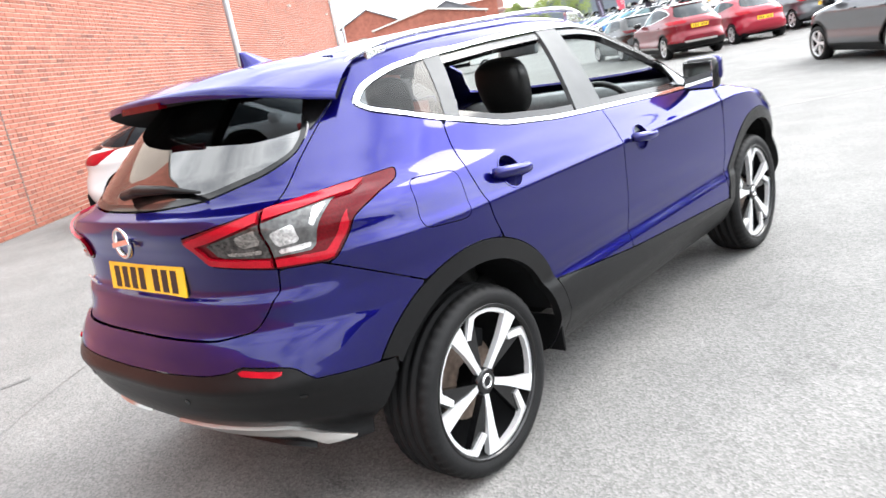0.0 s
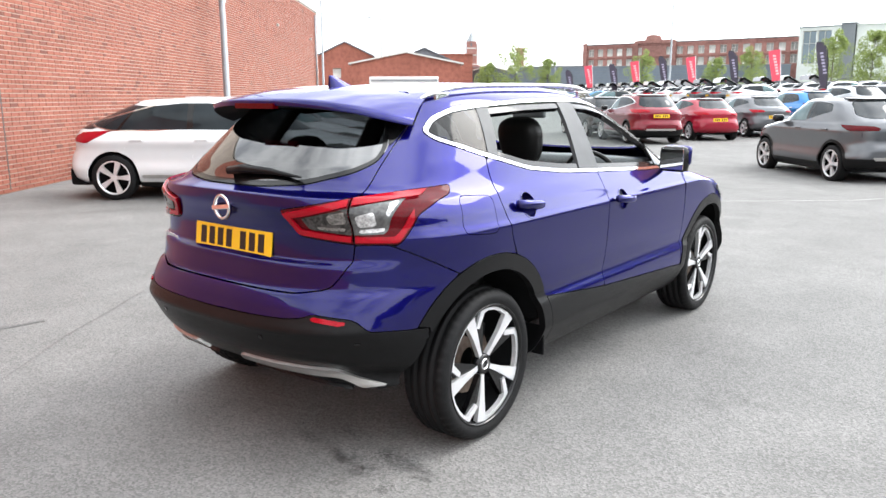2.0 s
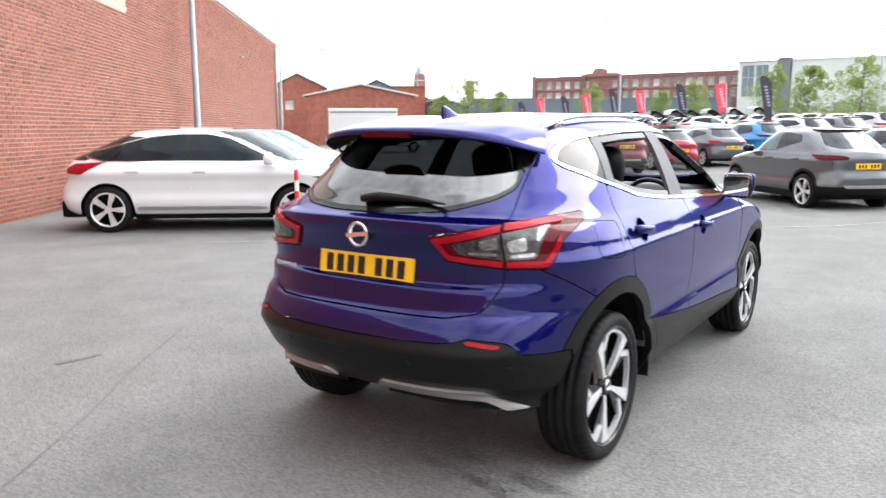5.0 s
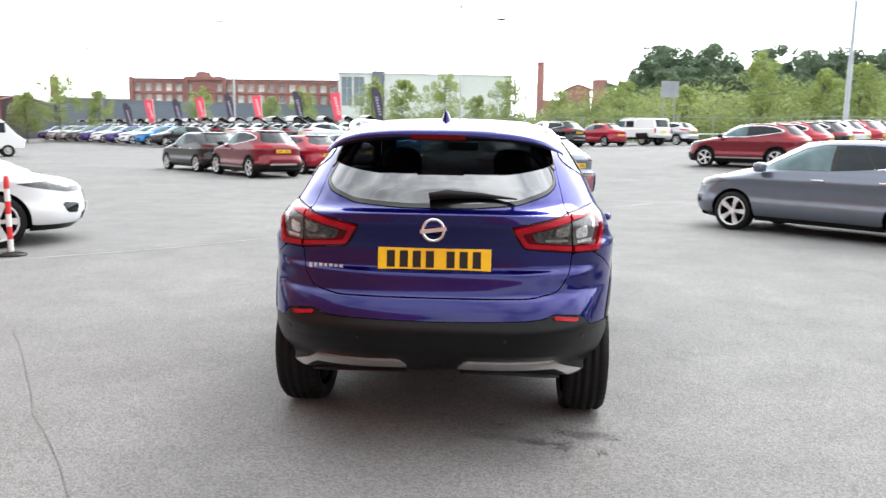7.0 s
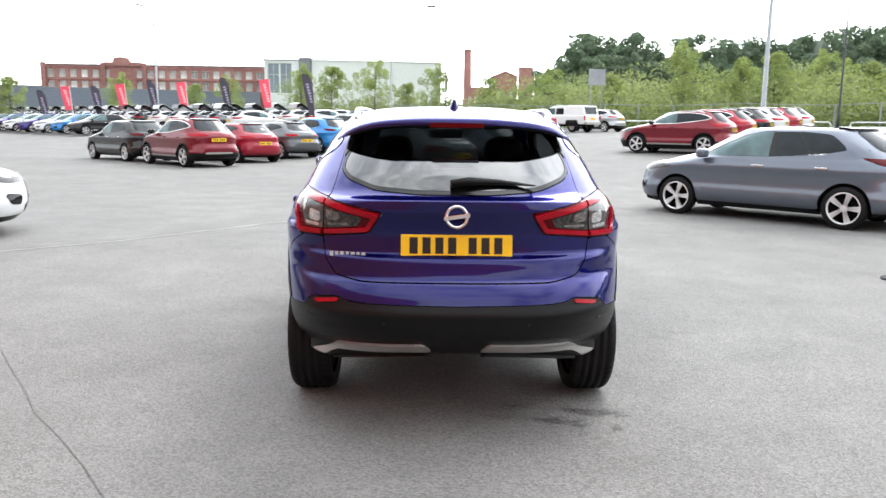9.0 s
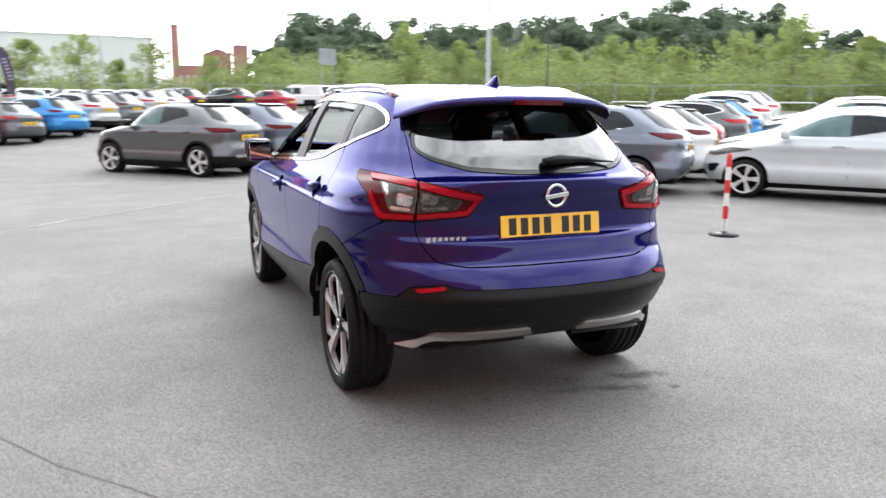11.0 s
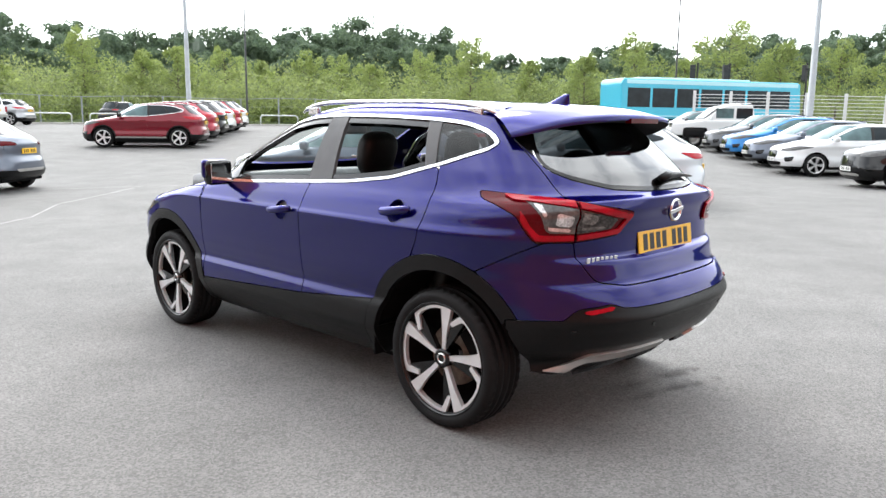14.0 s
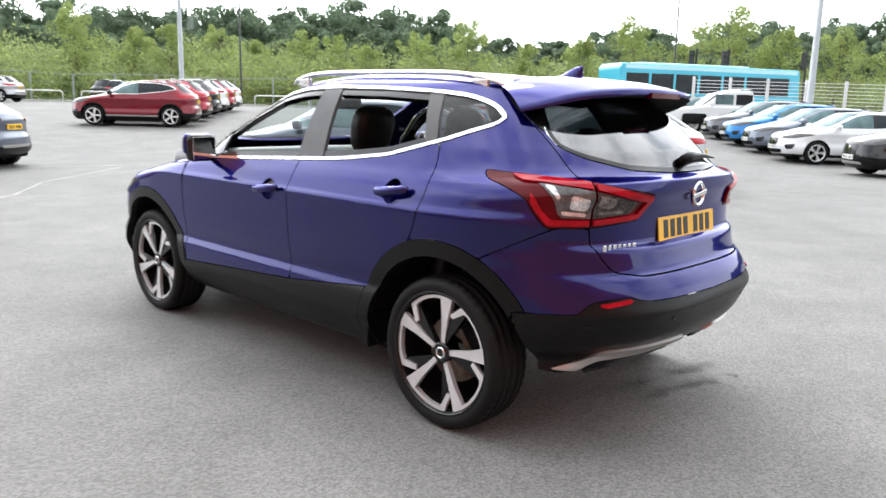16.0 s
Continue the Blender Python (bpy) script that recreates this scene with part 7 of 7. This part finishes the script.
def build_trees():
    protos = [young_tree(s, h) for s, h in ((1, 7.2), (2, 6.4), (3, 8.0), (4, 5.6))]
    rnd = random.Random(11)
    spots = []
    for az, d in ((-9.6, 80), (-7.4, 82), (-4.2, 78), (-1.7, 84), (.4, 79), (4.3, 80), (8.7, 78), (13.4, 77), (18.4, 75), (24.3, 73), (27.6, 75), (30.4, 76), (33.5, 73), (38, 74), (42, 78),
                  (-17.0, 88), (-22, 88), (-28.6, 84), (-31.0, 84), (-33.0, 84), (-14.6, 84), (50, 72), (45.5, 72), (54, 68), (57.5, 66), (61, 66), (64, 63), (67.5, 62), (71, 60), (75, 60), (36, 78), (22, 76)):
        a = radians(az)
        spots.append((d * math.sin(a), -5 + d * math.cos(a)))
    for i, (px, py) in enumerate(spots):
        p = protos[i % 4]
        s = rnd.uniform(.88, 1.12) * (.86 if i < 8 else 1.0) * (.75 if i in (15, 16, 17, 18, 19, 20) else 1.0)
        m = pose(px, py, rise(px, py), 0, 0, rnd.uniform(0, 360))
        if i < 4:
            p.matrix_world = m @ Matrix.Diagonal((s, s, s, 1))
        else:
            t = copy_thing(p, m)
            t.scale = (s, s, s)
    # woodland and scrub
    rng = np.random.default_rng(7)
    heights = [(2, 3.5), (7.4, 3.5), (9, 12), (11.5, 16.5), (17, 15.2), (22, 15.2), (30, 16.5), (38, 17.8), (44, 17.6), (47, 13.0), (52, 12.0), (58, 14.2), (66, 15.2), (71, 16), (80, 15.5), (100, 15)]

    def crowns(az):
        """Rounded tree tops, each a few degrees wide."""
        return 1.0 - .17 * abs(math.sin(az * .83 + 1.7 * noise.noise(Vector((az * .21, 2, 0))))) ** 2.2 - .05 * abs(noise.noise(Vector((az * 1.9, 7, 0))))
    ca, ra = [], []
    for az in np.arange(6.5, 108, .5):
        for layer in range(3):
            hz = 1.04 * np.interp(az, *zip(*heights)) * crowns(az) * rng.uniform(.95, 1.02) * (1, .84, .64)[layer]
            a = math.radians(az + rng.uniform(-.4, .4))
            d = 125 - 10 * layer + rng.uniform(-2, 4)
            x0, y0 = -1 + d * math.sin(a), -5 + d * math.cos(a)
            for k in range(10 if layer == 0 else 5):
                q = rng.uniform(.05, .10) * hz
                z = min(hz * rng.uniform(.45, 1.0), hz - q * .95)
                ca.append((x0 + rng.normal() * 1.2, y0 + rng.normal() * 1.2, z))
                ra.append((q, q, q * .85))
    ca, ra = np.array(ca), np.array(ra)
    v, f = leaf_cloud(rng, ca, ra, 640000, .25)
    # the closed mass of foliage behind the outer leaves
    az_s = np.arange(7.6, 110, .22)
    wall_v, wall_f = [], []
    for i, az in enumerate(az_s):
        a = math.radians(az)
        hz = np.interp(az, *zip(*heights))
        for j in range(7):
            zz = (hz * .93 * crowns(az) + .6 * noise.noise(Vector((az * 2.6, 0, 5)))) * j / 6
            d = 126 + 2.5 * noise.noise(Vector((az * .8, zz * .35, 1.0))) + (3.5 if j == 6 else 0)
            wall_v.append((-1 + d * math.sin(a), -5 + d * math.cos(a), zz))
        if i:
            n = (i - 1) * 7
            wall_f += [(n + j, n + j + 7, n + j + 8, n + j + 1) for j in range(6)]
    wv, wf = np.array(wall_v), np.array(wall_f) + len(v)
    v = np.concatenate((v, wv))
    f = np.concatenate((f, wf))
    ob = mesh_object("woodland", v, f, M_LEAF_WOOD, smooth=False)
    tagged(ob, "dense dark green woodland behind the road", "trees", kind="stuff")
    ca, ra = [], []
    for k in range(760):
        s = rng.uniform(-36, 95)
        o = rng.uniform(8, 32)
        p = BAR0 + BDIR * s + BOUT * o
        hz = rng.uniform(2.0, 5.4) * (.75 + .02 * o) * (1 if s > -12 else .55)
        for j in range(3):
            q = hz * rng.uniform(.28, .42)
            ca.append((p.x + rng.normal() * .9, p.y + rng.normal() * .9, rise(p.x, p.y) + hz * rng.uniform(.25, .75)))
            ra.append((q, q, q * 1.1))
    v, f = leaf_cloud(rng, np.array(ca), np.array(ra), 300000, .145)
    ob = mesh_object("shrubs", v, f, M_LEAF_SHRUB, smooth=False)
    tagged(ob, "tangled light green shrubs and saplings behind the fence", "shrubs", kind="stuff")
    gv = bmesh.new()
    N = 44
    rows = []
    for i in range(N + 1):
        p = BAR0 + BDIR * (-60 + 200 * i / N) + BOUT * 7.2
        rows.append([gv.verts.new((*(p + BOUT * o).xy, rise(p.x, p.y) + z)) for o, z in ((0, .03), (4, .35), (70, .6))])
    for p, q in zip(rows, rows[1:]):
        for i in range(2):
            gv.faces.new((p[i], q[i], q[i + 1], p[i + 1]))
    tagged(part("grass_verge", gv, M_GRASS, None), "rough green grass under the scrub", "grass", kind="structure")


M_GRASS = material("rough_grass", (0.075, 0.105, 0.035), .9, grain=(6, .3), stain=(.4, .25))
build_town()
build_edges()
bollard(-5.50, 3.05)
bollard(4.55, 1.78)
build_bus()
build_van()
pickup(9.3, 48.6, 40, True, "white pickup with a canopy parked near the barrier")
pickup(28.6, 10.2, 41, False, "white double-cab pickup parked nose out")
build_trees()
# joints and marks in the asphalt
strip("pale_joint", [(-6.2, 2.0), (-5.14, 2.87), (-3.95, 3.9), (-2.55, 5.62), (-1.06, 7.18), (.54, 8.7), (1.57, 10.55), (3.95, 12.8)], .035, M_JOINT, "pale worn joint line in the asphalt")
strip("pale_joint", [(-.5, 15.3), (1.52, 14.32), (4.48, 12.91), (7.0, 11.6)], .04, M_JOINT, "pale worn joint line in the asphalt")
strip("tar_crack", [(-3.3, -.2), (-2.96, -.62), (-2.35, -1.47), (-1.86, -2.08), (-1.37, -2.73), (-1.1, -3.1)], .006, M_TAR, "thin dark crack in the asphalt", wobble=.05)
strip("tar_crack", [(1.0, -.4), (1.53, -1.05), (1.97, -1.36), (2.79, -2.24), (3.6, -3.0)], .0025, M_TAR, "thin dark crack in the asphalt", wobble=.05)
strip("tar_crack", [(-3.6, 4.6), (-1.73, 2.58), (-.85, 1.61), (0, .8)], .005, M_TAR, "thin dark crack in the asphalt", wobble=.05)
strip("tar_crack", [(-2.62, -2.0), (-2.57, -1.72)], .05, M_TAR, "short dark scar in the asphalt", wobble=.02)
strip("tar_crack", [(-7.5, .5), (-6.7, 1.9)], .03, M_TAR, "short dark scar in the asphalt", wobble=.02)
def scuff(pts, spread, count, seed):
    """Rubber specks left by a turning tyre, scattered along a line."""
    rnd = random.Random(seed)
    verts, faces = [], []
    for _ in range(count):
        u = rnd.random() * (len(pts) - 1)
        i = min(int(u), len(pts) - 2)
        p = Vector(pts[i]).lerp(Vector(pts[i + 1]), u - i)
        if noise.noise(Vector((p.x * 9, p.y * 9, seed))) < -.12:
            continue
        cx, cy = p.x + rnd.gauss(0, spread), p.y + rnd.gauss(0, spread)
        r, turn, n = rnd.uniform(.003, .010), rnd.uniform(0, 6.28), len(verts)
        for k in range(5):
            w = r * rnd.uniform(.6, 1.2)
            verts.append((cx + 1.6 * w * math.cos(turn + 1.257 * k), cy + w * math.sin(turn + 1.257 * k), rise(cx, cy) + .004))
        faces.append(tuple(range(n, n + 5)))
    tagged(mesh_object("tyre_scuff", verts, faces, M_SCUFF, smooth=False), "faint dark rubber specks on the asphalt", "ground mark", kind="stuff")


scuff([(-.05, -1.58), (.20, -1.66), (.49, -1.70), (.74, -1.74), (.92, -1.80)], .026, 480, 1)
scuff([(.10, -1.77), (.33, -1.82), (.58, -1.89), (.83, -1.96)], .022, 300, 2)
build_wall()
